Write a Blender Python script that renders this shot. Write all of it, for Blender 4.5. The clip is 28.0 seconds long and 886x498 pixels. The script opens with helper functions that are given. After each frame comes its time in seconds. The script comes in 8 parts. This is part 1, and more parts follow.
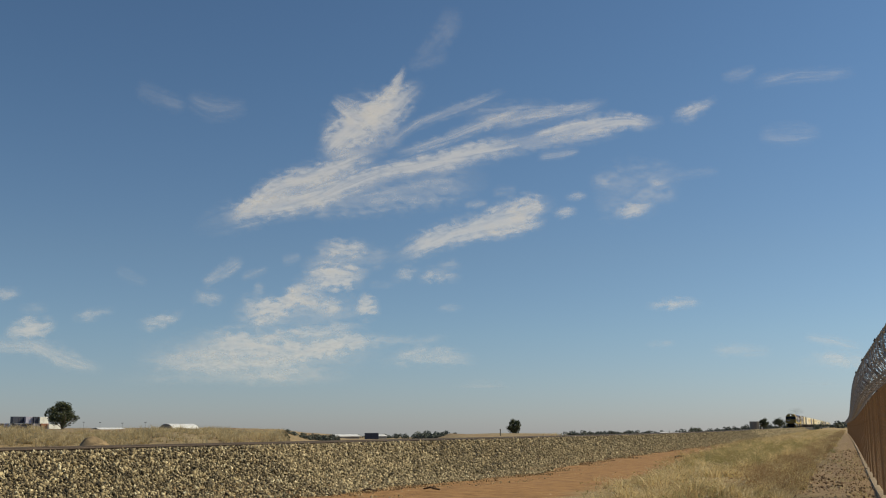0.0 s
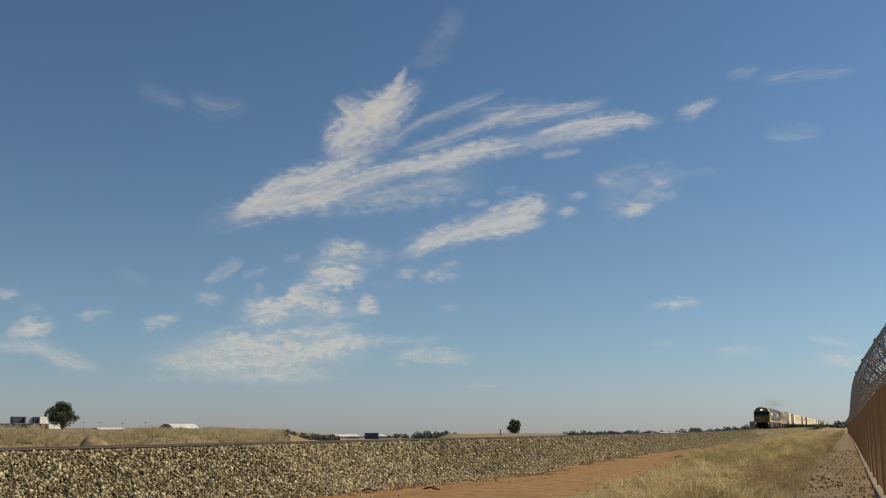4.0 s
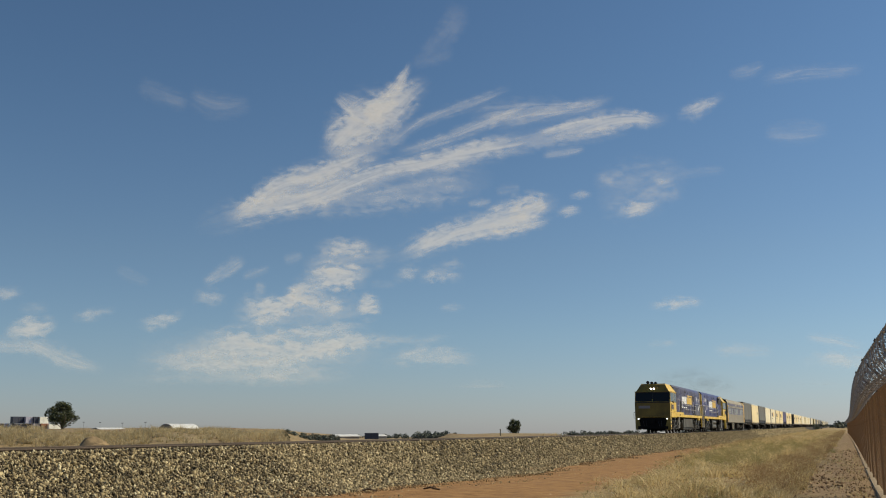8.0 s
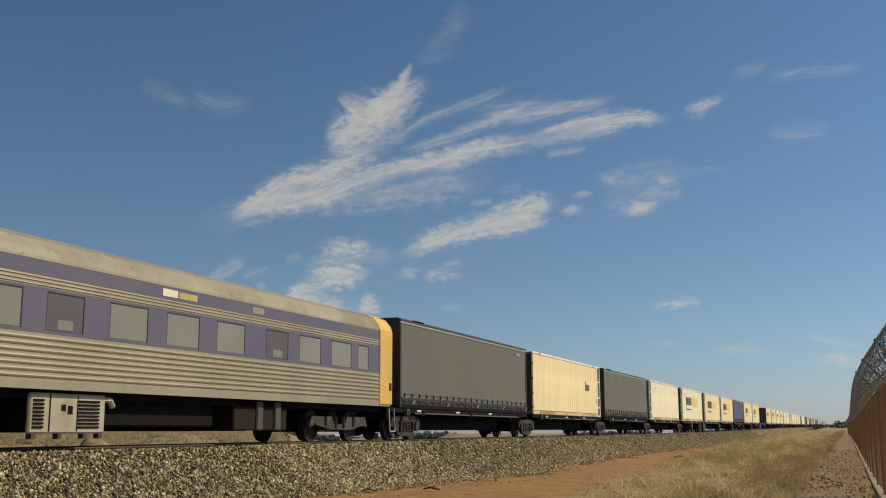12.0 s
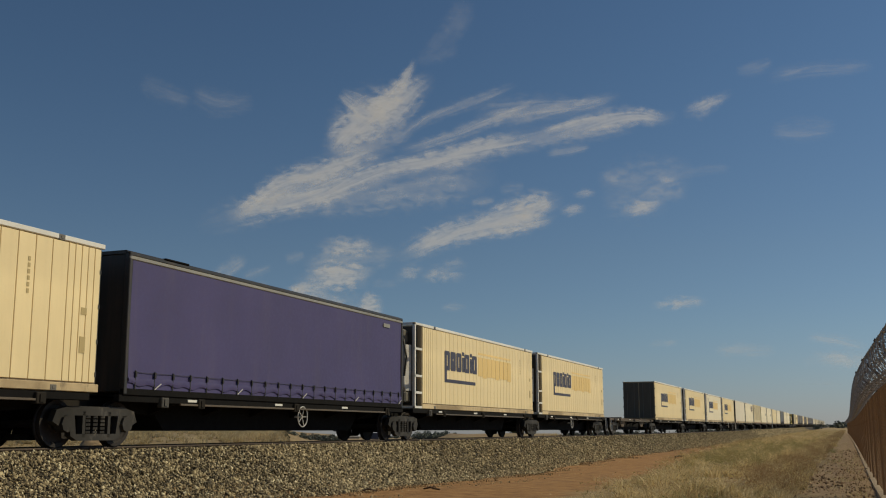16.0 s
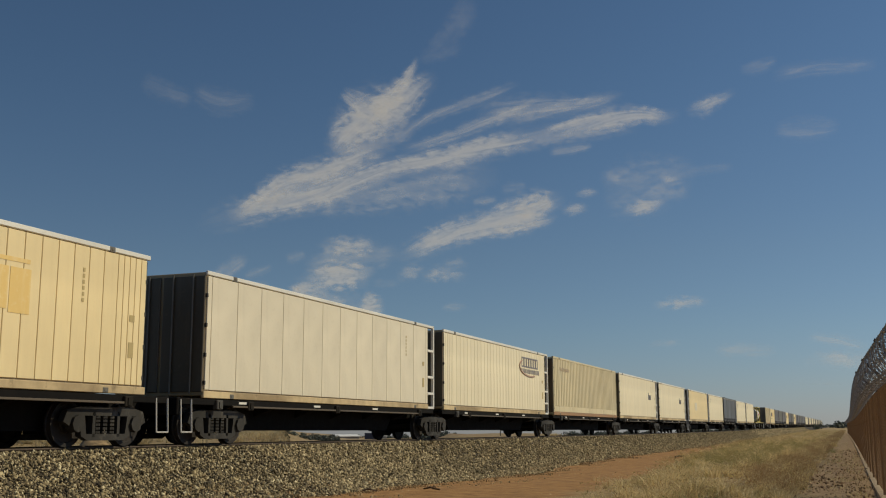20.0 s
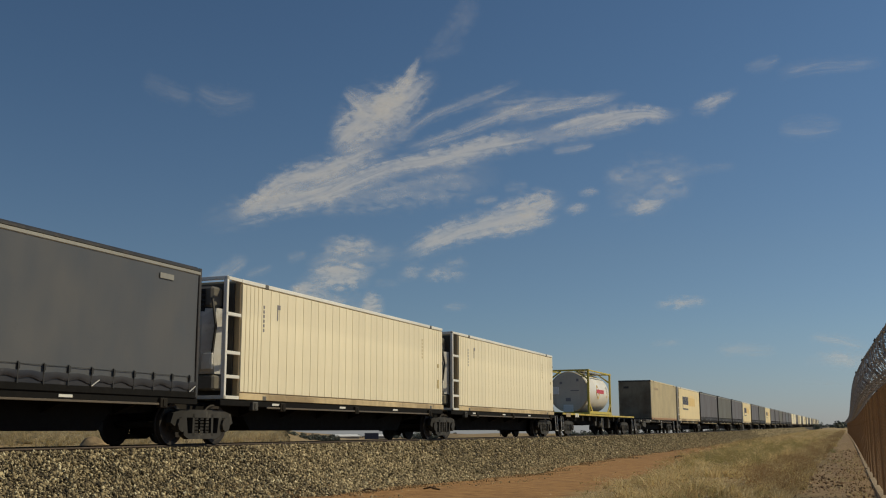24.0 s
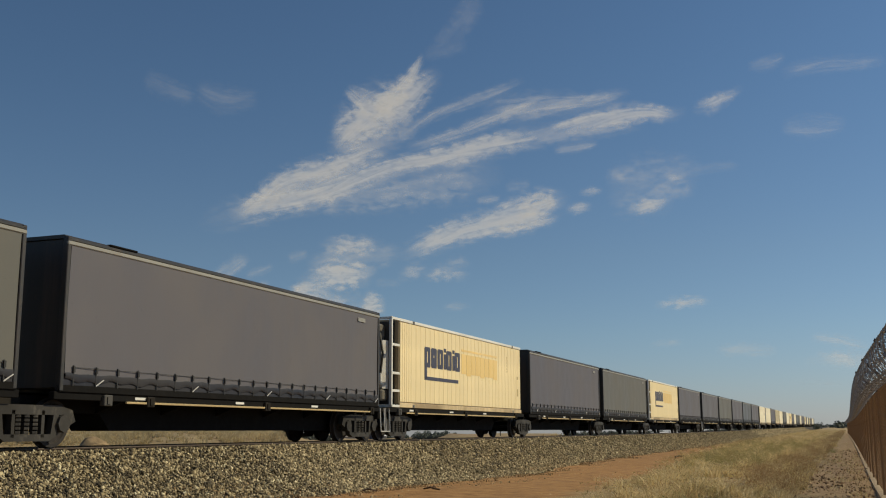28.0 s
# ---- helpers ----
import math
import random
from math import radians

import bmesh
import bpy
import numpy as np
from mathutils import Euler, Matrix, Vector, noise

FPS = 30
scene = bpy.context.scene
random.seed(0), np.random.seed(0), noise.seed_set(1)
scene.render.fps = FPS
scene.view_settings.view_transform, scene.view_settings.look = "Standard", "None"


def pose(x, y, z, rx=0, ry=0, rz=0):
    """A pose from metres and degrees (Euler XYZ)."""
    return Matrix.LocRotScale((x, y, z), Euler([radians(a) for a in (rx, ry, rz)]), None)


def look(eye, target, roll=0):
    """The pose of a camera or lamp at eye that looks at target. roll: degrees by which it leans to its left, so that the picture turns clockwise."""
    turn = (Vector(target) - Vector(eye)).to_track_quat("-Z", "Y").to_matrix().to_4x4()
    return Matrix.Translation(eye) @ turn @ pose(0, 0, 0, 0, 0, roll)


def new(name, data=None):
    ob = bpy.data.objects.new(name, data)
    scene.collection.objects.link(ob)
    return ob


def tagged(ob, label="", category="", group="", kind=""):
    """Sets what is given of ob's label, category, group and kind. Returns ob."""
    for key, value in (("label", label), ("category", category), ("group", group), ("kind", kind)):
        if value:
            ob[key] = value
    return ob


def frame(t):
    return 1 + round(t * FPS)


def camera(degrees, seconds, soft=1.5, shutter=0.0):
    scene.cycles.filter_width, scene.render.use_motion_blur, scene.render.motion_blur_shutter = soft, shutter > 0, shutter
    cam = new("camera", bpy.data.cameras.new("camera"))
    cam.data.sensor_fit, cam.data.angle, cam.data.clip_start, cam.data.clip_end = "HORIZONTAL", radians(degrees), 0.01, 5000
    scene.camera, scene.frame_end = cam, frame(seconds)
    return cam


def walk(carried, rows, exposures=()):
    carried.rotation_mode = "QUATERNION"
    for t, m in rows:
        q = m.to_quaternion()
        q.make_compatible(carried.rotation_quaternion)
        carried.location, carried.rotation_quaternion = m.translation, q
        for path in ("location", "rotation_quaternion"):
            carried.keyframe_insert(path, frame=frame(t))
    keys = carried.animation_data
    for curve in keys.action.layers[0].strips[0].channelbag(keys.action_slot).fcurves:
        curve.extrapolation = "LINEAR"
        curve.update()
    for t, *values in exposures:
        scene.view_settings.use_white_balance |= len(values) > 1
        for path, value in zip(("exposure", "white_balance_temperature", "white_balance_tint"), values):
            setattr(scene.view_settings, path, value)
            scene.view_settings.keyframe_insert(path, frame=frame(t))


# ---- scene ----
# camera: a tripod beside a security fence, looking along a railway
EYE = Vector((0.0, 0.0, 1.5))
PAN, TILT = 0.3660, 0.1728
WAY = Vector((-math.sin(PAN) * math.cos(TILT), math.cos(PAN) * math.cos(TILT), math.sin(TILT)))
cam = camera(45.99, 28.0, soft=1.1)
STAND = look(EYE, EYE + WAY, -0.157)
walk(cam, [(0.0, STAND), (28.0, STAND)],
     exposures=[(t, e, 5920, 11) for t, e in ((0.0, -0.23), (9.0, -0.23), (10.0, -0.26), (11.0, -0.27), (12.5, -0.38), (14.5, -0.88), (15.2, -0.88), (16.0, -0.78), (17.0, -0.70), (20.0, -0.74), (24.0, -0.70), (26.0, -0.76), (27.0, -0.50), (28.0, -0.45))])

# daylight
SUN_EL, SUN_AZ = radians(38), radians(60)          # azimuth from north (+y) towards east (+x)
world = bpy.data.worlds.new("daylight")
scene.world = world
world.use_nodes = True
wn = world.node_tree
sky = wn.nodes.new("ShaderNodeTexSky")
sky.sky_type, sky.sun_disc, sky.sun_elevation, sky.sun_rotation = "NISHITA", False, SUN_EL, SUN_AZ
sky.air_density, sky.dust_density, sky.ozone_density = 1.0, 0.2, 3.2
sky_at, sky_z, sky_ramp, sky_mix = (wn.nodes.new("ShaderNode" + k) for k in ("TexCoord", "SeparateXYZ", "ValToRGB", "Mix"))
for p, c in ((0.0, (0.85, 0.88, 1.07, 1)), (0.045, (0.905, 0.94, 1.035, 1)), (0.09, (0.945, 0.98, 1.0, 1)), (0.165, (0.98, 0.985, 0.945, 1)), (0.33, (0.935, 0.995, 0.96, 1))):
    stop = sky_ramp.color_ramp.elements[0] if p == 0 else sky_ramp.color_ramp.elements.new(p)     # dusty air low down, clear blue above
    stop.color = c
sky_ramp.color_ramp.elements.remove(sky_ramp.color_ramp.elements[-1])
sky_mix.data_type, sky_mix.blend_type = "RGBA", "MULTIPLY"
sky_mix.inputs[0].default_value = 1.0
wn.links.new(sky_at.outputs["Generated"], sky_z.inputs[0])
wn.links.new(sky_z.outputs[2], sky_ramp.inputs[0])
wn.links.new(sky.outputs[0], sky_mix.inputs[6])
wn.links.new(sky_ramp.outputs[0], sky_mix.inputs[7])
sky_side, sky_tone = wn.nodes.new("ShaderNodeMapRange"), wn.nodes.new("ShaderNodeMix")      # hazier and paler towards the sun's side
for slot, value in zip(("From Min", "From Max", "To Min", "To Max"), (-0.8, 0.8, 0.86, 1.17)):
    sky_side.inputs[slot].default_value = value
sky_tone.data_type, sky_tone.blend_type = "RGBA", "MULTIPLY"
sky_tone.inputs[0].default_value = 1.0
wn.links.new(sky_z.outputs[0], sky_side.inputs["Value"])
wn.links.new(sky_mix.outputs[2], sky_tone.inputs[6])
wn.links.new(sky_side.outputs[0], sky_tone.inputs[7])
wn.links.new(sky_tone.outputs[2], wn.nodes["Background"].inputs[0])
wn.nodes["Background"].inputs[1].default_value = 0.089
sun = new("sun", bpy.data.lights.new("sun", "SUN"))
sun.data.energy, sun.data.angle, sun.data.color = 5.0, radians(0.55), (1.0, 0.84, 0.53)
SUN_DIR = Vector((math.sin(SUN_AZ) * math.cos(SUN_EL), math.cos(SUN_AZ) * math.cos(SUN_EL), math.sin(SUN_EL)))
sun.matrix_world = look(SUN_DIR * 100, (0, 0, 0))


# the track's line: straight past the camera, then easing left and uphill
def soft_ramp(s, start, wide):
    return ((s - start) ** 2 + wide * wide) ** 0.5 / 2 + (s - start) / 2


def side(s):
    return -0.0068 * soft_ramp(s, 115, 60)


def rise(s):
    return 0.0042 * soft_ramp(s, 85, 50)


TRACK_X, RAIL_Z, SPEED = -15.11, 1.17, 31.6
LIFT = 0.07          # the bodies ride this much higher on their bogies


def on_track(s, z=0.0):
    return Vector((TRACK_X + side(s), s, RAIL_Z + rise(s) + z))


def smooth(a, b, x):
    t = min(1.0, max(0.0, (x - a) / (b - a)))
    return t * t * (3 - 2 * t)


# ---- materials ----
class Nodes:
    """A small hand for node trees."""

    def __init__(self, name):
        self.m = bpy.data.materials.new(name)
        self.m.use_nodes = True
        self.t = self.m.node_tree
        self.b = self.t.nodes["Principled BSDF"]
        self.out = self.t.nodes["Material Output"]

    def put(self, kind, **values):
        n = self.t.nodes.new("ShaderNode" + kind)
        for k, v in values.items():
            n.inputs[k.replace("_", " ")].default_value = v
        return n

    def link(self, a, b):
        self.t.links.new(a, b)

    def coords(self, scale=(1, 1, 1), kind="Object"):
        c = self.put("TexCoord")
        m = self.put("Mapping", Scale=scale)
        self.link(c.outputs[kind], m.inputs[0])
        return m.outputs[0]

    def noise(self, at, scale, detail=4.0, rough=0.55, distortion=0.0):
        n = self.put("TexNoise", Scale=scale, Detail=detail, Roughness=rough, Distortion=distortion)
        self.link(at, n.inputs["Vector"])
        return n.outputs[0]

    def ramp(self, value, stops):
        r = self.put("ValToRGB")
        e = r.color_ramp.elements
        while len(e) < len(stops):
            e.new(0.5)
        for el, (p, c) in zip(e, stops):
            el.position = p
            el.color = (*c, 1) if isinstance(c, tuple) else (c, c, c, 1)
        self.link(value, r.inputs[0])
        return r.outputs[0]

    def mix(self, fac, a, b, blend="MIX"):
        x = self.put("Mix")
        x.data_type, x.blend_type = "RGBA", blend
        for i, v in ((0, fac), (6, a), (7, b)):
            if isinstance(v, tuple):
                x.inputs[i].default_value = (*v, 1)
            elif isinstance(v, float):
                x.inputs[i].default_value = v
            else:
                self.link(v, x.inputs[i])
        return x.outputs[2]

    def calc(self, op, a, b=0.0):
        x = self.put("Math")
        x.operation = op
        for i, v in ((0, a), (1, b)):
            if isinstance(v, float):
                x.inputs[i].default_value = v
            else:
                self.link(v, x.inputs[i])
        return x.outputs[0]

    def bump(self, height, strength=0.3, distance=0.02):
        n = self.put("Bump", Strength=strength, Distance=distance)
        self.link(height, n.inputs["Height"])
        self.link(n.outputs[0], self.b.inputs["Normal"])

    def base(self, col):
        if isinstance(col, tuple):
            self.b.inputs["Base Color"].default_value = (*col, 1)
        else:
            self.link(col, self.b.inputs["Base Color"])

    def set(self, **values):
        for k, v in values.items():
            self.b.inputs[k.replace("_", " ")].default_value = v
        return self


def painted(name, col, grime=(0.16, 0.11, 0.07), amount=0.35, rough=0.45, streaks=True, vary=0.12, metal=0.0, gloss=0.5):
    """Painted metal: faded colour, dirt streaks that run down, small scratches."""
    n = Nodes(name)
    at = n.coords()
    big = n.noise(at, 0.45, 3.0)
    fine = n.noise(at, 9.0, 6.0, 0.65)
    lo = tuple(c * (1 - vary) for c in col)
    hi = tuple(min(1.0, c * (1 + vary)) for c in col)
    c = n.ramp(big, [(0.3, lo), (0.7, hi)])
    if streaks:
        run = n.noise(n.coords((1.5, 1.5, 0.14)), 1.6, 6.0, 0.62)
        dirt = n.ramp(run, [(0.5, 0.0), (0.78, amount)])
        c = n.mix(dirt, c, grime)
    c = n.mix(n.ramp(fine, [(0.55, 0.0), (0.8, amount * 0.7)]), c, grime)
    info = n.put("ObjectInfo")
    c = n.mix(1.0, c, n.ramp(info.outputs["Random"], [(0.0, 0.93), (1.0, 1.0)]), "MULTIPLY")
    n.base(c)
    n.link(n.ramp(fine, [(0.3, rough - 0.08), (0.7, rough + 0.15)]), n.b.inputs["Roughness"])
    n.bump(n.noise(at, 2.3, 3.0), 0.12, 0.01)
    n.set(Metallic=metal, Specular_IOR_Level=gloss)
    return n.m


def weathered(name, col, dirt, amount=0.6, rough=0.5, spots=(0.03, 0.027, 0.025)):
    """Old gloss paint: dull blotches of dirt a few metres wide, chips and oil spots, faint runs."""
    n = Nodes(name)
    at = n.coords()
    blotch = n.noise(at, 0.42, 6.0, 0.6)
    c = n.mix(n.ramp(blotch, [(0.40, 0.0), (0.62, amount)]), col, dirt)
    runs = n.noise(n.coords((1.1, 1.1, 0.16)), 1.7, 6.0, 0.62)
    c = n.mix(n.ramp(runs, [(0.48, 0.0), (0.75, amount * 0.55)]), c, dirt)
    oil = n.noise(n.coords((1.0, 1.0, 0.6)), 3.1, 7.0, 0.7)
    c = n.mix(n.ramp(oil, [(0.58, 0.0), (0.70, 0.75)]), c, spots)
    n.base(c)
    n.link(n.ramp(blotch, [(0.35, rough - 0.12), (0.65, rough + 0.2)]), n.b.inputs["Roughness"])
    n.bump(n.noise(at, 1.3, 4.0), 0.22, 0.02)
    return n.m


def plain(name, col, rough=0.6, metal=0.0, scale=12.0, vary=0.25):
    n = Nodes(name)
    v = n.noise(n.coords(), scale, 4.0)
    n.base(n.ramp(v, [(0.3, tuple(c * (1 - vary) for c in col)), (0.7, tuple(min(1.0, c * (1 + vary)) for c in col))]))
    n.set(Roughness=rough, Metallic=metal)
    n.bump(v, 0.2, 0.01)
    return n.m


def cloth(name, one, other, rough=0.55):
    """Coated curtain cloth: each curtain faded its own way, scuffed and dusty, slack between its poles."""
    n = Nodes(name)
    at = n.coords()
    info = n.put("ObjectInfo")
    c = n.mix(n.ramp(info.outputs["Random"], [(0.0, 0.0), (1.0, 1.0)]), one, other)
    dust = n.noise(n.coords((1.0, 0.6, 0.35)), 1.3, 6.0, 0.6)
    c = n.mix(n.ramp(dust, [(0.42, 0.0), (0.8, 0.16)]), c, (0.19, 0.17, 0.15))
    scuff = n.noise(at, 3.5, 8.0, 0.75)
    c = n.mix(n.ramp(scuff, [(0.62, 0.0), (0.74, 0.4)]), c, (0.03, 0.028, 0.026))
    n.base(c)
    n.link(n.ramp(dust, [(0.3, rough - 0.08), (0.7, rough + 0.15)]), n.b.inputs["Roughness"])
    n.bump(n.noise(n.coords((1.0, 1.4, 0.15)), 1.1, 2.0), 0.25, 0.05)
    return n.m


def glowing(name, col, power):
    n = Nodes(name)
    n.set(Base_Color=(*col, 1), Emission_Color=(*col, 1), Emission_Strength=power)
    return n.m


def glass(name, col=(0.012, 0.014, 0.015)):
    n = Nodes(name)
    n.base(col)
    n.set(Roughness=0.06, IOR=1.28)
    return n.m


def islands(name, stops, rough=0.8, patches=None, bump=0.0, thin=0.0):
    """Many small joined pieces, each with its own shade."""
    n = Nodes(name)
    g = n.put("NewGeometry")
    c = n.ramp(g.outputs["Random Per Island"], stops)
    if patches:
        colour, scale, lo, hi = patches
        c = n.mix(n.ramp(n.noise(n.coords(), scale, 3.0), [(lo, 0.0), (hi, 0.75)]), c, colour)
        c = n.mix(1.0, c, n.ramp(n.noise(n.coords(), 1.7, 3.0, 0.7), [(0.3, 0.6), (0.5, 0.95), (0.7, 1.0)]), "MULTIPLY")
    n.base(c)
    n.set(Roughness=rough)
    if bump:
        n.bump(n.noise(n.coords(), 40.0, 3.0), bump, 0.01)
    if thin:
        tr = n.put("BsdfTranslucent")
        mixer = n.put("MixShader", Fac=thin)
        n.link(c, tr.inputs[0])
        n.link(n.b.outputs[0], mixer.inputs[1])
        n.link(tr.outputs[0], mixer.inputs[2])
        n.link(mixer.outputs[0], n.out.inputs[0])
    return n.m


CREAM = painted("cream_paint", (0.87, 0.71, 0.385), grime=(0.40, 0.28, 0.14), amount=0.13)
WHITE = painted("white_paint", (0.88, 0.785, 0.545), grime=(0.44, 0.33, 0.18), amount=0.13)
PALE = painted("pale_grey_paint", (0.78, 0.705, 0.53), grime=(0.30, 0.24, 0.15), amount=0.18)
TAN = painted("tan_paint", (0.36, 0.28, 0.16), amount=0.3)
LIGHT_TAN = painted("light_tan_paint", (0.70, 0.605, 0.375), grime=(0.25, 0.18, 0.1), amount=0.22)
RUST_BROWN = weathered("rusty_brown_steel", (0.115, 0.078, 0.044), (0.03, 0.025, 0.019), 0.85, 0.7)
WORN_CREAM = weathered("worn_cream_rail", (0.70, 0.55, 0.30), (0.24, 0.17, 0.09), 0.8, 0.55, (0.10, 0.07, 0.04))
ORANGE_RAIL = painted("orange_rail_paint", (0.36, 0.20, 0.085), amount=0.4)
CURTAIN = cloth("grey_curtain", (0.098, 0.091, 0.102), (0.106, 0.098, 0.104))
CURTAIN_OLIVE = cloth("olive_grey_curtain", (0.108, 0.104, 0.085), (0.114, 0.108, 0.092))
# front doors of pale containers, with the leading end's shade in the colour
DOOR_SHADED = painted("dark_door_paint", (0.074, 0.063, 0.041), grime=(0.22, 0.18, 0.12), amount=0.4)
CURTAIN_BLUE = painted("violet_curtain", (0.056, 0.046, 0.138), grime=(0.2, 0.17, 0.14), amount=0.15, rough=0.55)
CURTAIN_SLATE = cloth("slate_curtain", (0.072, 0.075, 0.080), (0.080, 0.080, 0.078), 0.42)
RAIL_GREY = painted("grey_roof_rail", (0.30, 0.29, 0.25), amount=0.4)
SKIRT = weathered("black_curtain_skirt", (0.012, 0.011, 0.015), (0.022, 0.020, 0.021), 0.8, 0.5, (0.06, 0.056, 0.062))
END_DARK = painted("dark_end_wall", (0.032, 0.030, 0.026), amount=0.4)
FRAME_WHITE = painted("white_frame", (0.78, 0.76, 0.68), amount=0.4, streaks=False)
BLUE = weathered("deep_blue_paint", (0.032, 0.036, 0.168), (0.036, 0.036, 0.095), 0.6, 0.38)
BLUE_FADED = weathered("faded_blue_paint", (0.046, 0.044, 0.135), (0.070, 0.062, 0.072), 0.85, 0.45)
BLUE_DARK = weathered("dark_blue_panel", (0.026, 0.026, 0.070), (0.040, 0.036, 0.045), 0.6, 0.5)
BLUE_GREY = weathered("grey_blue_panel", (0.085, 0.082, 0.115), (0.075, 0.068, 0.070), 0.8, 0.5)
# rear end yellow: real dirt, and shade painted in as a darker tone
REAR_YELLOW = painted("dirty_rear_yellow", (0.50, 0.35, 0.04), grime=(0.05, 0.038, 0.015), amount=0.6, rough=0.55)
# front ends of tan containers: stains, plus shade painted as darker browns
END_STAINED_SHADE = weathered("stained_end_wall", (0.215, 0.185, 0.12), (0.085, 0.062, 0.035), 0.9, 0.6, (0.05, 0.04, 0.025))
END_SHADED = painted("dark_brown_end", (0.10, 0.068, 0.033), grime=(0.03, 0.024, 0.016), amount=0.5)
# cab yellow made darker: the nose's shade put into the colour, with grime blotches
NOSE_SHADED = weathered("grimy_nose_yellow", (0.22, 0.15, 0.014), (0.075, 0.055, 0.010), 0.8, 0.5, (0.012, 0.010, 0.006))
YELLOW = weathered("yellow_paint", (0.76, 0.52, 0.062), (0.52, 0.34, 0.06), 0.6, 0.42, (0.30, 0.19, 0.05))
SIGN_ORANGE = painted("faded_orange_sign", (0.85, 0.60, 0.20), grime=(0.87, 0.71, 0.385), amount=1.0, streaks=True)
SIGN_NAVY = painted("navy_sign", (0.050, 0.048, 0.075), amount=0.15, streaks=False)
SIGN_WHITE = painted("white_sign", (0.85, 0.85, 0.85), amount=0.1, streaks=False)
SIGN_YELLOW = painted("yellow_sign", (0.72, 0.47, 0.06), amount=0.1, streaks=False)
SIGN_RED = painted("red_sign", (0.55, 0.05, 0.07), amount=0.1, streaks=False)
SIGN_BROWN = painted("brown_sign", (0.42, 0.27, 0.19), amount=0.5, streaks=False)
SIGN_GREY = painted("grey_sign", (0.22, 0.2, 0.2), amount=0.3, streaks=False)
STEEL = painted("weathered_steel_coach", (0.335, 0.288, 0.205), grime=(0.22, 0.17, 0.11), amount=0.35, rough=0.38, metal=0.25)
ROOF_GREY = weathered("weathered_roof", (0.34, 0.30, 0.215), (0.20, 0.175, 0.125), 0.75, 0.6, (0.10, 0.085, 0.06))
COACH_BLUE = weathered("coach_blue_band", (0.098, 0.088, 0.155), (0.115, 0.105, 0.125), 0.8, 0.45, (0.09, 0.085, 0.10))
COACH_YELLOW = painted("coach_yellow", (0.72, 0.44, 0.08), amount=0.3)
UNDER = painted("underframe_black", (0.009, 0.0085, 0.008), grime=(0.030, 0.023, 0.016), amount=0.25, rough=0.85, gloss=0.12)
BOGIE = painted("bogie_grime", (0.022, 0.019, 0.015), grime=(0.045, 0.035, 0.024), amount=0.45, rough=0.85, gloss=0.15)
BOGIE_MID = weathered("bogie_brown_grey", (0.029, 0.025, 0.019), (0.011, 0.0095, 0.007), 0.8, 0.7, (0.10, 0.088, 0.07))
BOGIE_GREY = weathered("bogie_grey", (0.062, 0.056, 0.045), (0.024, 0.020, 0.015), 0.8, 0.65, (0.15, 0.135, 0.11))
TANK_GREY = weathered("fuel_tank_grey", (0.080, 0.075, 0.060), (0.045, 0.038, 0.028), 0.7, 0.55, (0.02, 0.017, 0.013))
TYRE = plain("wheel_steel", (0.028, 0.023, 0.02), 0.7, 0.3)
BRIGHT = plain("bare_metal", (0.55, 0.53, 0.48), 0.35, 0.6)
GEN_METAL = weathered("dull_sheet_metal", (0.46, 0.42, 0.33), (0.22, 0.18, 0.12), 0.8, 0.5, (0.06, 0.05, 0.035))
HANDRAIL = painted("handrail_grey", (0.52, 0.50, 0.46), amount=0.3, streaks=False)
PLACARD = painted("faded_placard", (0.52, 0.40, 0.17), amount=0.5, streaks=False)
DULL_BAR = painted("grimy_sill_bar", (0.11, 0.085, 0.055), amount=0.6, streaks=False)
YELLOW_BAR = painted("yellow_sill_bar", (0.50, 0.37, 0.17), amount=0.55, streaks=False)
TANK_WHITE = painted("tank_cladding", (0.80, 0.77, 0.68), amount=0.18, rough=0.35)
TANK_FRAME = painted("tank_frame_yellow", (0.55, 0.43, 0.05), amount=0.35)
K_TAN = painted("olive_tan_paint", (0.68, 0.575, 0.345), grime=(0.20, 0.15, 0.08), amount=0.3)
UNIT_WHITE = weathered("white_unit_housing", (0.62, 0.60, 0.55), (0.30, 0.28, 0.24), 0.7, 0.45)
UNIT_GREY = painted("cooling_unit", (0.15, 0.138, 0.112), amount=0.4)
GRILLE = plain("dark_grille", (0.014, 0.014, 0.0125), 0.85)
WINDOW = glass("dark_glass")
WINDOW_PALE = painted("sunlit_blind", (0.215, 0.21, 0.168), amount=0.2, streaks=False, rough=0.2)
LAMP = glowing("headlamp", (1.0, 0.97, 0.9), 5.0)
RUBBER = plain("black_rubber", (0.02, 0.02, 0.02), 0.7)


# ---- shaping ----
def box(bm, x0, x1, y0, y1, z0, z1):
    vs = [bm.verts.new((x, y, z)) for x in (x0, x1) for y in (y0, y1) for z in (z0, z1)]
    for f in ((0, 1, 3, 2), (4, 6, 7, 5), (0, 4, 5, 1), (2, 3, 7, 6), (0, 2, 6, 4), (1, 5, 7, 3)):
        bm.faces.new([vs[i] for i in f])
    return bm


def slab(x0, x1, y0, y1, z0, z1, bevel=0.0):
    bm = box(bmesh.new(), x0, x1, y0, y1, z0, z1)
    if bevel:
        bmesh.ops.bevel(bm, geom=bm.edges[:], offset=bevel, segments=1, affect="EDGES")
    return bm


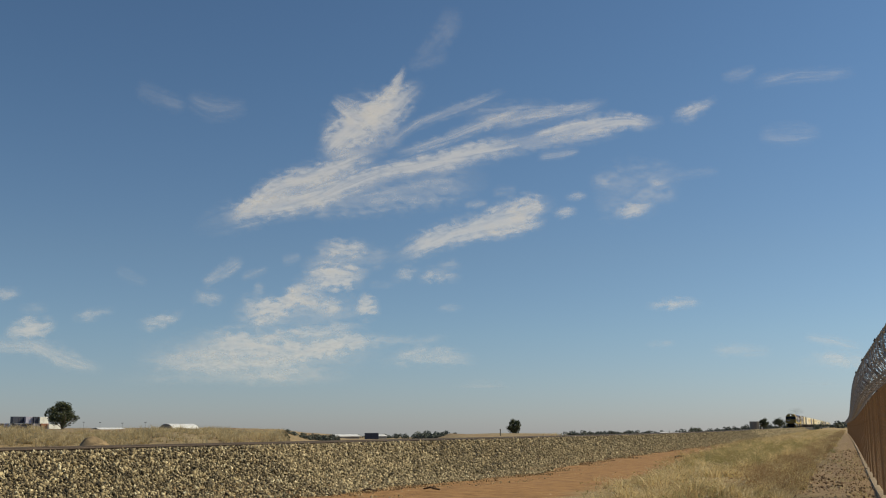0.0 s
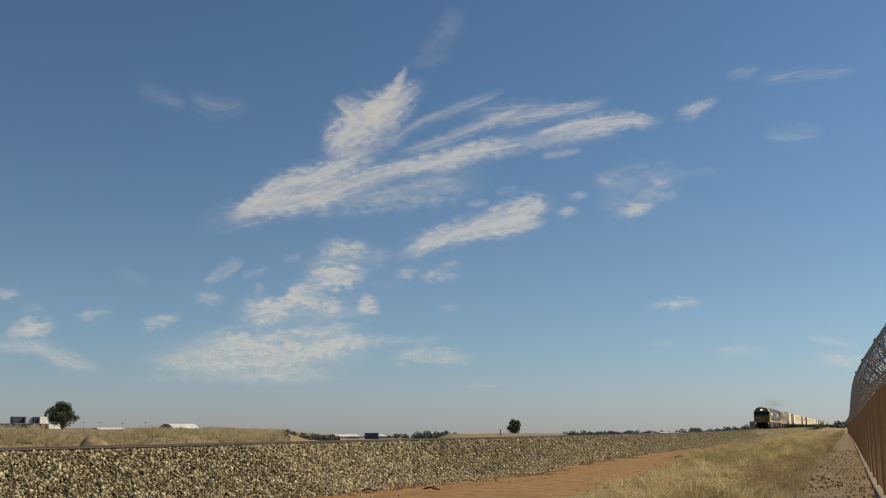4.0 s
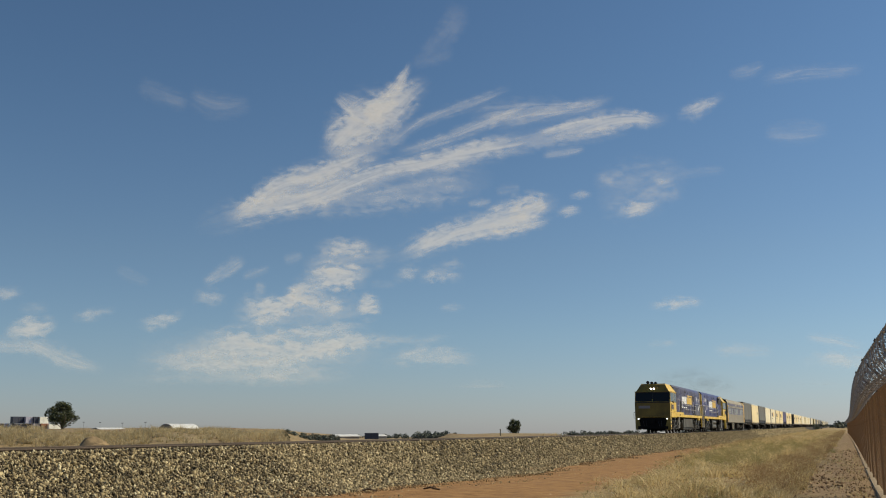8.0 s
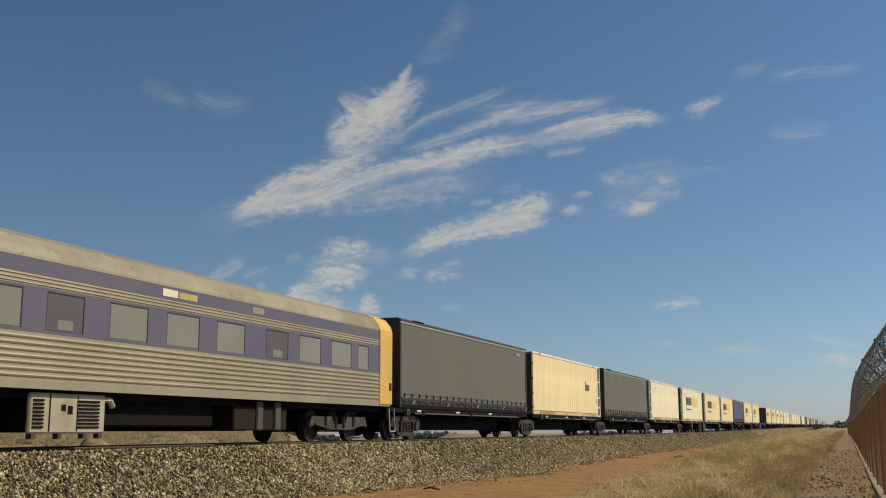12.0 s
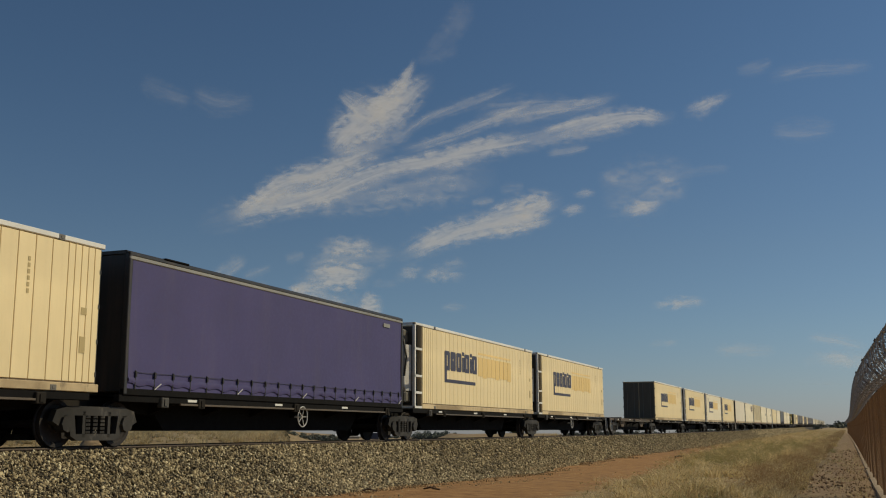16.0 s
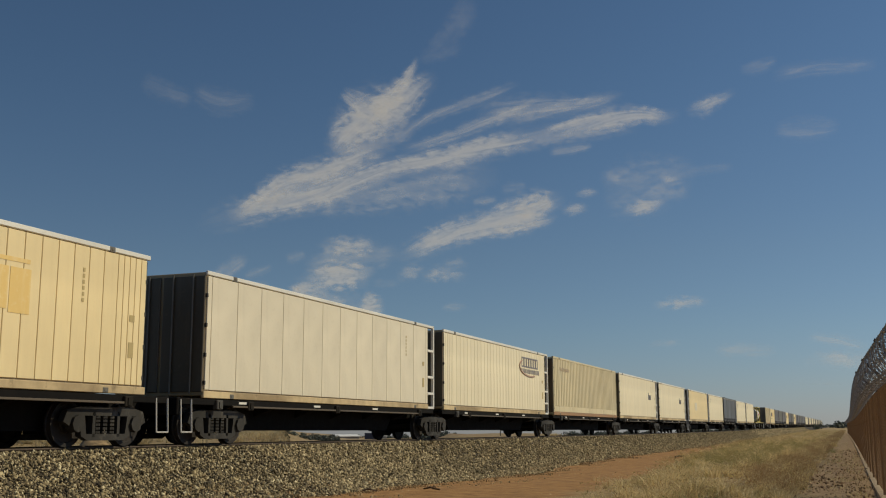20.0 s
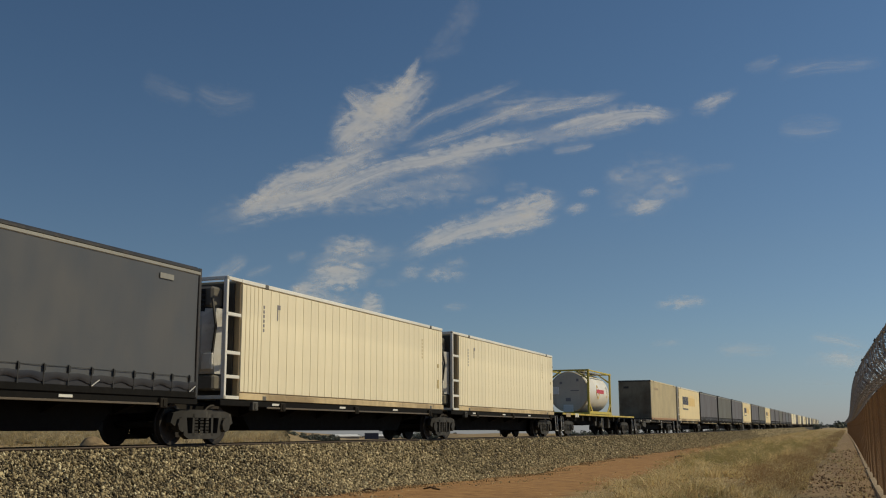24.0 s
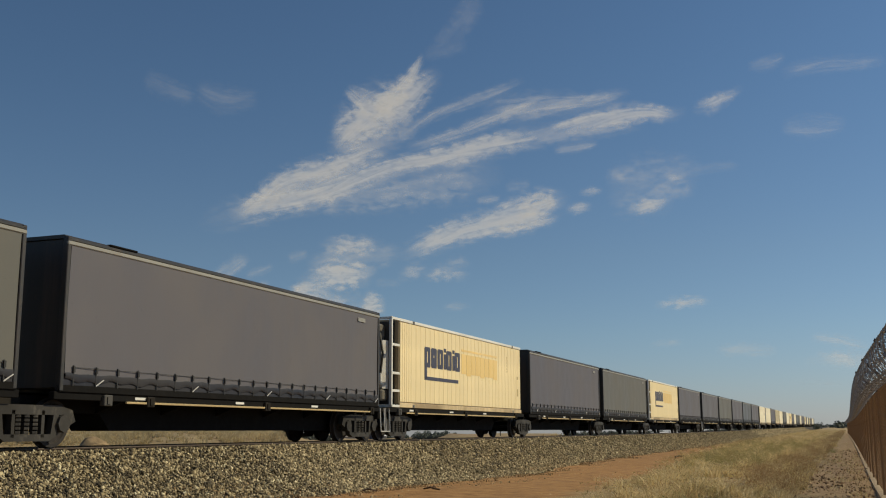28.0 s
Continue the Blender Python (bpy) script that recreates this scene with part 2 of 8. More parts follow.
def prism(bm, outline, lo, hi, axis="y"):
    """An outline of (a, b) drawn out along an axis: y takes (x, z), x takes (y, z), z takes (x, y)."""
    def at(a, b, c):
        return {"y": (a, c, b), "x": (c, a, b), "z": (a, b, c)}[axis]
    ends = [[bm.verts.new(at(a, b, c)) for a, b in outline] for c in (lo, hi)]
    bm.faces.new(ends[0])
    bm.faces.new(ends[1])
    n = len(outline)
    for i in range(n):
        bm.faces.new((ends[0][i], ends[0][(i + 1) % n], ends[1][(i + 1) % n], ends[1][i]))
    return bm


def rod(bm, p, q, r, sides=6):
    p, q = Vector(p), Vector(q)
    d = (q - p).normalized()
    u = d.orthogonal().normalized()
    w = d.cross(u)
    rings = [[bm.verts.new(e + u * (r * math.cos(2 * math.pi * i / sides)) + w * (r * math.sin(2 * math.pi * i / sides))) for i in range(sides)] for e in (p, q)]
    bm.faces.new(rings[0])
    bm.faces.new(rings[1])
    for i in range(sides):
        bm.faces.new((rings[0][i], rings[0][(i + 1) % sides], rings[1][(i + 1) % sides], rings[1][i]))
    return bm


def bent(points, r, sides=5):
    bm = bmesh.new()
    for a, b in zip(points, points[1:]):
        rod(bm, a, b, r, sides)
    return bm


def turned(outline, axis_at, sides=20):
    """A wheel or drum: outline of (x, radius) turned about the x axis through axis_at (y, z)."""
    bm = bmesh.new()
    rings = []
    for x, r in outline:
        rings.append([bm.verts.new((x, axis_at[0] + r * math.cos(2 * math.pi * i / sides), axis_at[1] + r * math.sin(2 * math.pi * i / sides))) for i in range(sides)])
    for a, b in zip(rings, rings[1:]):
        for i in range(sides):
            bm.faces.new((a[i], a[(i + 1) % sides], b[(i + 1) % sides], b[i]))
    bm.faces.new(rings[0])
    bm.faces.new(rings[-1])
    return bm


def loft(sections):
    bm = bmesh.new()
    rings = [[bm.verts.new(p) for p in s] for s in sections]
    n = len(sections[0])
    for a, b in zip(rings, rings[1:]):
        for i in range(n):
            bm.faces.new((a[i], a[(i + 1) % n], b[(i + 1) % n], b[i]))
    bm.faces.new(rings[0])
    bm.faces.new(rings[-1])
    return bm


def part(name, bm, mat, parent=None, label="", shade=False):
    me = bpy.data.meshes.new(name)
    bmesh.ops.recalc_face_normals(bm, faces=bm.faces)
    bm.to_mesh(me)
    bm.free()
    me.materials.append(mat)
    if shade:
        me.shade_smooth()
    ob = new(name, me)
    ob.parent = parent
    return tagged(ob, label) if label else ob


def again(ob, parent, x=0.0, y=0.0, z=0.0, rz=0.0):
    """The same piece once more, on the same mesh, elsewhere on a thing."""
    o = new(ob.name.split(".")[0], ob.data)
    o.parent = parent
    o.matrix_basis = pose(x, y, z, 0, 0, rz)
    for key in ("label",):
        if key in ob:
            o[key] = ob[key]
    return o


def joined(name, verts, faces, mat, label="", category="", kind="", smooth_it=False, parent=None):
    me = bpy.data.meshes.new(name)
    verts = np.asarray(verts, np.float32)
    faces = np.asarray(faces, np.int32)
    k = faces.shape[1]
    me.vertices.add(len(verts))
    me.vertices.foreach_set("co", verts.ravel())
    me.loops.add(faces.size)
    me.loops.foreach_set("vertex_index", faces.ravel())
    me.polygons.add(len(faces))
    me.polygons.foreach_set("loop_start", np.arange(len(faces), dtype=np.int32) * k)
    me.update(calc_edges=True)
    me.materials.append(mat)
    if smooth_it:
        me.shade_smooth()
    ob = new(name, me)
    ob.parent = parent
    return tagged(ob, label, category, "", kind)


MOVING = []


def rolling(thing, q, length):
    """q: metres behind the origin of the train's scale; the thing passes the camera at q / SPEED seconds."""
    MOVING.append((thing, q, length))
    return thing


# ---- the train ----
MESHES = {}


def piece(name, key, make, mat, parent, x=0.0, y=0.0, z=0.0, rz=0.0, label="", shade=False):
    """A part on a mesh that is made once and shared by all alike parts."""
    if key not in MESHES:
        bm = make()
        bmesh.ops.recalc_face_normals(bm, faces=bm.faces)
        me = bpy.data.meshes.new(name)
        bm.to_mesh(me)
        bm.free()
        if shade:
            me.shade_smooth()
        me.materials.append(mat)
        MESHES[key] = me
    ob = new(name, MESHES[key])
    ob.parent = parent
    ob.matrix_basis = pose(x, y, z, 0, 0, rz)
    return tagged(ob, label) if label else ob


def wheel_mesh(r):
    def make():
        rim = [(-0.055, r * 0.35), (-0.055, r * 0.8), (-0.07, r * 0.82), (-0.07, r + 0.028), (-0.04, r + 0.028), (-0.03, r), (0.065, r - 0.004), (0.065, r * 0.84), (0.03, r * 0.78), (0.03, r * 0.4), (0.075, r * 0.34), (0.075, r * 0.1)]
        return turned(rim, (0, 0), 24)
    return make


def side_frame_mesh(sx):
    def make():
        bm = bmesh.new()
        x0, x1 = sorted((sx * 0.92, sx * 1.06))
        prism(bm, [(-1.27, 0.50), (-1.17, 0.72), (-0.8, 0.80), (0.8, 0.80), (1.17, 0.72), (1.27, 0.50), (1.1, 0.42), (0.95, 0.62), (-0.95, 0.62), (-1.1, 0.42)], x0, x1, "x")
        prism(bm, [(-0.8, 0.62), (-0.75, 0.22), (-0.55, 0.13), (0.55, 0.13), (0.75, 0.22), (0.8, 0.62), (0.66, 0.62), (0.6, 0.26), (-0.6, 0.26), (-0.66, 0.62)], x0, x1, "x")
        for y in (-0.42, 0.34):
            box(bm, x0, x1, y, y + 0.08, 0.2, 0.7)
        for y in (-0.22, 0.0, 0.22):
            for i in range(5):
                z = 0.27 + i * 0.075
                prism(bm, [(sx * 0.99 + 0.075 * math.cos(a * math.pi / 3), y + 0.075 * math.sin(a * math.pi / 3)) for a in range(6)], z, z + 0.05, "z")
        for y in (-0.9, 0.9):
            prism(bm, [(y + 0.17 * math.cos(a * math.pi / 4), 0.46 + 0.17 * math.sin(a * math.pi / 4)) for a in range(8)], sx * 0.9, sx * 1.12, "x")
        return bm
    return make


def freight_bogie(parent, y):
    b = piece("bogie", "bogie_bolster", lambda: box(box(box(slab(-0.95, 0.95, -0.2, 0.2, 0.55, 0.8, 0.03), -0.08, 0.08, -0.9, 0.9, 0.4, 0.5), -0.5, 0.5, -0.35, 0.35, 0.78, 0.95), -0.62, 0.62, -0.5, 0.5, 0.26, 0.56), BOGIE, parent, y=y, z=-LIFT)
    for sx in (-1, 1):
        piece("side_frame", f"frame{sx}", side_frame_mesh(sx), BOGIE_MID, b)
        for yy in (-0.9, 0.9):
            piece("wheel", "wheel", wheel_mesh(0.46), TYRE, b, sx * 0.76, yy, 0.46, 0 if sx > 0 else 180, shade=False)
    for yy in (-0.9, 0.9):
        piece("axle", "axle", lambda: rod(bmesh.new(), (-0.95, 0, 0), (0.95, 0, 0), 0.08, 8), BOGIE, b, 0, yy, 0.46)
    return b


def handbrake(parent, y, z=0.62):
    def make():
        bm = bmesh.new()
        n = 20
        ring = [(1.24, 0.27 * math.cos(2 * math.pi * i / n), 0.27 * math.sin(2 * math.pi * i / n)) for i in range(n + 1)]
        for a, b in zip(ring, ring[1:]):
            rod(bm, a, b, 0.016, 5)
        for i in range(5):
            a = 2 * math.pi * i / 5
            rod(bm, (1.22, 0, 0), (1.24, 0.27 * math.cos(a), 0.27 * math.sin(a)), 0.012, 4)
        rod(bm, (1.0, 0, 0), (1.24, 0, 0), 0.03, 6)
        return bm
    return piece("brake_wheel", "brake_wheel", make, HANDRAIL, parent, 0, y, z)


def step_iron(parent, y, sx=1):
    return piece("step", f"step{sx}", lambda: bent([(sx * 1.22, -0.2, 0.95), (sx * 1.26, -0.2, 0.22), (sx * 1.26, 0.2, 0.22), (sx * 1.22, 0.2, 0.95)], 0.02), HANDRAIL, parent, 0, y, 0)


def coupler(parent, y, face):
    def make():
        bm = slab(-0.12, 0.12, -0.62 if face < 0 else 0, 0 if face < 0 else 0.62, 0.72, 0.98, 0.03)
        box(bm, -0.2, 0.2, face * 0.62 - 0.12, face * 0.62 + 0.12, 0.66, 1.0)
        for x in (-0.45, 0.45):
            for a, b in (((x, 0, 0.85), (x * 0.9, face * 0.25, 0.45)), ((x * 0.9, face * 0.25, 0.45), (x * 0.5, face * 0.6, 0.55))):
                rod(bm, a, b, 0.025, 5)
        return bm
    return piece("coupler", f"coupler{face}", make, UNDER, parent, 0, y, 0)


def container_wagon(q0, q1, first, last, bare=False, wheel_at=None):
    """One platform of a five-platform set. first, last: the ends of the set, with a bogie of their own and a coupler."""
    a = q0 - (0.95 if first else 0.55)
    length = q1 - a + (0.95 if last else 0.55)
    w = tagged(new("container_wagon"), "long black skeletal container wagon platform on steel bogies" if not bare else "empty black and brown skeletal container wagon platform", "railway wagon", "wagons of the freight train")
    key = f"{length:.1f}{first}{last}{bare}"
    y0, y1 = (0.0 if first else 0.35), length - (0.0 if last else 0.35)

    def spine():
        bm = bmesh.new()
        lo, hi = y0 + 2.3, y1 - 2.3
        prism(bm, [(y0, 0.93), (y1, 0.93), (y1, 0.70), (hi, 0.60), (hi - 0.35, 0.25), (lo + 0.35, 0.25), (lo, 0.60), (y0, 0.70)], -0.5, 0.5, "x")
        return bm

    part_mat = RUST_BROWN if bare else UNDER
    piece("centre_sill", "spine" + key, spine, UNDER, w)
    for k in range(1, 7 if q0 < 996 else 1):
        piece("cross_bearer", "bearer", lambda: prism(bmesh.new(), [(-1.2, 0.97), (1.2, 0.97), (1.2, 0.86), (0.505, 0.6), (-0.505, 0.6), (-1.2, 0.86)], -0.08, 0.08), UNDER, w, 0, y0 + (y1 - y0) * k / 7, 0)
    for sx in (-1, 1):
        piece("side_sill", f"sill{sx}" + key, lambda: slab(*sorted((sx * 1.08, sx * 1.22)), y0 + 0.1, y1 - 0.1, 0.84, 0.985, 0.01), part_mat if bare else UNDER, w)
        if sx > 0:
            piece("sill_bar", f"bar{sx}{q0 > 850}" + key, lambda: slab(*sorted((sx * 1.225, sx * 1.27)), y0 + 2.2, y1 - 1.6, 0.80, 0.845, 0.006), YELLOW_BAR if q0 > 850 else DULL_BAR, w, label="dull yellow bar along the sill" if q0 > 850 else "grimy brown bar along the sill")
        for y in () if sx < 0 else (y0 + 1.6, y0 + 3.0, y0 + (y1 - y0) * 0.5, y1 - 1.5):
            piece("bracket", f"bracket{sx}{y < y0 + 2}", lambda: box(slab(*sorted((sx * 1.16, sx * 1.29)), -0.13, 0.13, 0.74, 0.96, 0.015), *sorted((sx * 1.27, sx * 1.31)), -0.05, 0.05, 0.78, 0.92), BOGIE_GREY if y < y0 + 2 else BOGIE, w, 0, y, 0)
        for i in range(3 if sx > 0 else 0):
            piece("marker", f"marker{sx}", lambda: slab(*sorted((sx * 1.222, sx * 1.236)), -0.19, 0.19, 0.885, 0.94), FRAME_WHITE, w, 0, y0 + 2.7 + i * 3.9, 0, label="small white reflective marker")
    if bare:
        for y in (3.6, 10.6):
            piece("crossbeam", "crossbeam", lambda: slab(-1.25, 1.25, -0.16, 0.16, 0.86, 1.06, 0.02), RUST_BROWN, w, 0, y, 0)
            piece("gusset", "gusset", lambda: prism(bmesh.new(), [(-1.1, 0.85), (1.1, 0.85), (0.35, 0.45), (-0.35, 0.45)], 0.98, 1.06, "x"), RUST_BROWN, w, 0, y + 1.2, 0)
    freight_bogie(w, 1.9 if first else 0.0)
    if last:
        freight_bogie(w, length - 1.9)
    if first:
        coupler(w, 0.0, -1)
        piece("headstock", "headstock", lambda: slab(-1.2, 1.2, 0.0, 0.14, 0.6, 1.0, 0.02), UNDER, w)
        step_iron(w, 0.3)
    if last:
        coupler(w, length, 1)
        piece("headstock", "headstock", lambda: slab(-1.2, 1.2, 0.0, 0.14, 0.6, 1.0, 0.02), UNDER, w, 0, length - 0.14, 0)
        step_iron(w, length - 0.3)
        if q0 < 700 or q0 > 1000:
            handbrake(w, length - 8.97)
    if wheel_at:
        handbrake(w, wheel_at - a)
    return rolling(w, a, length)


BASE, TOP, HALF = 1.0, 3.985, 1.245          # a container's floor and roof over the rails, and half its width


def sign_stroke(kind):
    """Plain heavy blocks with thin slots, that stand for the maker's lettering."""
    def make():
        bm = bmesh.new()
        if kind == "thin":
            box(bm, 0, 0.006, 0.01, 0.15, 0.03, 0.47)
            box(bm, 0, 0.006, 0.01, 0.15, 0.52, 0.63)
            return bm
        box(bm, 0, 0.006, 0, 0.145, -0.30 if kind == "tail" else 0.05, 0.55)
        box(bm, 0, 0.006, 0.195, 0.34, 0.05, 0.55)
        box(bm, 0, 0.006, 0.025, 0.315, 0.55, 0.58)
        box(bm, 0, 0.006, 0.025, 0.315, 0.02, 0.05)
        box(bm, 0, 0.006, 0.145, 0.195, 0.05, {"tail": 0.15, "closed": 0.31, "open": 0.14}[kind])
        box(bm, 0, 0.006, 0.145, 0.195, 0.46, 0.55)
        if kind == "closed":
            box(bm, 0, 0.006, 0.145, 0.195, 0.38, 0.46)
        return bm
    return make


def big_sign(c, x, y, z, scale=1.0, front=SIGN_NAVY, key="navy"):
    """Block sign: seven dark shapes over a bar, and a second word as a faded block."""
    yy = y
    for kind in ("tail", "closed", "open", "thin", "open", "thin", "open"):
        o = piece("sign_block", f"sign_{kind}_{key}", sign_stroke(kind), front, c, x, yy, z)
        o.scale = (1, scale * 1.32, scale * 1.02)
        yy += (0.44 if kind != "thin" else 0.19) * scale * 1.15
    o = piece("sign_bar", f"sign_bar_{key}", lambda: slab(0, 0.006, 0.0, 2.6, 0, 0.1), front, c, x, y, z - 0.34 * scale)
    o.scale = (1, scale * 1.06, scale)
    return yy


def rails_and_castings(c, y0, y1, mat, rail_mat=None, low_mat=None):
    rail_mat = rail_mat or mat
    low_mat = low_mat or rail_mat
    for sx in (-1, 1):
        piece("top_rail", f"toprail{sx}{y1 - y0:.1f}{rail_mat.name}", lambda: slab(*sorted((sx * (HALF - 0.06), sx * (HALF + 0.004))), 0, y1 - y0, TOP - 0.10, TOP, 0.012), FRAME_WHITE if rail_mat in (CREAM, WHITE, PALE) else rail_mat, c, 0, y0, 0)
        piece("bottom_rail", f"botrail{sx}{y1 - y0:.1f}{low_mat.name}", lambda: slab(*sorted((sx * (HALF - 0.08), sx * (HALF + 0.004))), 0, y1 - y0, BASE, BASE + 0.16, 0.012), low_mat, c, 0, y0, 0)
        for y in (y0 + 1.2, y1 - 1.2):
            for z in (BASE, TOP - 0.118):
                piece("corner_casting", f"casting{sx}", lambda: box(slab(*sorted((sx * (HALF - 0.16), sx * (HALF + 0.012))), -0.09, 0.09, 0, 0.118, 0.012), *sorted((sx * (HALF + 0.012), sx * (HALF + 0.02))), -0.035, 0.035, 0.035, 0.085), UNIT_GREY, c, 0, y, z)


def end_frame(c, y0, y1):
    """The open white frame that guards the cooling unit, with the unit in it."""
    d = y1 - y0
    k = f"{d:.2f}"
    for sx in (-1, 1):
        piece("frame_post", f"fpost{sx}", lambda: slab(*sorted((sx * (HALF - 0.1), sx * HALF)), 0, 0.09, BASE, TOP, 0.01), FRAME_WHITE, c, 0, y0 if d > 0 else y0 - 0.09, 0)
        for z in (BASE, BASE + 0.50, BASE + 1.08, BASE + 2.02, TOP - 0.09):
            piece("frame_rail", f"frail{sx}{k}", lambda: slab(*sorted((sx * (HALF - 0.08), sx * HALF)), *sorted((0.0, d)), 0, 0.085, 0.008), FRAME_WHITE, c, 0, y0, z)
    for z in (BASE, TOP - 0.09):
        piece("cross_rail", "crossrail", lambda: slab(-HALF, HALF, 0, 0.08, 0, 0.085, 0.008), FRAME_WHITE, c, 0, y0 if d > 0 else y0 - 0.08, z)
    lo, hi = sorted((y0 + 0.3 * d, y1))

    def unit():
        rows = []
        for i in range(9):
            z = BASE + 0.62 + (TOP - 0.75 - BASE - 0.62) * i / 8
            swell = math.sin(math.pi * i / 8) ** 0.6
            rows.append([(-0.95, hi - y0, z), (-0.95, lo - y0 - (hi - lo) * 0.1 * swell, z), (0.42 + 0.1 * swell, lo - y0 - (hi - lo) * 0.32 * swell, z), (0.78, lo - y0 + (hi - lo) * 0.15 * (1 - swell), z), (0.86, hi - y0, z)] if d > 0 else
                        [(-0.95, lo - y0, z), (-0.95, hi - y0 + (hi - lo) * 0.1 * swell, z), (0.42 + 0.1 * swell, hi - y0 + (hi - lo) * 0.32 * swell, z), (0.78, hi - y0 - (hi - lo) * 0.15 * (1 - swell), z), (0.86, lo - y0, z)])
        return loft(rows)
    piece("cooling_unit", "unit" + k, unit, UNIT_WHITE, c, 0, y0, 0, label="grimy white cooling unit behind the frame")
    piece("unit_backing", "unit_back" + k, lambda: slab(-1.1, 1.05, hi - y0 - 0.06 if d > 0 else lo - y0, hi - y0 if d > 0 else lo - y0 + 0.06, BASE + 0.1, TOP - 0.1), END_DARK, c, 0, y0, 0)
    piece("unit_top", "unit_top" + k, lambda: slab(-0.95, 0.7, lo - y0, hi - y0, TOP - 0.72, TOP - 0.2, 0.06), UNIT_GREY, c, 0, y0, 0)
    piece("unit_base", "unit_base" + k, lambda: slab(-0.9, 0.8, lo - y0, hi - y0, BASE + 0.22, BASE + 0.6, 0.05), UNIT_GREY, c, 0, y0, 0)
    piece("fan_grille", "grille" + k, lambda: prism(bmesh.new(), [(0.29 * d, TOP - 1.35)] + [(d * (0.24 if i % 2 else 0.275), TOP - 1.35 + 0.06 * i) for i in range(19)] + [(0.29 * d, TOP - 0.27)], -0.85, 0.5, "x"), GRILLE, c, 0, y0, 0, label="black louvred fan grille")
    piece("control_box", "control" + k, lambda: slab(-0.7, -0.1, *sorted((0.25 * d, 0.31 * d)), BASE + 0.5, BASE + 1.2, 0.02), TAN, c, 0, y0, 0, label="brown control box")
    piece("display_box", "display" + k, lambda: box(slab(0.5, 0.82, *sorted((0.14 * d, 0.24 * d)), BASE + 0.72, BASE + 1.12, 0.02), 0.56, 0.76, *sorted((0.12 * d, 0.15 * d)), BASE + 0.85, BASE + 1.0), FRAME_WHITE, c, 0, y0, 0)
    piece("unit_pipe", "pipe" + k, lambda: bent([(0.72, 0.26 * d, TOP - 0.5), (0.86, 0.22 * d, TOP - 1.2), (0.75, 0.24 * d, BASE + 0.9)], 0.035, 5), BOGIE_GREY, c, 0, y0, 0)


def door_end(c, y, face, mat=END_DARK):
    """A closed end wall with door leaves, locking bars and hinges."""
    for i, x in enumerate((-0.62, 0.62)):
        piece("door", f"enddoor{face}{mat.name}", lambda: slab(-0.58, 0.58, *sorted((0.0, face * 0.04)), BASE + 0.14, TOP - 0.12, 0.01), mat, c, x, y, 0)
        for dx in (-0.28, 0.28):
            piece("locking_bar", f"lockbar{face}", lambda: rod(bmesh.new(), (0, face * 0.07, BASE + 0.1), (0, face * 0.07, TOP - 0.08), 0.02, 6), UNIT_GREY, c, x + dx, y, 0)
    for sx in (-1, 1):
        for z in (1.35, 2.0, 2.7, 3.4):
            piece("hinge", f"hinge{sx}", lambda: slab(*sorted((sx * (HALF - 0.1), sx * (HALF + 0.006))), -0.03, 0.03, -0.05, 0.05, 0.01), END_DARK, c, 0, y - face * 0.035, z)


def shell(c, y0, y1, mat, label=""):
    return piece("body", f"shell{y1 - y0:.2f}{mat.name}", lambda: slab(-HALF + 0.02, HALF - 0.035, 0, y1 - y0, BASE + 0.05, TOP - 0.03, 0.02), mat, c, 0, y0, 0, label=label)


def panelled_side(c, y0, y1, mat, wide, edge):
    """Flat side panels with open joints; narrow ones towards both ends."""
    cuts = [y0 + 0.03 + i * 0.19 for i in range(edge)]
    mid0, mid1 = y0 + 0.03 + edge * 0.19, y1 - 0.03 - edge * 0.19
    n = max(1, round((mid1 - mid0) / wide))
    cuts += [mid0 + (mid1 - mid0) * i / n for i in range(n)]
    cuts += [mid1 + i * 0.19 for i in range(edge + 1)]
    for a, b in zip(cuts, cuts[1:]):
        piece("panel", f"panel{b - a:.3f}{mat.name}", lambda: slab(HALF - 0.036, HALF - 0.002, 0.009, b - a - 0.009, BASE + 0.19, TOP - 0.125, 0.006), mat, c, 0, a, 0)


def mark_column():
    bm = bmesh.new()
    for i in range(6):
        box(bm, 0, 0.005, 0, 0.06, i * 0.12, i * 0.12 + 0.08)
    return bm


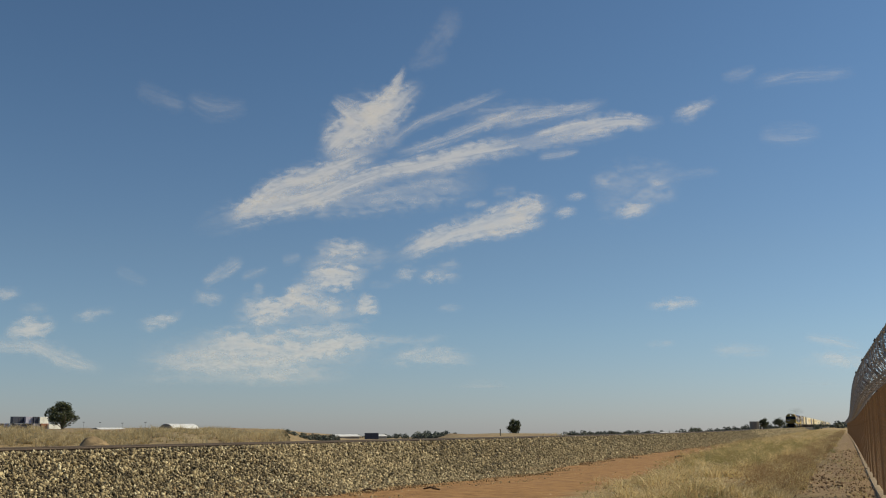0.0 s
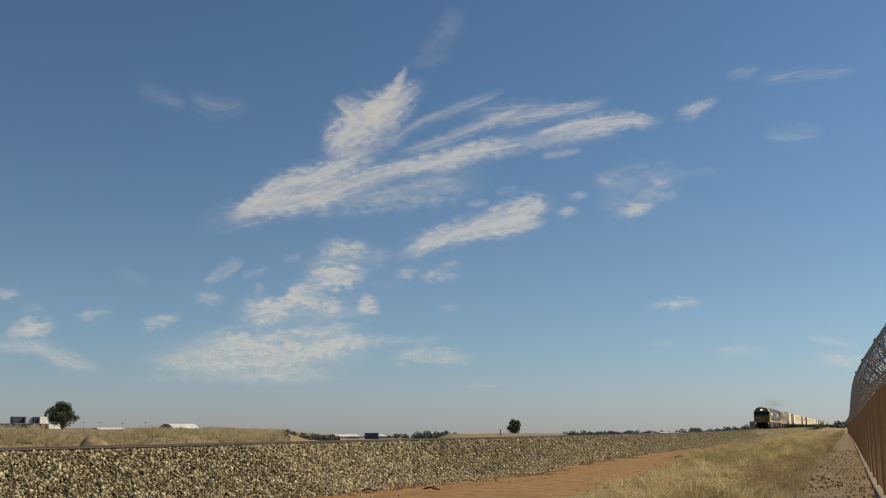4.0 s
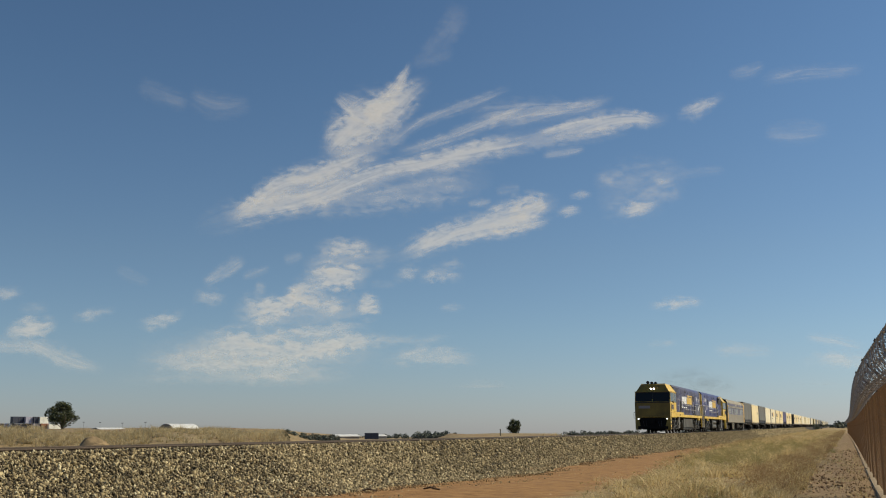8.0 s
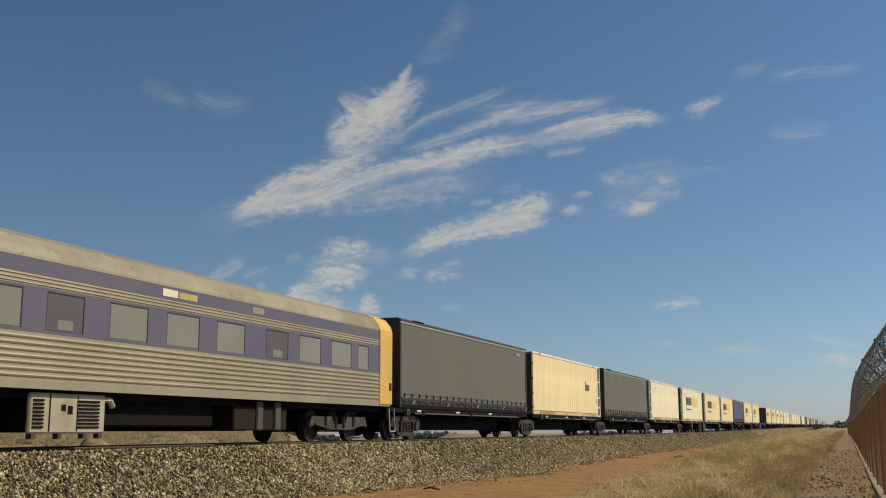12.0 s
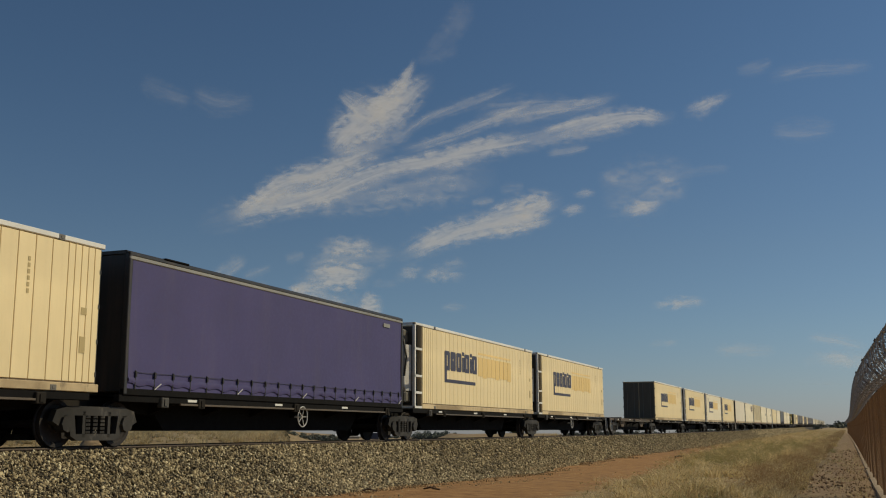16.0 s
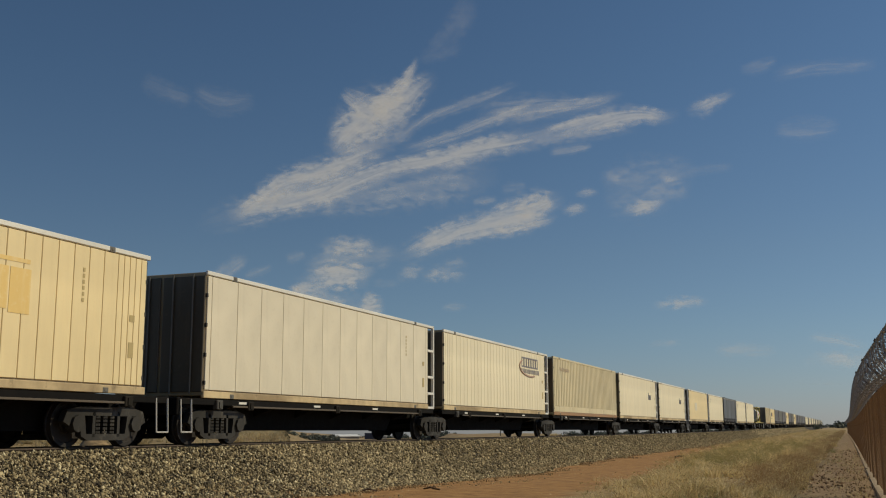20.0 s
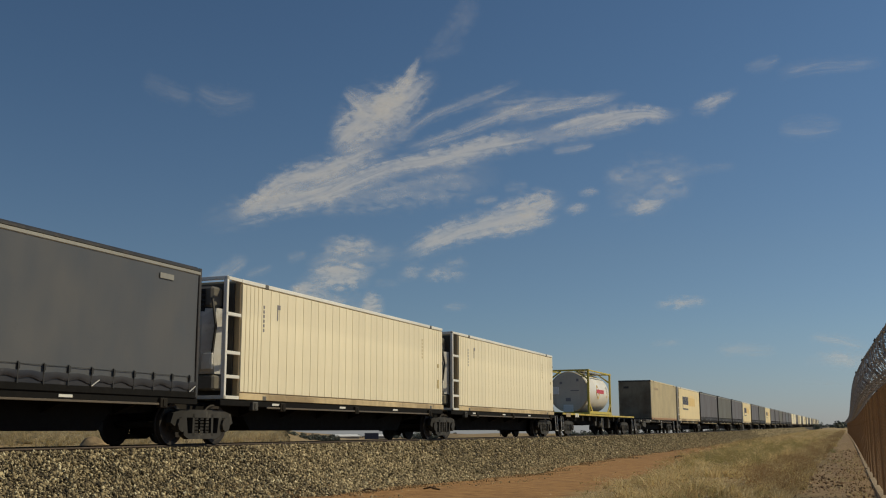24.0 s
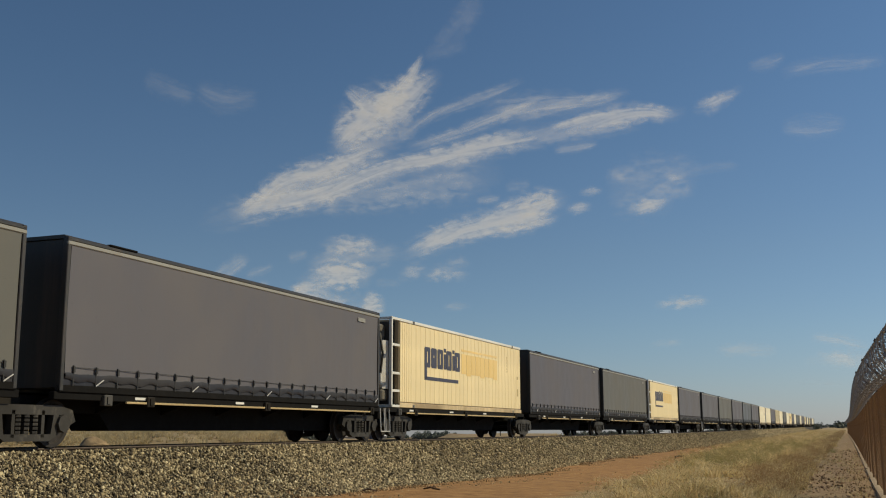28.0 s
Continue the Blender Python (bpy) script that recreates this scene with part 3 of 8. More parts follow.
def reefer(q, mat, frame_at, label, sign=None, wide=0.45, length=14.63, edge=5):
    c = tagged(new("container"), label, "container", "containers on the train")
    y0, y1 = (0.68, length) if frame_at == "front" else (0.0, length - 0.6)
    shell(c, y0, y1, TAN)
    rails_and_castings(c, y0, y1, mat, None, WORN_CREAM)
    panelled_side(c, y0, y1, mat, wide, edge)
    if frame_at == "front":
        end_frame(c, 0.0, y0)
        door_end(c, length, 1)
    else:
        end_frame(c, length, y1)
        door_end(c, 0.0, -1, DOOR_SHADED)
    x = HALF + 0.001
    if sign == "big":
        yy = big_sign(c, x, y0 + 2.9, 2.44, 1.15) if frame_at == "rear" else big_sign(c, x, y0 + 2.2, 2.44, 1.26)
        for i in range(8):
            piece("faded_block", f"faded_block{i % 3}", lambda: slab(0, 0.004, 0, 0.52, -0.03 - 0.06 * (i % 3 == 1), 0.74), SIGN_ORANGE, c, x, yy + 0.12 + i * 0.56, 2.44, label="faded orange block of the sign")
        piece("faded_bar", "faded_bar", lambda: slab(0, 0.004, 0, 4.4, 0.84, 0.92), SIGN_ORANGE, c, x, yy + 0.12, 2.44)
    elif sign == "small":
        for i in range(4):
            piece("sign_block", f"small_sign{i == 0}", lambda: slab(0, 0.006, 0, 0.2, 0, 0.52 if i == 0 else 0.36), SIGN_NAVY, c, x, y1 - 3.3 + i * 0.28, 2.45)
    elif sign == "oval":
        def oval():
            bm = bmesh.new()
            n = 24
            pts = [(0.003, 1.75 * math.cos(math.pi * (0.78 + 0.85 * i / n)), 0.42 * math.sin(math.pi * (0.78 + 0.85 * i / n))) for i in range(n + 1)]
            for a, b in zip(pts, pts[1:]):
                rod(bm, a, b, 0.045, 4)
            return bm
        piece("sign_swoosh", "oval", oval, SIGN_BROWN, c, x, y1 - 2.55, 3.16, label="faded brown swoosh under the sign")
        for i in range(7):
            piece("sign_block", "oval_block", lambda: box(box(box(slab(0, 0.008, 0, 0.36, 0, 0.07), 0, 0.008, 0, 0.36, 0.40, 0.47), 0, 0.008, 0, 0.07, 0.07, 0.40), 0, 0.008, 0.29, 0.36, 0.07, 0.40), SIGN_GREY, c, x, y1 - 3.95 + i * 0.385, 3.13)
        for i in range(14):
            piece("sign_block", "oval_small", lambda: slab(0, 0.008, 0, 0.13, 0, 0.2), SIGN_GREY, c, x, y1 - 4.0 + i * 0.215, 2.86)
    elif sign == "notice":
        piece("sign_patch", "notice", lambda: slab(0, 0.006, 0, 1.7, 0, 0.75), PALE, c, x, y0 + 3.8, 2.05, label="pale notice with unreadable lines")
    for z, h in ((1.75, 0.32), (2.5, 0.14)):
        piece("placard", f"placard{h}", lambda: slab(0, 0.006, 0, 0.16, 0, h), PLACARD, c, x, y1 - 0.55, z)
    piece("number_marks", "nummarks", mark_column, PLACARD, c, x, y1 - 2.05, 2.75)
    if mat == WHITE and frame_at == "front":
        piece("stencil_marks", "stencil_marks", mark_column, SIGN_GREY, c, x, y0 + 1.05, 2.75)
        piece("stencil_bar", "stencil_bar", lambda: box(slab(0, 0.005, 0, 0.05, 0, 0.42), 0, 0.005, 0.05, 0.16, 0.3, 0.42), SIGN_GREY, c, x, y0 + 1.75, 3.1)
    return rolling(c, q, length)


def curtain_container(q, mat, label, length=14.7):
    c = tagged(new("curtain_sided_container"), label, "container", "containers on the train")
    shell(c, 0.05, length - 0.05, END_DARK)

    def curtain():
        bm = bmesh.new()
        n, m = 60, 8
        grid = []
        for i in range(n + 1):
            col = []
            for j in range(m + 1):
                y = 0.12 + (length - 0.24) * i / n
                z = BASE + 0.32 + (TOP - 0.17 - BASE - 0.32) * j / m
                x = HALF - 0.004 + 0.007 * math.sin(y * 5.1 + 0.6 * math.sin(z * 2.0 + y)) * (1.1 - j / m) - 0.012 * math.sin(math.pi * j / m)
                col.append(bm.verts.new((x, y, z)))
            grid.append(col)
        for i in range(n):
            for j in range(m):
                bm.faces.new((grid[i][j], grid[i + 1][j], grid[i + 1][j + 1], grid[i][j + 1]))
        return bm
    k = f"{length:.1f}"
    piece("curtain", "curtain" + mat.name + k, curtain, mat, c, shade=True)

    def hem():
        bm = bmesh.new()
        n = 110
        cols = []
        for i in range(n + 1):
            y = 0.12 + (length - 0.24) * i / n
            sag = 0.028 * math.sin(y * 9.6) + 0.018 * math.sin(y * 4.3 + 1.0)
            cols.append([bm.verts.new((HALF + 0.006 + bulge * (1 + 12 * sag), y, BASE + z + sag * f)) for z, bulge, f in ((0.20, 0.004, 1.0), (0.26, 0.016, 0.8), (0.34, 0.008, 0.4))])
        for a, b in zip(cols, cols[1:]):
            for i in (0, 1):
                bm.faces.new((a[i], b[i], b[i + 1], a[i + 1]))
        return bm
    piece("hem", "hem" + mat.name + k, hem, CURTAIN_BLUE if mat == CURTAIN_BLUE else SKIRT, c, shade=True)
    piece("skirt", "skirt" + mat.name + k, lambda: slab(HALF - 0.04, HALF - 0.012, 0.1, length - 0.1, BASE + 0.1, BASE + 0.36), CURTAIN_BLUE if mat == CURTAIN_BLUE else SKIRT, c)
    for sx in (-1, 1):
        piece("roof_rail", f"roofrail{sx}" + k, lambda: slab(*sorted((sx * (HALF - 0.05), sx * (HALF + 0.02))), 0.0, length, TOP - 0.17, TOP - 0.085, 0.018), RAIL_GREY, c)
        piece("roof_edge", f"roofedge{sx}" + k, lambda: slab(*sorted((sx * (HALF - 0.05), sx * (HALF + 0.012))), 0.0, length, TOP - 0.083, TOP - 0.02, 0.014), END_DARK, c)
        piece("bottom_rail", f"curtainrail{sx}" + k, lambda: slab(*sorted((sx * (HALF - 0.1), sx * (HALF + 0.01))), 0.0, length, BASE - 0.02, BASE + 0.12, 0.012), UNDER, c)
        for y in (0.0, length - 0.1):
            piece("end_post", f"cpost{sx}", lambda: slab(*sorted((sx * (HALF - 0.12), sx * (HALF + 0.012))), 0, 0.1, BASE, TOP, 0.012), END_DARK, c, 0, y, 0)
    piece("roof", "croof" + k, lambda: prism(bmesh.new(), [(-HALF, TOP - 0.04), (HALF, TOP - 0.04), (HALF - 0.1, TOP + 0.035), (-HALF + 0.1, TOP + 0.035)], 0, length), END_DARK, c)
    piece("roof_fitting", "rooffit", lambda: slab(HALF - 0.25, HALF - 0.02, 0, 0.9, TOP, TOP + 0.05, 0.02), UNDER, c, 0, 1.3, 0)
    n = 22 if q < 1000 else 11
    for i in range(n):
        y = 0.35 + (length - 0.7) * i / (n - 1)
        piece("strap", "strap", lambda: box(slab(HALF + 0.005, HALF + 0.02, -0.014, 0.014, BASE + 0.10, BASE + 0.50), HALF + 0.02, HALF + 0.04, -0.026, 0.026, BASE + 0.36, BASE + 0.48), RUBBER, c, 0, y, 0)
        if i % 5 == 1:
            piece("hook", "hook", lambda: bent([(HALF + 0.02, 0.0, BASE + 0.12), (HALF + 0.025, 0.22, BASE + 0.25)], 0.014, 4), HANDRAIL, c, 0, y, 0)
    piece("cord", "cord" + k, lambda: bent([(HALF + 0.014, 0.3, BASE + 0.46), (HALF + 0.014, length - 0.3, BASE + 0.46)], 0.006, 4), RUBBER, c)
    piece("sign_block", "curtain_sign", lambda: slab(HALF + 0.012, HALF + 0.018, 0, 0.5, TOP - 0.42, TOP - 0.30), RAIL_GREY, c, 0, length - 1.6, 0)
    return rolling(c, q, length)


FADED_MARK = painted("faded_brown_mark", (0.50, 0.385, 0.235), amount=0.5, streaks=False)


def corrugated_container(q, length, mat, label, band):
    c = tagged(new("corrugated_container"), label, "container", "containers on the train")
    shell(c, 0.03, length - 0.03, mat)
    lo = BASE + (0.48 if band else 0.18)
    k = f"{length:.1f}{band}"

    def sheet():
        bm = bmesh.new()
        pitch, d = (0.34 if band else 0.30), 0.05
        y, pts = 0.14, []
        while y < length - 0.3:
            pts += [(HALF - d, y), (HALF - d, y + 0.10), (HALF - 0.004, y + 0.15), (HALF - 0.004, y + pitch - 0.05)]
            y += pitch
        cols = [[bm.verts.new((x, yy, z)) for z in (lo, TOP - 0.1)] for x, yy in pts]
        for a, b in zip(cols, cols[1:]):
            bm.faces.new((a[0], b[0], b[1], a[1]))
        return bm
    piece("corrugated_side", "corr" + mat.name + k, sheet, mat, c)
    if band:
        n = 4
        for i in range(n):
            piece("lower_panel", "lowband" + k, lambda: slab(HALF - 0.03, HALF - 0.004, 0.02, (length - 0.3) / n - 0.02, BASE + 0.18, BASE + 0.46, 0.006), mat, c, 0, 0.15 + (length - 0.3) * i / n, 0)
        for y in (1.2, length - 1.2):
            piece("side_post", "cside" + mat.name, lambda: slab(HALF - 0.02, HALF + 0.004, -0.07, 0.07, BASE, TOP, 0.01), mat, c, 0, y, 0)
    rails_and_castings(c, 0.0, length, mat, mat, ORANGE_RAIL)
    for sx in (-1, 1):
        for y in (0.0, length - 0.1):
            piece("corner_post", f"corpost{sx}" + mat.name, lambda: slab(*sorted((sx * (HALF - 0.1), sx * (HALF + 0.002))), 0, 0.1, BASE, TOP, 0.01), mat, c, 0, y, 0)
    if band:
        door_end(c, 0.0, -1, END_SHADED)
    else:
        piece("end_panel", "flat_end", lambda: slab(-HALF + 0.06, HALF - 0.06, -0.03, 0.03, BASE + 0.12, TOP - 0.1, 0.01), END_STAINED_SHADE, c, label="stained olive-brown flat end wall")
        for z in (BASE, TOP - 0.11):
            piece("end_beam", "end_beam", lambda: slab(-HALF, HALF, -0.035, 0.05, 0, 0.11, 0.012), END_DARK, c, 0, 0, z)
        piece("faded_mark", "end_mark", lambda: slab(-0.85, -0.45, -0.036, -0.031, TOP - 0.62, TOP - 0.46), END_DARK, c)
    door_end(c, length, 1, mat)
    for i in range(8):
        piece("sign_block", f"corr_sign{i % 3 == 1}", lambda: slab(0, 0.006, 0, 0.17, 0, 0.15 if i % 3 == 1 else 0.18), FADED_MARK, c, HALF, 1.3 + i * 0.26, 3.3)
    return rolling(c, q, length)


OLIVE = (411, 443, 884, 948, 1011, 1156, 1252, 1349)


def load(code, q, q_end):
    if code == "G":
        return curtain_container(q, CURTAIN_OLIVE if int(q) in OLIVE else CURTAIN, "dark grey curtain-sided container with straps along its lower edge", q_end - q)
    if code == "S":
        return curtain_container(q, CURTAIN_SLATE, "slate grey curtain-sided container with straps along its edge", q_end - q)
    if code == "V":
        return curtain_container(q, CURTAIN_BLUE, "dark violet curtain-sided container with a grey roof rail", q_end - q)
    if code == "P":
        return reefer(q, CREAM, "front", "cream refrigerated container with navy block sign and faded orange patch", "big")
    if code == "B":
        return reefer(q, WHITE, "front", "white refrigerated container with navy block sign and faded patch", "big")
    if code == "H":
        return reefer(q, CREAM, "rear", "cream refrigerated container with dark closed doors and navy sign", "big")
    if code == "W":
        return reefer(q, WHITE, "front", "plain white refrigerated container with narrow side panels")
    if code == "Q":
        return reefer(q, CREAM, "front", "cream refrigerated container with a pale notice on its side", "notice")
    if code == "C":
        return reefer(q, CREAM if q < 600 else WHITE, "rear", "pale cream refrigerated container with a small dark sign", "small")
    if code == "O":
        return reefer(q, WHITE, "rear", "white refrigerated container with a faded grey oval sign", "oval", 0.42)
    if code == "L":
        return reefer(q, PALE, "rear", "pale grey-white refrigerated container with wide side panels", None, 1.15, edge=1)
    if code == "N":
        return corrugated_container(q, q_end - q, LIGHT_TAN, "tan corrugated container with a flat lower band", True)
    if code == "K":
        return corrugated_container(q, q_end - q, K_TAN, "weathered tan corrugated container with orange-brown bottom rails", False)


WHEEL = 531.2


def five_pack(starts, codes, end):
    ends = [b - 1.1 for b in starts[1:]] + [end]
    for i, (a, b, code) in enumerate(zip(starts, ends, codes)):
        container_wagon(a, b, i == 0, i == len(starts) - 1, code == "-", WHEEL if code == "V" else None)
        if code != "-":
            load(code, a, b)


five_pack((411.5, 427.5, 443.3, 459.3, 475.8), "GCGWB", 490.4)
five_pack((492.3, 508.0, 523.5, 539.2, 554.8), "PPVPP", 569.4)
five_pack((572.1, 588.1, 604.3, 620.1, 635.9), "-HPBP", 650.6)
five_pack((652.8, 668.4, 684.1, 700.8, 716.5), "LONCC", 731.1)
five_pack((733.1, 748.6, 764.3, 780.05, 795.75), "QWSWW", 810.3)
five_pack((852.9, 868.3, 884.6, 900.8), "PGGG", 915.4)
single = container_wagon(833.05, 849.45, True, True, False, 843.64)
piece("end_plate", "end_plate_high", lambda: slab(1.22, 1.245, 4.6, 6.2, 0.74, 1.0, 0.01), BOGIE_GREY, single, label="grey steel end plate")
piece("end_plate", "end_plate_low", lambda: prism(bmesh.new(), [(2.9, 0.95), (4.6, 0.95), (4.5, 0.42), (3.3, 0.5)], 1.16, 1.22, "x"), BOGIE_GREY, single, label="grey steel end plate")
load("K", 839.2, 851.8)
five_pack((916.4, 932.6, 948.6, 964.6, 980.0), "PGGPG", 994.6)
kinds = ("GGGSG", "CWGNC", "GWPGW", "SGCGG", "PGWGN", "GGCWG")
for k, codes in enumerate(kinds):
    five_pack(tuple(996.2 + 80.3 * k + 15.75 * i for i in range(5)), codes, 996.2 + 80.3 * k + 77.6)


# the flat wagon with the tank container
DECK_EDGE = painted("worn_deck_edge", (0.60, 0.45, 0.065), grime=(0.05, 0.04, 0.025), amount=0.75)


def flat_wagon(a, b):
    n = b - a
    w = tagged(new("flat_wagon"), "flat railway wagon with a yellow-edged deck and open underframe", "railway wagon", "wagons of the freight train")
    part("deck", slab(-1.3, 1.3, 0.3, n - 0.3, 1.03, 1.13, 0.01), UNDER, w)
    for sx in (-1, 1):
        part("deck_edge", slab(*sorted((sx * 1.3, sx * 1.34)), 0.3, n - 0.3, 1.04, 1.135, 0.008), DECK_EDGE, w, "worn yellow edge of the deck")
        bm = bmesh.new()
        prism(bm, [(2.0, 1.02), (n - 2.0, 1.02), (n - 5.5, 0.70), (n - 7.5, 0.52), (7.5, 0.52), (5.5, 0.70)], *sorted((sx * 0.55, sx * 0.62)), axis="x")
        part("truss", bm, UNDER, w)
        for i in range(9):
            y = 3.4 + (n - 6.8) * i / 8
            part("stay", slab(*sorted((sx * 1.18, sx * 1.26)), y - 0.05, y + 0.05, 0.75, 1.02, 0.01), BOGIE_GREY, w)
    part("centre_sill", slab(-0.2, 0.2, 0.2, n - 0.2, 0.62, 1.03, 0.02), UNDER, w)
    for y, name in ((0.95, "plate"), (2.95, "plate"), (3.4, "plate")):
        part("number_plate", slab(1.342, 1.352, y, y + (0.95 if y < 1 else 0.3), 0.93, 1.13), TAN if y < 1 else FRAME_WHITE, w, "grimy plate with unreadable marks")
    part("brake_cylinder", rod(bmesh.new(), (0.7, 11.0, 0.6), (0.7, 12.1, 0.6), 0.2, 10), BOGIE_GREY, w)
    part("brake_gear", box(slab(0.75, 1.0, 13.0, 13.5, 0.35, 0.9, 0.03), 0.9, 1.0, 9.2, 9.6, 0.5, 0.95), BOGIE_GREY, w)
    for y in (2.4, n - 2.4):
        freight_bogie(w, y)
    coupler(w, 0.2, -1)
    coupler(w, n - 0.2, 1)
    for y in (0.5, 10.2, n - 0.5):
        step_iron(w, y)
    return rolling(w, a, n)


CAP_GREY = painted("tank_end_cladding", (0.60, 0.54, 0.42), grime=(0.30, 0.25, 0.17), amount=0.4, rough=0.5)


def turned_y(outline, z):
    """A shallow dish: outline of (y, radius) turned about a lengthwise axis at height z."""
    bm = bmesh.new()
    rings = [[bm.verts.new((r * math.cos(2 * math.pi * i / 32), y, z + r * math.sin(2 * math.pi * i / 32))) for i in range(32)] for y, r in outline]
    bm.faces.new(rings[0])
    for a, b in zip(rings, rings[1:]):
        for i in range(32):
            bm.faces.new((a[i], a[(i + 1) % 32], b[(i + 1) % 32], b[i]))
    return bm


def tank_container(q):
    n, h, w2, z0 = 6.06, 2.6, 1.22, 1.145
    c = tagged(new("tank_container"), "white tank container in a yellow steel frame", "container", "containers on the train")
    rings = []
    bm = bmesh.new()
    for y, r in ((0.07, 0.0), (0.075, 0.6), (0.09, 1.0), (0.14, 1.13), (0.26, 1.17), (n - 0.6, 1.17), (n - 0.42, 1.16), (n - 0.22, 0.95), (n - 0.13, 0.55)):
        rings.append([bm.verts.new((max(r, 0.01) * math.cos(2 * math.pi * i / 32), y, z0 + 1.30 + max(r, 0.01) * math.sin(2 * math.pi * i / 32))) for i in range(32)])
    for a, b in zip(rings, rings[1:]):
        for i in range(32):
            bm.faces.new((a[i], a[(i + 1) % 32], b[(i + 1) % 32], b[i]))
    bm.faces.new(rings[-1])
    part("end_cap", turned_y([(0.055, 0.5), (0.058, 1.02), (0.07, 1.15), (0.13, 1.20)], z0 + 1.3), CAP_GREY, c, "grey-white flat end cap, streaked and patched")
    for x, z, w, hh in ((-0.55, 1.75, 0.16, 0.14), (0.1, 1.35, 0.5, 0.05), (-0.2, 0.75, 0.3, 0.2), (0.45, 1.9, 0.14, 0.16)):
        part("stencil", slab(x, x + w, 0.045, 0.053, z0 + z, z0 + z + hh), SIGN_GREY, c)
    part("vessel", bm, TANK_WHITE, c, "white clad cylindrical vessel", True)
    for y in (0.0, n - 0.12):
        for sx in (-1, 1):
            part("post", slab(*sorted((sx * (w2 - 0.12), sx * w2)), y, y + 0.12, z0, z0 + h, 0.012), TANK_FRAME, c)
            for z in (z0, z0 + h - 0.118):
                part("corner_casting", slab(*sorted((sx * (w2 - 0.15), sx * (w2 + 0.006))), y - 0.03, y + 0.15, z, z + 0.118, 0.01), TANK_FRAME, c)
            part("corner_brace", prism(bmesh.new(), [(sx * (w2 - 0.1), z0 + h - 0.62), (sx * (w2 - 0.1), z0 + h - 0.50), (sx * 0.55, z0 + h - 0.1), (sx * 0.43, z0 + h - 0.1)], y + 0.02, y + 0.1), TANK_FRAME, c)
        part("end_rail", box(slab(-w2, w2, y, y + 0.1, z0 + h - 0.1, z0 + h, 0.01), -w2, w2, y, y + 0.1, z0, z0 + 0.12), TANK_FRAME, c)
    for sx in (-1, 1):
        for z, t in ((z0 + 0.02, 0.16), (z0 + h - 0.1, 0.08)):
            part("side_rail", slab(*sorted((sx * (w2 - 0.09), sx * (w2 - 0.01))), 0.1, n - 0.1, z, z + t, 0.01), TANK_FRAME, c)
        for y, d in ((0.1, 1), (n - 0.1, -1)):
            part("diagonal", prism(bmesh.new(), [(y, z0 + 0.72), (y, z0 + 0.56), (y + d * 0.75, z0 + 0.14), (y + d * 0.95, z0 + 0.14)], *sorted((sx * (w2 - 0.08), sx * (w2 - 0.02))), axis="x"), TANK_FRAME, c)
    part("walkway", box(slab(0.25, 0.85, 0.4, n - 0.4, z0 + 2.5, z0 + 2.53), -0.2, 0.2, 2.6, 3.3, z0 + 2.46, z0 + 2.6), BRIGHT, c)
    part("document_box", slab(-0.98, -0.6, -0.02, 0.14, z0 + 1.15, z0 + 1.6, 0.02), FRAME_WHITE, c)
    part("ladder", bent([(-1.0, 0.0, z0 + 0.1), (-1.0, 0.0, z0 + 2.5)], 0.02), BRIGHT, c)
    part("valve_box", slab(-0.35, 0.25, 0.0, 0.2, z0 + 0.12, z0 + 0.55, 0.03), FRAME_WHITE, c)
    for i in range(10):
        y = 2.15 + i * 0.2
        part("sign_block", slab(1.172, 1.180, y, y + 0.185, z0 + 1.27, z0 + 1.50), SIGN_RED, c, "red block of the sign")
    bm = bmesh.new()
    loop = [(1.176, 2.5, z0 + 0.92), (1.176, 2.05, z0 + 1.3), (1.11, 2.5, z0 + 1.75), (1.176, 2.95, z0 + 1.3)]
    for a, b in zip(loop, loop[1:] + loop[:1]):
        rod(bm, a, b, 0.018, 4)
    part("sign_diamond", bm, SIGN_YELLOW, c, "yellow diamond outline")
    for i in range(6):
        part("marking", slab(1.14 - 0.012 * i, 1.176 - 0.010 * i, 4.85, 5.3 - 0.06 * (i % 3), z0 + 1.3 + i * 0.075, z0 + 1.33 + i * 0.075), SIGN_GREY, c)
    part("warning_mark", prism(bmesh.new(), [(4.95, z0 + 1.08), (5.13, z0 + 1.08), (5.04, z0 + 1.24)], 1.168, 1.178, "x"), SIGN_YELLOW, c, "small yellow warning triangle")
    return rolling(c, q, n)


flat_wagon(811.6, 831.8)
tank_container(818.55)


# ---- locomotives and crew coach ----
def star(bm, x, y, z, r, points=7):
    pts = []
    for i in range(points * 2):
        a = math.pi / 2 + math.pi * i / points
        k = r if i % 2 == 0 else r * 0.45
        pts.append((y + k * math.cos(a), z + k * math.sin(a)))
    return prism(bm, pts, x, x + 0.006, "x")


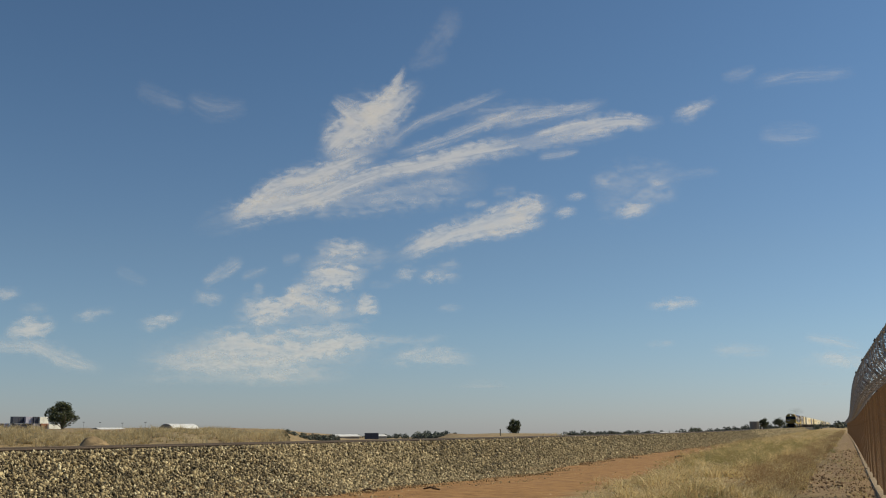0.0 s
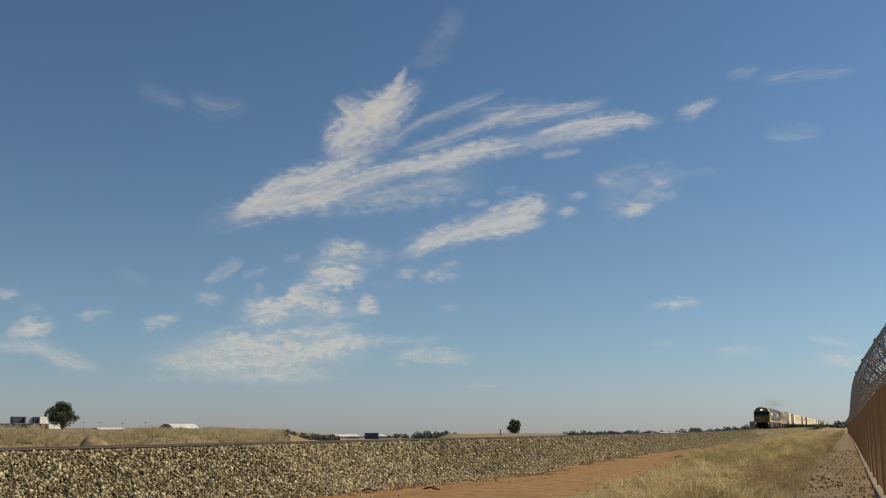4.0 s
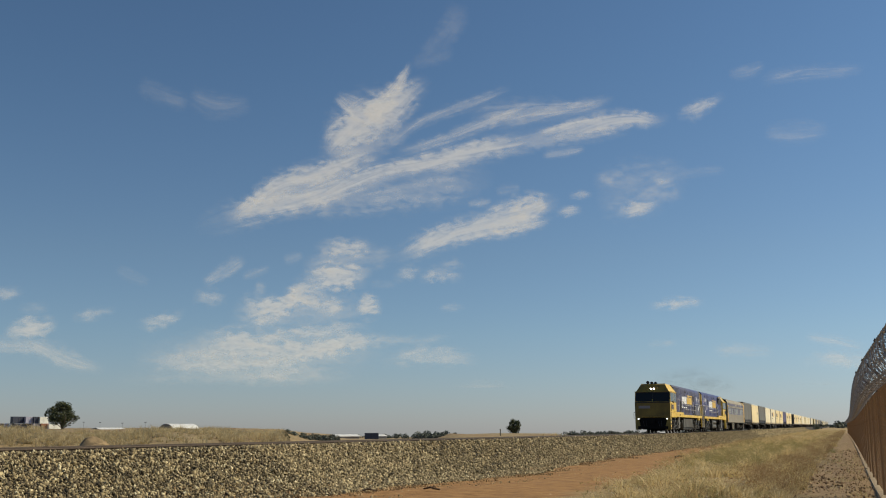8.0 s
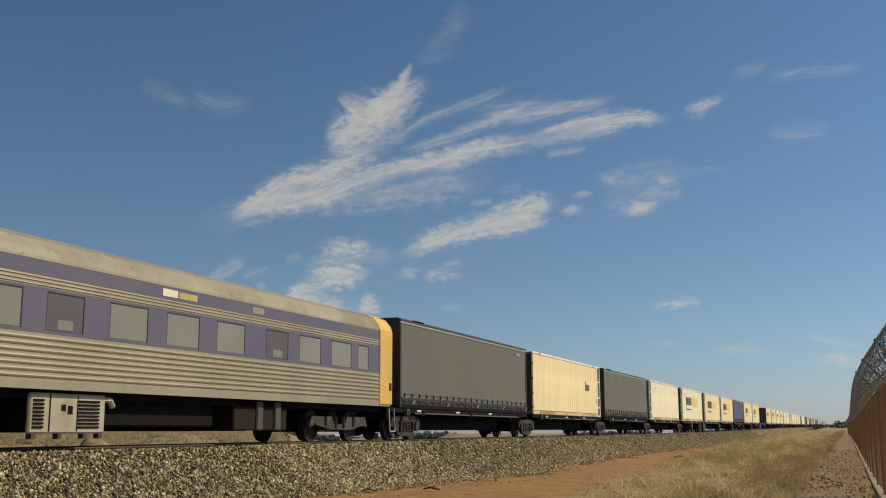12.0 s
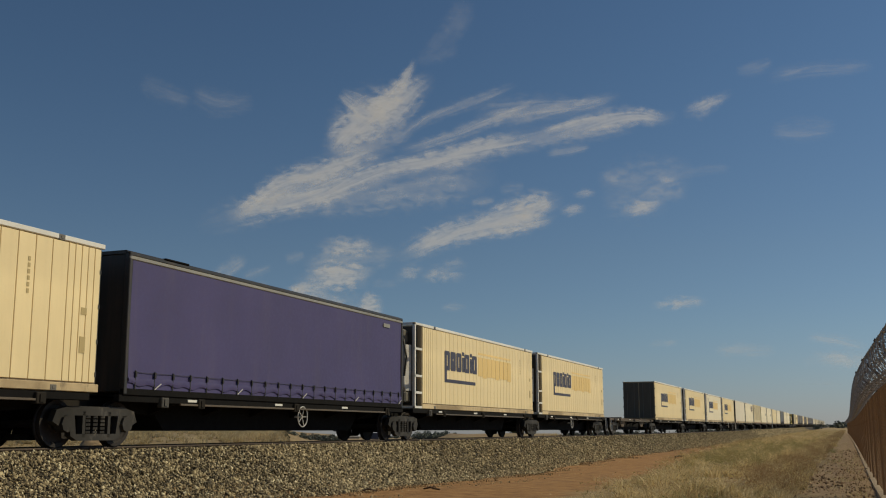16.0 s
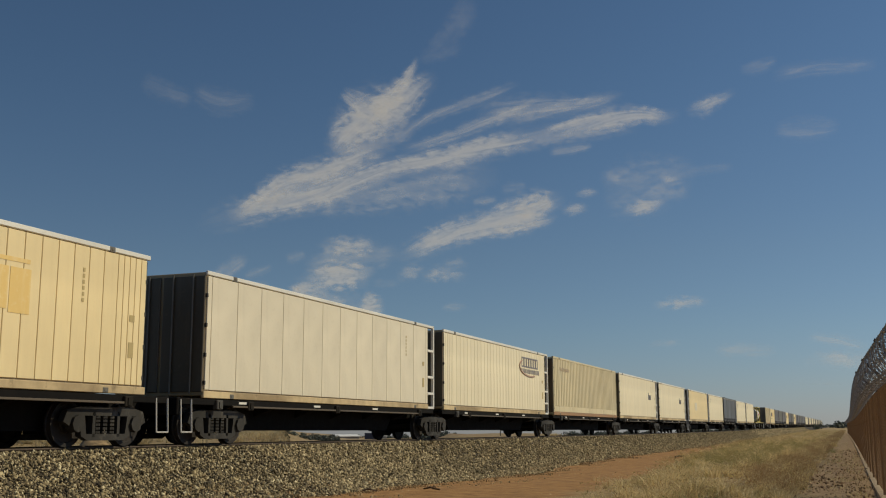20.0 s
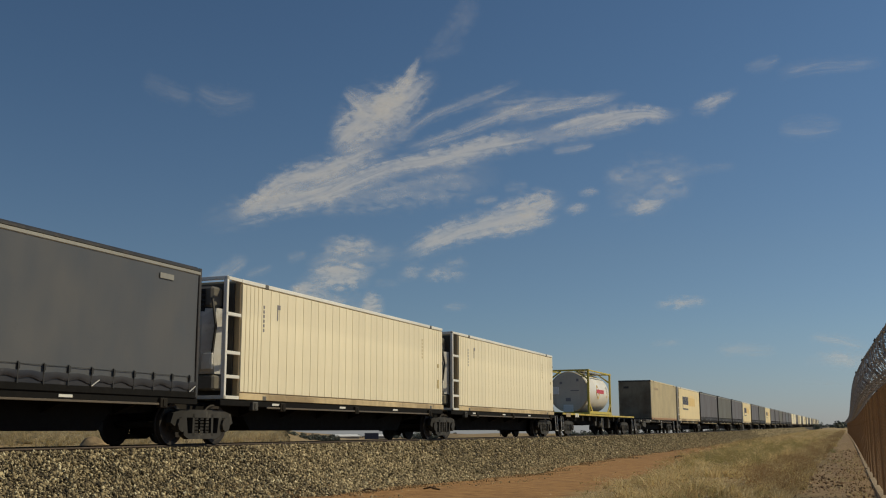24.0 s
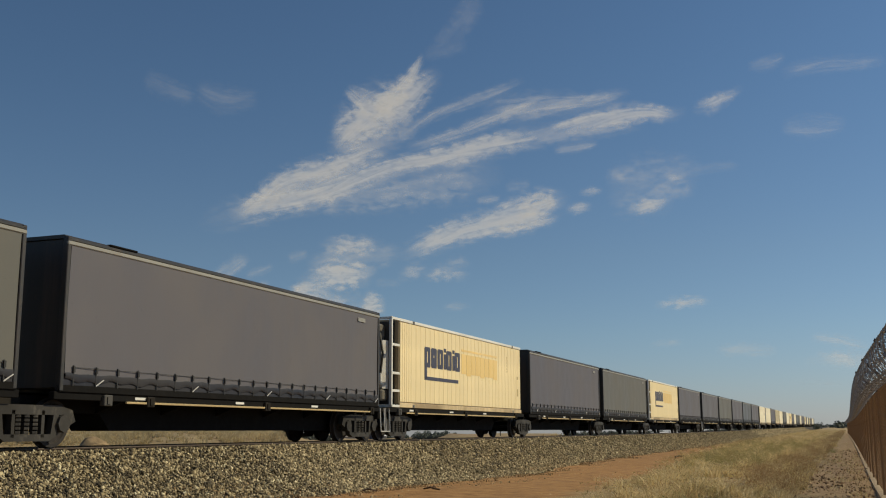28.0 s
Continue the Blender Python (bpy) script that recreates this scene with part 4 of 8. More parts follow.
def locomotive(q, flip, hood, label, cylinders):
    n = 21.42
    e = tagged(new("locomotive"), label, "locomotive", "locomotives of the freight train")
    d = -1 if flip else 1

    def Y(y):
        return n - y * 1.02 if flip else y * 1.02

    def sl(x0, x1, y0, y1, z0, z1, bevel=0.0):
        a, b = sorted((Y(y0), Y(y1)))
        return slab(x0, x1, a, b, z0, z1, bevel)

    # cab
    def ring(y, wb, zb, ws, zs, wt, zt):
        return [(-wb, Y(y), zb), (wb, Y(y), zb), (ws, Y(y), zs), (wt, Y(y), zt), (-wt, Y(y), zt), (-ws, Y(y), zs)]
    cab = part("cab", loft([ring(0.0, 1.46, 1.25, 1.46, 2.40, 1.42, 2.46), ring(0.06, 1.47, 1.25, 1.47, 2.48, 1.44, 2.52), ring(0.22, 1.47, 1.25, 1.47, 3.26, 1.36, 3.36), ring(0.52, 1.47, 1.25, 1.47, 3.36, 1.02, 3.92), ring(0.85, 1.47, 1.25, 1.47, 3.38, 0.98, 4.03), ring(3.25, 1.47, 1.25, 1.47, 3.38, 0.98, 4.03)]), YELLOW, e, "yellow cab with chamfered roof")
    part("roof_ledge", sl(-1.50, 1.50, 0.3, 3.25, 3.30, 3.36, 0.01), YELLOW, cab)
    part("brow_ledge", sl(-1.42, 1.42, 0.13, 0.26, 3.33, 3.375, 0.008), NOSE_SHADED, cab)
    for sx in (-1, 1):
        bm = bmesh.new()
        lo, hi = sorted((sx * 0.03, sx * 1.42))
        top = sorted((sx * 0.03, sx * 1.37))
        vs = [bm.verts.new(v) for v in ((lo, Y(0.046), 2.56), (hi, Y(0.046), 2.56), (top[1], Y(0.188), 3.27), (top[0], Y(0.188), 3.27), (lo, Y(0.14), 2.56), (hi, Y(0.14), 2.56), (top[1], Y(0.28), 3.27), (top[0], Y(0.28), 3.27))]
        for f in ((0, 1, 2, 3), (4, 5, 6, 7), (0, 1, 5, 4), (1, 2, 6, 5), (2, 3, 7, 6), (3, 0, 4, 7)):
            bm.faces.new([vs[i] for i in f])
        part("windscreen", bm, WINDOW, cab, "dark windscreen pane")
        for a, b in ((0.26, 0.98), (1.02, 1.98), (2.16, 2.66), (2.72, 3.2)):
            part("side_window", sl(*sorted((sx * 1.46, sx * 1.477)), a, b, 2.54, 3.27, 0.004), WINDOW, cab, "dark cab side window")
        part("door", sl(*sorted((sx * 1.46, sx * 1.485)), 2.12, 3.2, 1.62, 2.48, 0.012), YELLOW, cab)
        part("door_handle", sl(*sorted((sx * 1.485, sx * 1.51)), 2.2, 2.32, 1.72, 1.76), RUBBER, cab)
        part("cab_panel", sl(*sorted((sx * 1.46, sx * 1.49)), 0.32, 2.0, 1.62, 2.5, 0.02), YELLOW, cab)
        for i in range(5):
            part("number_bar", sl(*sorted((sx * 1.49, sx * 1.496)), 0.52 + i * 0.25, 0.71 + i * 0.25, 1.90, 2.30), SIGN_NAVY, cab, "dark bar of the number")
        part("grab_rail", bent([(sx * 1.5, Y(0.42), 1.75), (sx * 1.5, Y(0.42), 2.4)], 0.018), RUBBER, cab)
        part("mirror", sl(*sorted((sx * 1.46, sx * 1.56)), 1.28, 1.33, 2.42, 2.58), RUBBER, cab)
        # corner steps
        steps = part("step_well", sl(*sorted((sx * 1.25, sx * 1.44)), 0.02, 0.62, 0.28, 1.27, 0.015), YELLOW, e)
        for i in range(4):
            part("step_hole", sl(*sorted((sx * 1.40, sx * 1.446)), 0.12, 0.5, 0.33 + i * 0.30, 0.46 + i * 0.30), GRILLE, steps)
        part("ditch_light", turned([(-0.04, 0.04), (0.04, 0.04)], (Y(-0.02), 1.12), 12), LAMP, e, "lit marker lamp low on the nose").location = (sx * 1.18, 0, 0)
    bm = bmesh.new()
    vs = [bm.verts.new((sx * w, Y(y), z)) for y, z, w in ((0.050, 2.44, 1.474), (0.206, 3.34, 1.42), (0.12, 2.44, 1.474), (0.27, 3.34, 1.42)) for sx in (-1, 1)]
    for f in ((0, 1, 3, 2), (4, 5, 7, 6), (0, 1, 5, 4), (2, 3, 7, 6), (0, 2, 6, 4), (1, 3, 7, 5)):
        bm.faces.new([vs[i] for i in f])
    part("windscreen_surround", bm, RUBBER, cab, "black surround of the windscreen")
    for sx in (-1, 1):
        part("window_surround", sl(*sorted((sx * 1.455, sx * 1.472)), 0.22, 2.02, 2.50, 3.29), RUBBER, cab, "black surround of the side windows")
        part("window_surround", sl(*sorted((sx * 1.455, sx * 1.472)), 2.11, 3.23, 2.50, 3.27), RUBBER, cab, "black surround of the side windows")
        part("gutter", sl(*sorted((sx * 1.47, sx * 1.53)), 0.3, 3.25, 3.365, 3.40, 0.008), SIGN_YELLOW, cab)
    part("wiper_ledge", sl(-1.44, 1.44, -0.05, 0.12, 2.44, 2.54, 0.02), RUBBER, cab)
    part("nose_plate", sl(-1.468, 1.468, -0.022, 0.03, 1.27, 2.45, 0.012), NOSE_SHADED, cab, "yellow nose plate, dark with grime")
    bm = bmesh.new()
    lower, upper, back = ((1.375, 0.205, 3.35), (1.03, 0.51, 3.935), (0.985, 0.85, 4.045))
    for k in (0.0, 0.012):
        rows = [[bm.verts.new((sx * w, Y(y - k), z + k)) for sx in (-1, 1)] for w, y, z in (lower, upper, back)]
        for a, b in zip(rows, rows[1:]):
            bm.faces.new((a[0], a[1], b[1], b[0]))
    part("brow_panel", bm, NOSE_SHADED, cab, "yellow brow over the windscreen, dark with soot")
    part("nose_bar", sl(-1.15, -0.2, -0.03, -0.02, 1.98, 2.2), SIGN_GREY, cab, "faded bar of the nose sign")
    lampbox = part("headlight_box", sl(-0.42, 0.42, 0.27, 0.7, 3.48, 3.76, 0.02), NOSE_SHADED, cab)
    for x in (-0.12, 0.12):
        bm = bmesh.new()
        rod(bm, (x, Y(0.25), 3.61), (x, Y(0.36), 3.61), 0.075, 14)
        part("headlight", bm, LAMP, cab, "lit round headlight")
    bm = bmesh.new()
    for x, z in ((-0.45, 4.16), (-0.12, 4.10), (0.2, 4.08)):
        rod(bm, (x, Y(0.75), z), (x, Y(1.35), z), 0.05, 8)
        rod(bm, (x, Y(0.70), z), (x, Y(0.78), z), 0.13, 12)
        box(bm, x - 0.04, x + 0.04, *sorted((Y(1.0), Y(1.1))), 3.97, z)
    part("horn", bm, RUBBER, e, "black roof horns")
    # pilot
    bm = bmesh.new()
    prism(bm, [(Y(0.06), 1.26), (Y(0.06), 0.75), (Y(-0.12), 0.28), (Y(0.75), 0.28), (Y(0.75), 1.26)], -1.24, 1.24, "x")
    part("pilot", bm, UNDER, e, "black pilot plate under the nose")
    part("front_coupler", box(sl(-0.14, 0.14, -0.55, 0.1, 0.78, 1.02, 0.03), -0.22, 0.22, *sorted((Y(-0.62), Y(-0.4))), 0.72, 1.06), UNDER, e)
    for sx in (-1, 1):
        bm = bmesh.new()
        prism(bm, [(sx * 1.46, 1.27), (sx * 1.46, 0.22), (sx * 0.98, 0.22), (sx * 1.16, 1.02), (sx * 0.9, 1.27)], *sorted((Y(-0.03), Y(0.05))))
        part("corner_plate", bm, NOSE_SHADED, e, "grimy yellow corner plate of the pilot")
        part("hand_iron", bent([(sx * 1.5, Y(-0.02), 1.15), (sx * 1.56, Y(-0.05), 1.2), (sx * 1.56, Y(-0.05), 1.62), (sx * 1.5, Y(-0.02), 1.66)], 0.016), RUBBER, e)
    part("drop_step", sl(-1.0, 1.0, -0.14, -0.02, 0.34, 0.42, 0.01), UNDER, e)
    for x in (-0.75, -0.55, 0.5, 0.7):
        part("air_hose", bent([(x, Y(-0.06), 0.95), (x, Y(-0.2), 0.8), (x + 0.06, Y(-0.18), 0.5)], 0.022), RUBBER, e)
    # hood
    bm = bmesh.new()
    a, b = sorted((Y(3.25), Y(20.7)))
    prism(bm, [(-1.24, 1.5), (1.24, 1.5), (1.24, 3.82), (1.04, 4.04), (-1.04, 4.04), (-1.24, 3.82)], a, b)
    body = part("hood", bm, hood, e, "blue painted engine hood")
    for y in (5.2, 7.6, 9.7, 12.0, 14.4, 16.6, 18.7):
        part("hood_seam", sl(1.238, 1.248, y, y + 0.03, 1.62, 3.76), UNDER if y in (7.6, 16.6) else hood, body)
    for y in (4.5, 6.1, 8.4, 10.6, 12.9, 15.1, 17.4):
        for z in (1.75, 2.45):
            if z < 2 or y < 8 or y > 15:
                part("hood_door", sl(1.238, 1.252, y, y + 0.8, z, z + 0.62, 0.006), hood, body)
    for i in range(16):
        y = 3.8 + i * 1.05
        part("latch", sl(1.24, 1.262, y, y + 0.06, 3.3 + 0.12 * (i % 3), 3.38 + 0.12 * (i % 3)), RUBBER, body)
    for y, yy, z, h in ((15.35, 16.0, 2.86, 0.5), (7.0, 7.9, 1.75, 1.0), (10.2, 10.8, 3.55, 0.1), (19.3, 20.3, 1.7, 0.95) if cylinders else (15.9, 16.4, 1.7, 0.6)):
        part("vent", sl(1.238, 1.256, y, yy, z, z + h, 0.005), GRILLE, body, "dark louvred vent")
        for k in range(3):
            part("vent_slat", sl(1.25, 1.266, y + 0.03, yy - 0.03, z + h * (0.2 + 0.3 * k), z + h * (0.2 + 0.3 * k) + 0.03), GRILLE, body)
    if cylinders:
        for y in (4.5, 5.6):
            bm = bmesh.new()
            prism(bm, [(1.2, 3.02), (1.30, 3.06), (1.43, 3.62), (1.2, 3.84)], *sorted((Y(y), Y(y + 1.02))))
            part("radiator_cover", bm, TANK_GREY, body, "grey tilted cooling cover")
            part("cover_stripe", sl(1.2, 1.36, y + 0.08, y + 0.95, 3.78, 3.83), SIGN_YELLOW, body)
        part("radiator_shadow_panel", sl(1.238, 1.25, 4.3, 6.8, 3.0, 3.85), GRILLE, body)
    else:
        part("side_panel", sl(1.238, 1.25, 14.9, 16.3, 1.62, 2.35, 0.005), GRILLE, body, "dark recessed side panel")
        part("roof_edge", sl(1.05, 1.245, 3.3, 7.0, 3.80, 3.86, 0.01), GRILLE, body)
        part("radiator_panel", sl(1.236, 1.262, 3.45, 6.35, 3.02, 3.84, 0.012), BLUE_DARK, body, "dark blue panel high on the hood")
        part("box_panel", sl(1.236, 1.30, 16.4, 20.3, 1.58, 2.55, 0.02), BLUE_GREY, body, "dull grey-blue box panel above the sill")
        for y in (4.1, 5.0, 5.9):
            part("lifting_eye", sl(1.255, 1.275, y, y + 0.07, 2.93, 2.99), HANDRAIL, body)
    part("roof_hatch", box(sl(-0.8, 0.8, 8.6, 11.6, 3.98, 4.05, 0.02), -0.5, 0.5, *sorted((Y(13.0), Y(14.0))), 3.98, 4.10), hood, body)
    # hood sign: plain blocks in white and yellow over a bar
    yy = 6.2 if flip else 8.4
    for mat, key, start in ((SIGN_WHITE, "white", 0.0), (SIGN_YELLOW, "yellow", 3.2)):
        y = yy + start
        for kind in (("tail", "closed", "open", "thin", "open", "thin", "open") if key == "white" else ("open", "closed", "thin", "thin", "closed", "open", "closed", "thin")):
            o = piece("sign_block", f"hood_{kind}_{key}", sign_stroke(kind), mat, e, 1.25, y, 2.52)
            o.scale = (1, 1.42, 1.12)
            y += 0.50 if kind != "thin" else 0.24
    part("sign_bar", slab(1.25, 1.256, yy + 0.05, yy + 3.1, 2.16, 2.25), SIGN_WHITE, e, "white bar under the sign")
    part("sign_bar", box(slab(1.25, 1.256, yy + 3.2, yy + 6.85, 3.27, 3.36), 1.25, 1.256, yy + 6.77, yy + 6.85, 2.45, 3.27), SIGN_YELLOW, e, "yellow bar round the sign")
    for y, z, r in (((17.9, 3.15, 0.34), (19.2, 3.05, 0.26), (18.9, 2.25, 0.3), (19.9, 2.45, 0.2), (20.3, 1.95, 0.24)) if not flip else ((17.6, 3.20, 0.38), (18.85, 3.26, 0.28), (17.15, 2.42, 0.27), (17.95, 2.32, 0.17), (18.75, 2.05, 0.26))):
        part("star", star(bmesh.new(), 1.302 if z < 2.56 and 15.6 < y < 20.3 else 1.256, Y(y), z, r), SIGN_WHITE, e, "white seven-pointed star")
    if flip:
        for y, z in ((18.95, 3.0), (17.9, 2.78)):
            decal = part("decal", sl(1.244, 1.25, y, y + 0.24, z, z + 0.11), SIGN_RED, e, "small red and white decal")
            part("decal_foot", sl(1.244, 1.25, y, y + 0.24, z - 0.1, z), SIGN_WHITE, decal)
        part("box_panel", sl(1.236, 1.30, 15.6, 19.4, 1.56, 2.62, 0.02), BLUE, body, "raised blue box panel above the sill")
        part("rear_louvres", sl(1.236, 1.27, 19.5, 20.6, 1.56, 2.65, 0.01), GRILLE, body, "black louvred panel at the rear corner")
    # rear end
    bm = bmesh.new()
    a, b = sorted((Y(20.7), Y(20.98)))
    prism(bm, [(-1.24, 1.5), (1.24, 1.5), (1.24, 3.70), (0.98, 3.97), (-0.98, 3.97), (-1.24, 3.70)], a, b)
    rear = part("rear_end", bm, REAR_YELLOW, e, "dirty yellow rear end panel")
    part("rear_door", sl(-0.35, 0.35, 20.97, 21.0, 1.7, 3.4, 0.02), YELLOW, rear)
    part("rear_vent", sl(1.232, 1.255, 20.76, 20.92, 2.55, 3.05), GRILLE, rear)
    for z in (1.75, 3.15):
        part("rear_grille", sl(0.55, 1.05, 20.975, 20.995, z, z + 0.45), GRILLE, rear)
    part("rear_grille", sl(-1.05, -0.5, 20.975, 20.995, 1.8, 2.6), GRILLE, rear)
    bm = bmesh.new()
    for x in (-0.5, -0.2):
        rod(bm, (x, Y(20.95), 3.6), (x, Y(21.03), 3.6), 0.1, 12)
    part("rear_lamp", bm, GRILLE, rear)
    part("rear_walkway", sl(-1.3, 1.3, 20.5, 21.25, 1.42, 1.5, 0.01), UNDER, e)
    part("rear_headstock", sl(-1.35, 1.35, 21.0, 21.25, 0.7, 1.42, 0.03), UNDER, e, "black rear headstock")
    part("rear_pilot", sl(-1.28, 1.28, 20.8, 21.05, 0.22, 0.72, 0.03), UNDER, e, "black plate under the rear headstock")
    for x in (-0.9, -0.5, 0.55, 0.95):
        part("jumper_hose", bent([(x, Y(21.2), 1.3), (x, Y(21.45), 0.95), (x * 0.9, Y(21.6), 0.7)], 0.035, 6), RUBBER, e)
    part("rear_coupler", box(sl(-0.14, 0.14, 21.2, 21.7, 0.78, 1.02, 0.03), -0.2, 0.2, *sorted((Y(21.6), Y(21.8))), 0.72, 1.05), UNDER, e)
    # sill, steps and rails on both sides
    for sx in (-1, 1):
        part("sill", sl(*sorted((sx * 1.22, sx * 1.45)), 2.2, 20.4, 1.30, 1.53, 0.012), YELLOW, e, "yellow side sill")
        part("raised_sill", sl(*sorted((sx * 1.22, sx * 1.452)), 3.25, 7.7, 1.53, 1.72, 0.012), YELLOW, e)
        part("walkway", sl(*sorted((sx * 1.2, sx * 1.42)), 7.7, 20.6, 1.50, 1.535), UNDER, e)
        part("sill_bracket", sl(*sorted((sx * 1.3, sx * 1.46)), 17.6, 18.3, 1.08, 1.3, 0.01), YELLOW, e)
        part("pocket", sl(*sorted((sx * 1.44, sx * 1.456)), 5.4, 5.75, 1.42, 1.54), GRILLE, e)
        x = sx * 1.41
        rails = part("handrail", bent([(x, Y(6.6), 1.72), (x, Y(6.6), 2.72), (x, Y(7.8), 2.72), (x, Y(8.8), 2.42), (x, Y(16.2), 2.42), (x, Y(16.2), 1.9)], 0.022), HANDRAIL, e, "grey tubular handrail")
        part("mid_rail", bent([(x, Y(6.6), 2.25), (x, Y(7.8), 2.25), (x, Y(8.8), 2.02), (x, Y(16.2), 2.02)], 0.018), HANDRAIL, e)
        for i in range(7):
            y = 7.8 + i * 1.4
            part("stanchion", bent([(x, Y(y), 1.53), (x, Y(y), 2.72 if i == 0 else 2.42)], 0.022), HANDRAIL, e)
        part("cab_rail", bent([(x, Y(4.3), 1.72), (x, Y(4.3), 2.85), (x, Y(5.4), 2.85), (x, Y(5.4), 1.72)], 0.022), HANDRAIL, e)
        part("cab_mid_rail", bent([(x, Y(4.3), 2.3), (x, Y(5.4), 2.3)], 0.018), HANDRAIL, e)
        part("rear_rail", bent([(x, Y(15.9), 2.6), (x, Y(20.9), 2.62), (x, Y(21.05), 2.55), (x, Y(21.15), 0.45), (x, Y(20.55), 0.42), (x, Y(20.45), 1.3)], 0.024), HANDRAIL, e)
        part("rear_stair_rail", bent([(x, Y(19.7), 2.58), (x, Y(20.2), 1.7), (x, Y(20.3), 1.45)], 0.022), HANDRAIL, e)
        bm = bmesh.new()
        prism(bm, [(Y(20.25), 1.5), (Y(20.42), 1.5), (Y(20.62), 0.42), (Y(20.45), 0.42)], *sorted((sx * 1.3, sx * 1.4)), axis="x")
        part("stair_stringer", bm, YELLOW, e)
        for i in range(4):
            part("stair_tread", sl(*sorted((sx * 1.0, sx * 1.38)), 20.55, 21.1, 0.45 + i * 0.28, 0.49 + i * 0.28), HANDRAIL, e)
        # ladder behind the cab
        lad = part("ladder", bent([(x, Y(4.9), 1.35), (x, Y(4.9), 0.35)], 0.025), HANDRAIL, e)
        part("ladder_side", bent([(x, Y(5.25), 1.35), (x, Y(5.25), 0.35)], 0.025), HANDRAIL, e)
        for i in range(4):
            part("rung", bent([(x, Y(4.9), 0.4 + i * 0.28), (x, Y(5.25), 0.4 + i * 0.28)], 0.022), BRIGHT, e)
    # under the frame
    part("underframe", sl(-1.15, 1.15, 0.7, 20.6, 1.05, 1.36, 0.02), UNDER, e, "black underframe")
    for y0, y1 in ((6.3, 8.4), (13.6, 14.9)):
        part("pipe_bank", sl(-0.9, 0.9, y0, y1, 0.5, 1.06, 0.04), UNDER, e)
        for k in range(3):
            part("pipe", bent([(0.95, Y(y0), 0.6 + 0.16 * k), (0.98, Y((y0 + y1) / 2), 0.55 + 0.16 * k), (0.95, Y(y1), 0.62 + 0.16 * k)], 0.03, 5), BOGIE_GREY, e)
    if cylinders:
        part("battery_box", sl(0.8, 1.32, 12.3, 13.1, 0.3, 1.16, 0.02), TANK_GREY, e, "grey box beside the air tanks")
        for z in (0.50, 0.97):
            bm = turned([(-1.0, 0.14), (-0.97, 0.22), (-0.9, 0.235), (2.2, 0.235), (2.27, 0.22), (2.3, 0.14)], (0, 0), 16)
            o = part("air_tank", bm, TANK_GREY, e, "long grey air tank", True)
            o.matrix_basis = Matrix.Translation((1.05, Y(10.5), z)) @ Matrix.Rotation(radians(90 if not flip else -90), 4, "Z") @ Matrix.Translation((-0.65, 0, 0))
        part("fuel_tank", sl(-1.2, 0.75, 8.4, 13.4, 0.30, 1.06, 0.06), UNDER, e)
    else:
        bm = bmesh.new()
        prism(bm, [(Y(8.0), 1.05), (Y(14.4), 1.05), (Y(14.4), 0.36), (Y(14.2), 0.22), (Y(8.6), 0.22), (Y(8.3), 0.36)], -1.25, 1.25, "x")
        tank = part("fuel_tank", bm, TANK_GREY, e, "grey fuel tank with flat doors")
        part("tank_door", sl(1.25, 1.30, 9.7, 14.3, 0.42, 1.18, 0.015), TANK_GREY, tank)
        part("tank_door", sl(1.25, 1.31, 8.5, 9.5, 0.38, 1.2, 0.015), TANK_GREY, tank)
        part("tank_edge", sl(1.25, 1.32, 8.4, 14.4, 0.34, 0.39), UNDER, tank)
    for yc in ((3.6, 17.0) if flip else (3.85, 17.4)):
        b = part("bogie", slab(-0.62, 0.62, Y(yc) - 2.5, Y(yc) + 2.5, 0.34, 1.02, 0.05), BOGIE, e)
        b.location.z = -LIFT
        for k in (-1.4, 0.5, 2.3):
            part("traction_motor", slab(-0.62, 0.62, Y(yc) + k - 0.5, Y(yc) + k + 0.45, 0.18, 0.72, 0.1), UNDER, b)
            part("sand_pipe", bent([(1.24, Y(yc) + k - 0.55, 1.28), (1.26, Y(yc) + k - 0.62, 0.9), (1.0, Y(yc) + k - 0.7, 0.4), (0.8, Y(yc) + k - 0.66, 0.12)], 0.028, 6), HANDRAIL, b)
            part("brake_cylinder", rod(bmesh.new(), (1.2, Y(yc) + k + 0.1, 0.9), (1.2, Y(yc) + k + 0.5, 0.86), 0.1, 10), BOGIE_GREY, b)
        for sx in (-1, 1):
            bm = bmesh.new()
            c = Y(yc)
            x0, x1 = sorted((sx * 1.0, sx * 1.14))
            prism(bm, [(c - 2.6, 0.72), (c - 2.45, 0.95), (c - 0.9, 1.0), (c - 0.4, 0.86), (c + 0.4, 0.86), (c + 0.9, 1.0), (c + 2.45, 0.95), (c + 2.6, 0.72), (c + 2.3, 0.66), (c + 0.9, 0.72), (c, 0.62), (c - 0.9, 0.72), (c - 2.3, 0.66)], x0, x1, "x")
            part("side_frame", bm, BOGIE_GREY, b)
            for k in (-1.85, 0.0, 1.85):
                piece("wheel", "loco_wheel", wheel_mesh(0.53), TYRE, b, sx * 0.76, c + k, 0.53, 0 if sx > 0 else 180)
                bm = bmesh.new()
                prism(bm, [(c + k - 0.22, 0.36), (c + k + 0.22, 0.36), (c + k + 0.26, 0.7), (c + k - 0.26, 0.7)], *sorted((sx * 0.98, sx * 1.2)), axis="x")
                part("axlebox", bm, BOGIE_GREY, b)
                for dy in (-0.42, 0.42):
                    bm = rod(bmesh.new(), (sx * 1.08, c + k + dy, 0.3), (sx * 1.08, c + k + dy, 0.74), 0.085, 10)
                    part("spring", bm, BOGIE_GREY if dy < 0 else BOGIE, b)
